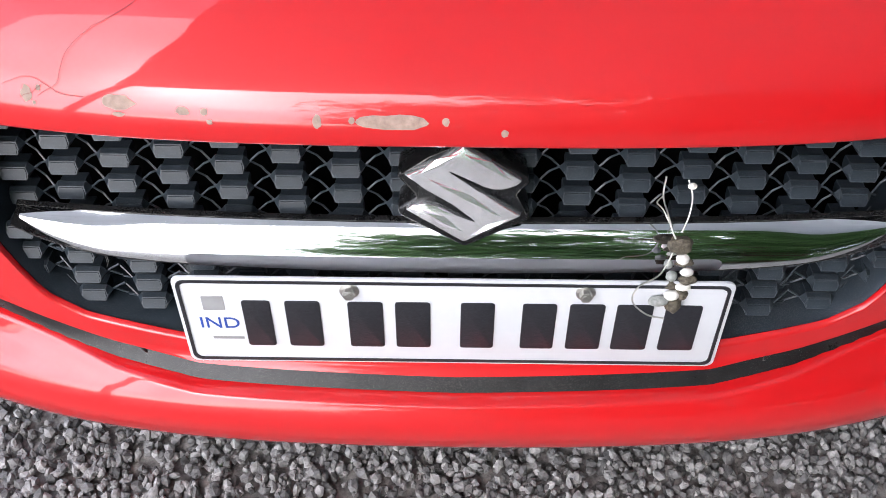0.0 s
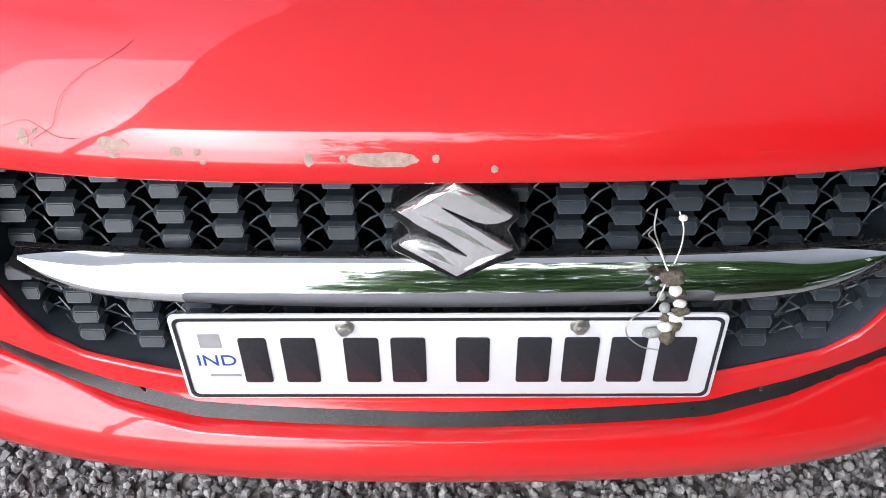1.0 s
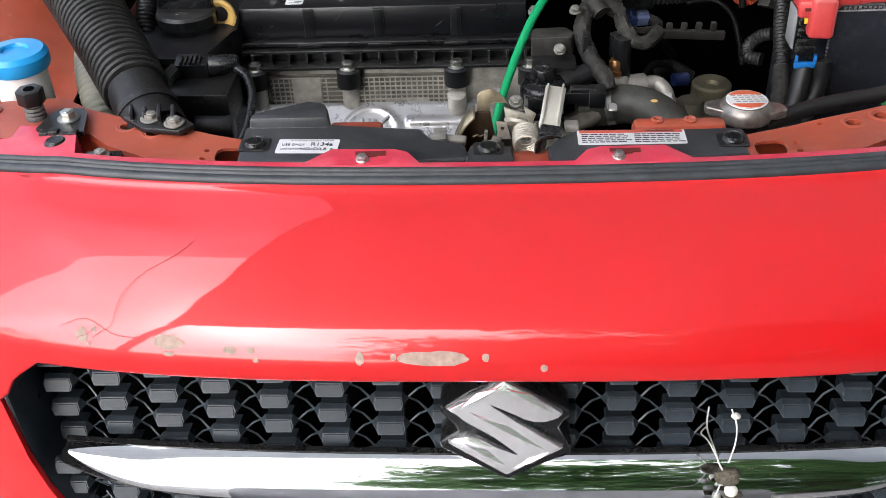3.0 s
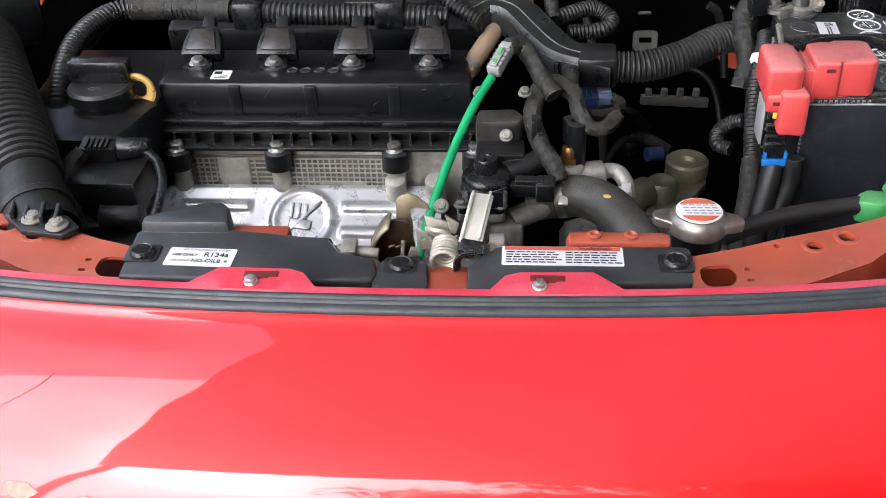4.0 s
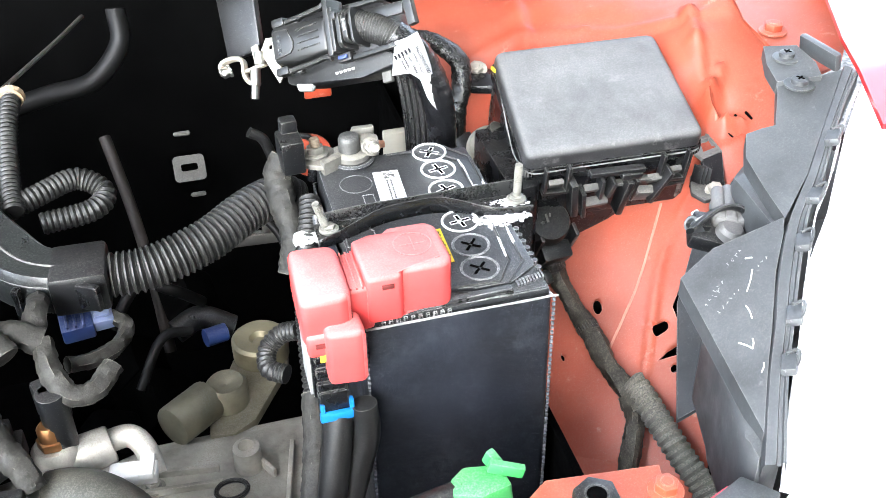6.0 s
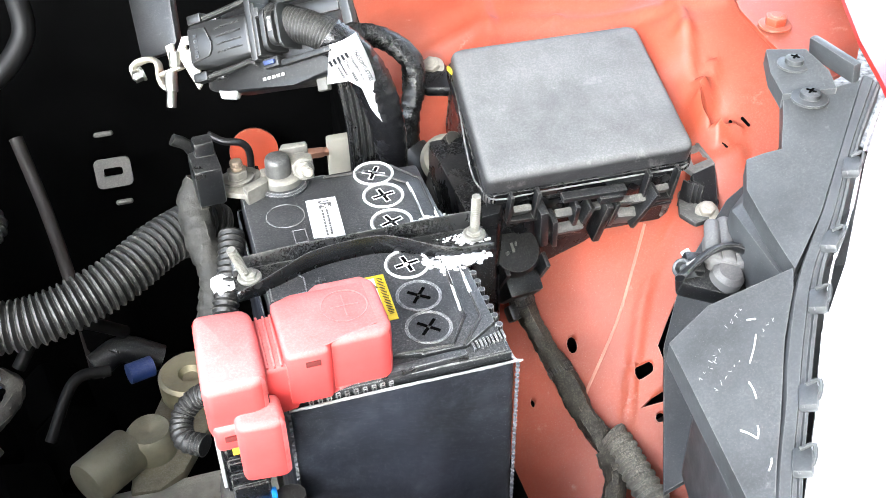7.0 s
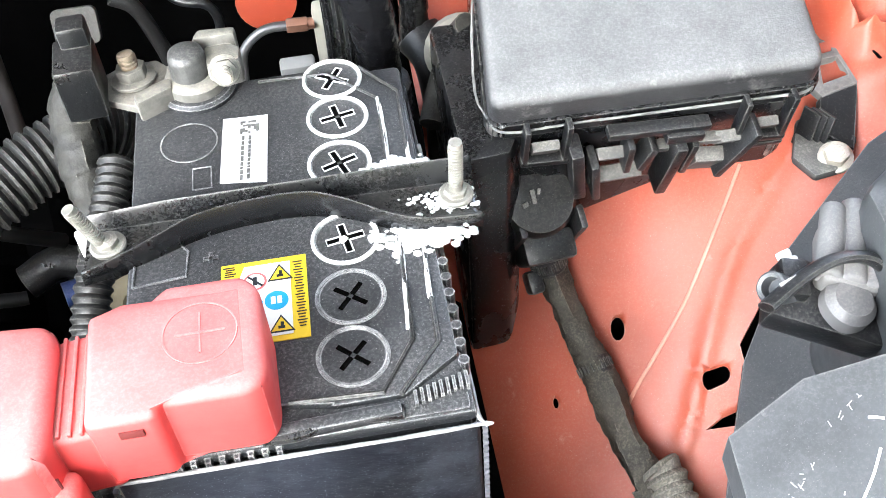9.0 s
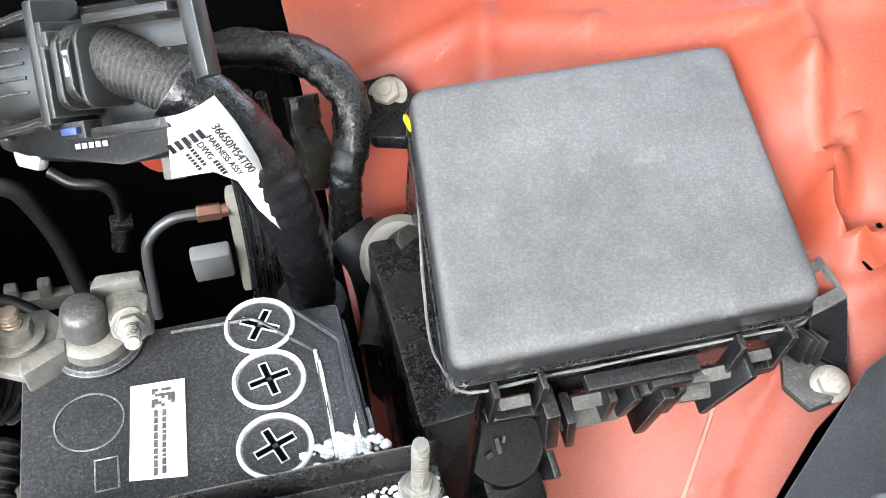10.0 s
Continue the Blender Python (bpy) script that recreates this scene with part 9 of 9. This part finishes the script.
part("housing_ear", bm, LAMPG, lamp, "grey housing ear with moulded writing")
bm = sheet(B(), [(0.7146, 1.1686), (0.7327, 1.1539), (0.7345, 1.130), (0.7313, 1.1155), (0.7056, 1.1304), (0.708, 1.150)], (), 0.010, lambda x, y: lamp_z(x, y) + 0.005)
box(bm, (0.7375, 1.132, lamp_z(0.7375, 1.132) + 0.010), (0.006, 0.040, 0.014), (0, -10, 8), 0.002)
part("ear_bracket", bm, LAMPG, lamp, "raised grey bracket on the ear")
# the channel that the lens is glued in: a raised band with a lip along its outer edge
INNER = [(0.5678, 0.8769), (0.5967, 0.9272), (0.615, 0.9561), (0.6274, 0.978), (0.6526, 1.0143), (0.684, 1.0461), (0.7112, 1.0761), (0.7474, 1.1161)]
OUTER = [(0.5783, 0.8707), (0.6011, 0.9125), (0.6218, 0.9452), (0.6476, 0.9849), (0.6684, 1.0142), (0.6886, 1.0344), (0.7206, 1.0729), (0.7520, 1.1040)]
inner, outer = (curve_points([(x, y, lamp_z(x, y)) for x, y in side_], 6) for side_ in (INNER, OUTER))
bm = B()
rows = []
for p, q in zip(inner, outer):
    w = q - p
    rows.append([bm.verts.new(p + w * f + Vector((0, 0, h))) for f, h in ((0, -0.010), (0.02, 0.0025), (0.10, 0.0045), (0.55, 0.0050), (0.62, 0.0035), (0.78, 0.0035), (0.84, 0.0065), (0.98, 0.0060), (1.04, -0.006))])
for p, q in zip(rows, rows[1:]):
    for j in range(len(p) - 1):
        bm.faces.new((p[j], q[j], q[j + 1], p[j + 1]))
part("lens_channel", bm, LAMPG, lamp, "grey channel round the lens", smooth=40)
for i in (8, 13, 20, 27, 34):
    p = outer[i]
    d = (outer[i + 1] - outer[i - 1]).normalized()
    turn = math.degrees(math.atan2(d.y, d.x)) - 90
    cl = part("channel_clip", box(B(), p + Vector((-0.001, 0, 0.006)), (0.010, 0.016, 0.006), (0, -18, turn), 0.002), LAMPG, lamp, "small clip along the lens")
    part("clip_loop", tube(B(), [p + Vector((-0.004, 0, 0.0085)) - d * 0.006, p + Vector((0.004, 0, 0.0105)) - d * 0.005, p + Vector((0.004, 0, 0.0105)) + d * 0.005, p + Vector((-0.004, 0, 0.0085)) + d * 0.006], 0.0012, n=6, k=3), LAMPG, cl)
for i in range(3, 40, 3):
    p = outer[i]
    part("lens_edge", tube(B(), [outer[j] + Vector((0.0035, -0.0015, 0.0045)) for j in range(i - 2, i + 2)], 0.0011 if i % 2 else 0.0007, n=6, k=2), LENS, lamp, "bright rim of the lens")


def lens_z(x, y):
    e = max(0.0, (x - 0.575) * 0.85 - (y - 0.86) * 0.53)
    return lamp_z(x, y) - 0.004 + 0.10 * e - 1.6 * e * e


bm = sheet(B(), [(0.602, 0.842), (0.588, 0.851), (0.574, 0.866), (0.588, 0.888), (0.602, 0.910), (0.628, 0.947), (0.652, 0.985), (0.682, 1.015), (0.722, 1.066), (0.752, 1.098), (0.80, 1.13), (0.88, 1.05), (0.88, 0.90), (0.76, 0.76), (0.64, 0.68), (0.535, 0.64), (0.517, 0.665), (0.513, 0.712), (0.545, 0.757), (0.583, 0.806)], (), 0.004, lens_z, grid=0.012)
part("lens", bm, LENS, lamp, "clear lens coloured white for the sky it reflects", smooth=60)
# added sheet that fills the black gap beside the seal with lens white
bm = sheet(B(), [(0.566, 0.838), (0.569, 0.866), (0.60, 0.88), (0.64, 0.86), (0.62, 0.80), (0.56, 0.757), (0.538, 0.757), (0.560, 0.808)], (), 0.002, lambda x, y: lens_z(x, y) - 0.030, grid=0.012)
part("lens_skirt", bm, LENS, lamp, "added white filler sheet below the lens edge", smooth=60)
bm = B()
for q in range(9):
    pts = [(0.612 + 0.004 * q + 0.020 * k, 0.835 + 0.028 * k) for k in range(-4, 1)]
    tube(bm, [(x, y, lens_z(x, y) + 0.0006) for x, y in pts], 0.0007, n=4, k=1)
part("lens_rib", bm, GREYP, lamp, "fine optic lines in the lens edge")
bm = prism(B(), [(0.500, 0.836), (0.502, 0.868), (0.534, 0.872), (0.548, 0.842), (0.53, 0.832)], 0.929, 0.9345, bev=0.002)
foot = part("lamp_foot", bm, LAMPG, lamp, "dusty grey mounting foot")
part("foot_web", prism(B(), [(0.530, 0.872), (0.562, 0.886), (0.578, 0.868), (0.545, 0.844)], 0.926, 0.932, bev=0.002), LAMPG, foot)
bm = lathe(B(), [(0.0115, 0.9345), (0.0115, 0.936), (0.0075, 0.9375), (0.007, 0.941), (0, 0.9415)], (0.520, 0.855, 0), n=22)
screw = part("foot_screw", bm, BLACKC, foot, "black cross-head screw")
pieces("screw_cross", [((0.520, 0.855, 0.9414), (0.006, 0.0014, 0.0008), (0, 0, 20), 0), ((0.520, 0.855, 0.9414), (0.0014, 0.006, 0.0008), (0, 0, 20), 0)], GREYD, screw)
for x, y, r in ((0.7159, 1.1184, 0.0088), (0.7215, 1.1476, 0.0080)):
    z = lamp_z(x, y) + 0.004
    es = part("ear_screw", lathe(B(), [(r * 1.25, z), (r * 1.25, z + 0.0015), (r * 1.05, z + 0.002), (r * 0.72, z + 0.0022), (r * 0.68, z + 0.0052), (r * 0.5, z + 0.006), (0, z + 0.0062)], (x, y, 0), n=24), LAMPG, lamp, "screw and washer on the ear")
    # recess of the screw head drawn as a shade-black cross on top
    part("screw_cross", box(box(B(), (x, y, z + 0.0062), (r * 0.7, 0.0013, 0.0006), (0, 0, 35)), (x, y, z + 0.0062), (0.0013, r * 0.7, 0.0006), (0, 0, 35)), SHADE_BLACK, es)
rng = random.Random(12)
for a, c in (((0.612, 0.985), (0.622, 0.998)), ((0.607, 0.976), (0.606, 0.966)), ((0.592, 0.955), (0.597, 0.947)), ((0.597, 0.947), (0.6, 0.953)), ((0.622, 1.008), (0.626, 1.006)), ((0.598, 0.935), (0.594, 0.930))):
    part("chalk_mark", tube(B(), [(*a, lamp_z(*a) + 0.0022), ((a[0] + c[0]) / 2 + 0.0006, (a[1] + c[1]) / 2, lamp_z(*a) * 0.5 + lamp_z(*c) * 0.5 + 0.0023), (*c, lamp_z(*c) + 0.0022)], 0.0005, n=4, k=2), WHITEP, lamp, "white chalk stroke")
bm = B()
for x0, y0, count in ((0.588, 0.990, 4), (0.592, 0.981, 6), (0.612, 1.010, 4), (0.596, 0.996, 3), (0.626, 0.998, 3)):
    for q in range(count):
        x, y = x0 + 0.0034 * q, y0 + 0.0016 * q
        for w in range(2):
            p, e = (x + rng.uniform(-0.001, 0.001), y + rng.uniform(-0.0015, 0.0015)), (x + rng.uniform(-0.001, 0.001), y + rng.uniform(-0.0015, 0.0015))
            tube(bm, [(*p, lamp_z(*p) + 0.0021), (*e, lamp_z(*e) + 0.0021)], 0.00022, n=4, k=1)
tagged(part("scribble", bm, GREYP, lamp, "faint pale scribbles"), kind="stuff")
# black lamp inner side below the wing and bulb plug
bm = prism(B(), [(0.602, 1.015), (0.589, 0.96), (0.571, 0.905), (0.568, 0.880), (0.60, 0.90), (0.66, 1.0), (0.645, 1.02)], 0.86, 0.945, bev=0.01)
prism(bm, [(0.66, 1.10), (0.655, 1.03), (0.70, 1.03), (0.76, 1.10), (0.735, 1.15), (0.70, 1.13)], 0.88, 0.99, bev=0.01)
part("housing_body", bm, LAMPG, lamp, "black lower housing")
part("housing_panel", sheet(B(), [(0.600, 1.020), (0.640, 1.110), (0.672, 1.152), (0.720, 1.186), (0.800, 1.205), (0.820, 1.100), (0.760, 1.020)], (), 0.004, lambda x, y: 0.835 + 0.5 * (x - 0.60) + 0.15 * (y - 1.02), grid=0.03), COVER, lamp, "dark slate side of the housing")
bulb = thing("bulb_plug", "grey bulb plug clipped in the headlamp housing", "plug", (0.64, 1.06, 0.985))
UM = Matrix.Translation((0.655, 1.088, 0.968)) @ pose(0, 0, 0, 8, 14, -22) @ Matrix.Scale(0.86, 4)
BOOT = mk("pale_grey_boot", (0.13, 0.128, 0.125), 0.5, var=0.15, bump=0.1, dust=0.2, edge=0.3)
bm = prism(B(), [(-0.0125, -0.022), (-0.0140, 0.004), (-0.0115, 0.012), (0.0115, 0.012), (0.0150, 0.000), (0.0135, -0.022)], -0.008, 0.006, UM, bev=0.003)
for x, y, r in ((-0.0090, 0.019, 0.0056), (0.0010, 0.024, 0.0060), (0.0100, 0.017, 0.0052)):
    cyl(bm, UM @ Vector((x, -0.020, 0.0022)), UM @ Vector((x * 0.92, y, 0.0015)), r, r * 0.85, n=16, bev=0.0016)
part("plug_top", bm, BOOT, bulb, "light grey ribbed plug boot", smooth=50)
part("plug_end", lathe(B(), [(0.0120, -0.016), (0.0115, 0.003), (0.0085, 0.0065), (0, 0.0072)], m=UM @ Matrix.Translation((0.002, -0.027, -0.002)), n=26), BOOT, bulb, "round grey end of the plug")
bm = prism(B(), [(-0.030, -0.040), (-0.030, -0.014), (-0.020, -0.006), (0.018, -0.012), (0.022, -0.040)], -0.020, -0.005, UM, bev=0.003)
box(bm, (-0.022, -0.022, -0.003), (0.012, 0.018, 0.008), (0, 0, 12), 0.0015, m=UM)
part("plug_body", bm, BLACK, bulb, "dark grey plug body")
part("plug_port", lathe(B(), [(0.0060, -0.012), (0.0060, 0.0), (0.0052, 0.0006), (0.0040, 0.0), (0.0038, -0.005), (0, -0.005)], (0.6195, 1.0745, 0.9705), (-0.75, -0.2, 0.62), 20), LAMPG, bulb, "dark round port")
bm = cyl(B(), (0.6350, 1.0840, 0.9600), (0.6325, 1.0905, 0.9650), 0.0042, n=12, bev=0.0012)
cyl(bm, (0.6325, 1.0905, 0.9650), (0.6315, 1.0930, 0.9668), 0.0030, n=10, bev=0.0008)
part("white_pin", bm, WHITEP, bulb, "white locking pin")
tn = B()
tube(tn, [UM @ Vector(p) for p in ((-0.034, -0.042, 0.001), (-0.022, -0.026, 0.006), (-0.010, -0.015, 0.0105), (0.003, -0.011, 0.0125), (0.013, -0.015, 0.0105), (0.021, -0.026, 0.004), (0.024, -0.038, -0.004))], 0.0024, n=10, flat=2.2)
part("plug_bail", tn, BLACK, bulb, "dark bail over the plug")
part("bail_label", bars(B(), [(0, 0, 0.008, 0.006)], UM @ pose(-0.026, -0.031, 0.0055, 0, -18, 42), 0.001), GREYP, bulb, "small grey label")
bm = B()
prism(bm, [(0.60, 0.94), (0.605, 1.0), (0.63, 1.03), (0.64, 0.99), (0.62, 0.93)], 0.84, 0.90, bev=0.01)
blk = thing("lamp_motor", "black levelling motor below the headlamp", "motor", (0.62, 1.0, 0.86))
part("motor_body", bm, BLACK, blk)
part("chalk_ring", tube(B(), [(0.602 + 0.001 * math.cos(t * math.pi / 8), 0.985 + 0.006 * math.cos(t * math.pi / 8), 0.885 + 0.009 * math.sin(t * math.pi / 8)) for t in range(17)], 0.0008, n=4), WHITEP, blk, "chalk ring")

# ---- wing (fender) edge, bonnet ----
bm = sheet(B(), [(0.727, 1.038), (0.7455, 1.0915), (0.764, 1.145), (0.7885, 1.2015), (0.813, 1.258), (0.84, 1.40), (0.85, 1.62), (0.95, 1.62), (0.93, 1.30), (0.87, 1.12), (0.79, 1.02)], (), 0.004, lambda x, y: 1.062 + 0.02 * (y - 1.2) - 0.5 * max(0, x - 0.80) ** 1.3 - 0.10 * max(0.0, 1.10 - y), grid=0.02)
part("wing_edge", bm, RED, car, "glossy red top edge of the front wing", smooth=60)
bm = sheet(B(), [(0.752, 1.190), (0.7523, 1.2194), (0.7576, 1.268), (0.80, 1.40), (0.82, 1.62), (0.87, 1.62), (0.866, 1.3155), (0.830, 1.24), (0.8126, 1.2024), (0.789, 1.172), (0.766, 1.163)], (), 0.003, lambda x, y: 1.025 + 0.35 * max(0.0, x - 0.79), grid=0.02)
part("wing_flange", bm, ORANGE, car, "orange-red wing flange", smooth=50)
part("wing_bolt", bolt(B(), (0.766, 1.236, 1.0265), r=0.0072, h=0.008), ORANGE, car, "painted bolt")
# bonnet out of view; its dark colour keeps red bounce off the bay
hood = B()
rows = []
for i in range(25):
    u = -1 + i / 12
    x = C + 0.70 * u
    row = []
    for j in range(13):
        v = j / 12
        ln_ = 1.0 * v
        y, z = 1.74 - 0.60 * ln_, 1.10 + 0.80 * ln_
        bow = 0.05 * (1 - u * u) * math.sin(math.pi * v * 0.9)
        row.append(hood.verts.new((x * (1 - 0.06 * v), y + 0.9 * bow + 0.06 * v * u * u, z + 0.4 * bow)))
    rows.append(row)
for p, q in zip(rows, rows[1:]):
    for j in range(12):
        hood.faces.new((p[j], q[j], q[j + 1], p[j + 1]))
hd = part("bonnet", hood, mk("low_bounce_bonnet", (0.05, 0.042, 0.04), 0.8, var=0.2), car, "raised bonnet out of view, coloured dark to cut red bounce", smooth=60)
hd.modifiers.new("thick", "SOLIDIFY").thickness = 0.02
bm = B()
box(bm, (C, 2.26, 1.05), (1.5, 1.05, 0.10), bev=0.04)
box(bm, (C, 2.17, 0.62), (1.66, 0.9, 0.75), bev=0.05)
part("car_shell", bm, RED, car, "red body behind the bay")
for s in (-1, 1):
    bm = sheet(B(), [(C + s * 0.815, 1.12), (C + s * 0.84, 1.66), (C + s * 0.80, 1.66), (C + s * 0.79, 1.14)], (), 0.6, lambda x, y: 0.92)
    part("wing_side", bm, RED, car, "red side of the front wing")


# ---- trees beside the car ----
def tree(name, x, y, h, crown_r, count, seed, base_z, lab):
    rng = random.Random(seed)
    t = thing(name, lab, "tree", (x, y, GROUND), "roadside trees")
    bm = B()
    tube(bm, [(x, y, GROUND - 0.05), (x + 0.1, y, GROUND + h * 0.3), (x - 0.1, y + 0.1, GROUND + h * 0.6)], 0.20, n=12, r1=0.10)
    for i in range(9):
        an = i * 2.4
        z0 = GROUND + h * (0.35 + 0.03 * i)
        tube(bm, [(x, y, z0), (x + 0.5 * crown_r * math.cos(an), y + 0.5 * crown_r * math.sin(an), z0 + 0.5), (x + 0.95 * crown_r * math.cos(an), y + 0.95 * crown_r * math.sin(an), z0 + 0.7)], 0.07, n=7, r1=0.02)
    part("trunk", bm, TRUNK, t)
    V, F = [], []
    k = 0
    clumps = []
    for i in range(90):
        an, rr = rng.uniform(0, 6.283), crown_r * math.sqrt(rng.random())
        clumps.append((x + rr * math.cos(an), y + rr * math.sin(an), base_z + rng.random() * (h - base_z) * (1.05 - 0.45 * rr / crown_r)))
    for i in range(count):
        c = clumps[rng.randrange(len(clumps))]
        p = Vector((rng.gauss(c[0], 0.32), rng.gauss(c[1], 0.32), rng.gauss(c[2], 0.22)))
        e = Euler((rng.uniform(-0.9, 0.9), rng.uniform(-0.9, 0.9), rng.uniform(0, 6.28))).to_matrix()
        L = rng.uniform(0.07, 0.13)
        for q in ((-L, 0, 0), (0, -L * 0.45, 0.01), (L, 0, 0), (0, L * 0.45, 0.01)):
            V.append(tuple(p + e @ Vector(q)))
        F.append((k, k + 1, k + 2, k + 3))
        k += 4
    me = bpy.data.meshes.new("crown")
    me.from_pydata(V, [], F)
    me.materials.append(LEAF)
    ob = new("crown", me)
    ob.parent = t
    ob.matrix_parent_inverse = t.matrix_basis.inverted()
    tagged(ob, kind="stuff")
    return t


tree("tree", 1.9, -4.4, 8.5, 2.4, 22000, 1, 0.7, "leafy green tree standing on the gravel before the car")
tree("tree", 5.0, -4.2, 5.6, 2.4, 14000, 2, 0.7, "leafy green tree beside the gravel yard")
tree("tree", 1.0, -7.6, 6.4, 2.4, 12000, 3, 0.7, "leafy green tree at the far side of the yard")
tree("tree", 5.0, 1.0, 6.5, 2.3, 12000, 5, 1.6, "leafy green tree over the edge of the yard")

# ---- assumed roof over the car, out of view ----
# only its left edge is known, mirrored in the nose; posts are added
port = thing("carport", "assumed unseen roof on added posts, milky to pass light", "carport", (0.9, 0.8, GROUND))
ROOFING = mk("light_passing_roof", (0.52, 0.52, 0.53), 0.6, 0.2, var=0.25, vscale=2.0, bump=0.1, bscale=20)


def edge_x(y):
    return -0.925 + (0.55 if y < 0 else 0.38) * y


# made translucent to brighten the bay and the paint's reflection
nt = ROOFING.node_tree
milky, blend_ = nt.nodes.new("ShaderNodeBsdfTranslucent"), nt.nodes.new("ShaderNodeMixShader")
milky.inputs["Color"].default_value = (0.86, 0.87, 0.88, 1)
blend_.inputs[0].default_value = 0.45
nt.links.new(nt.nodes["Principled BSDF"].outputs[0], blend_.inputs[1])
nt.links.new(milky.outputs[0], blend_.inputs[2])
nt.links.new(blend_.outputs[0], nt.nodes["Material Output"].inputs["Surface"])
part("roof_sheet", prism(B(), [(edge_x(-1.5), -1.5), (edge_x(-1.5) + 5.0, -1.5), (edge_x(2.6) + 2.8, 2.6), (edge_x(2.6), 2.6), (edge_x(0), 0)], 3.05, 3.09), ROOFING, port)
for x, y in ((edge_x(-1.4) + 0.1, -1.4), (edge_x(-1.4) + 4.8, -1.4), (edge_x(2.5) + 0.1, 2.5), (edge_x(2.5) + 2.7, 2.5)):
    part("post", cyl(B(), (x, y, GROUND - 0.1), (x, y, 3.06), 0.04, n=16), ROOFING, port)
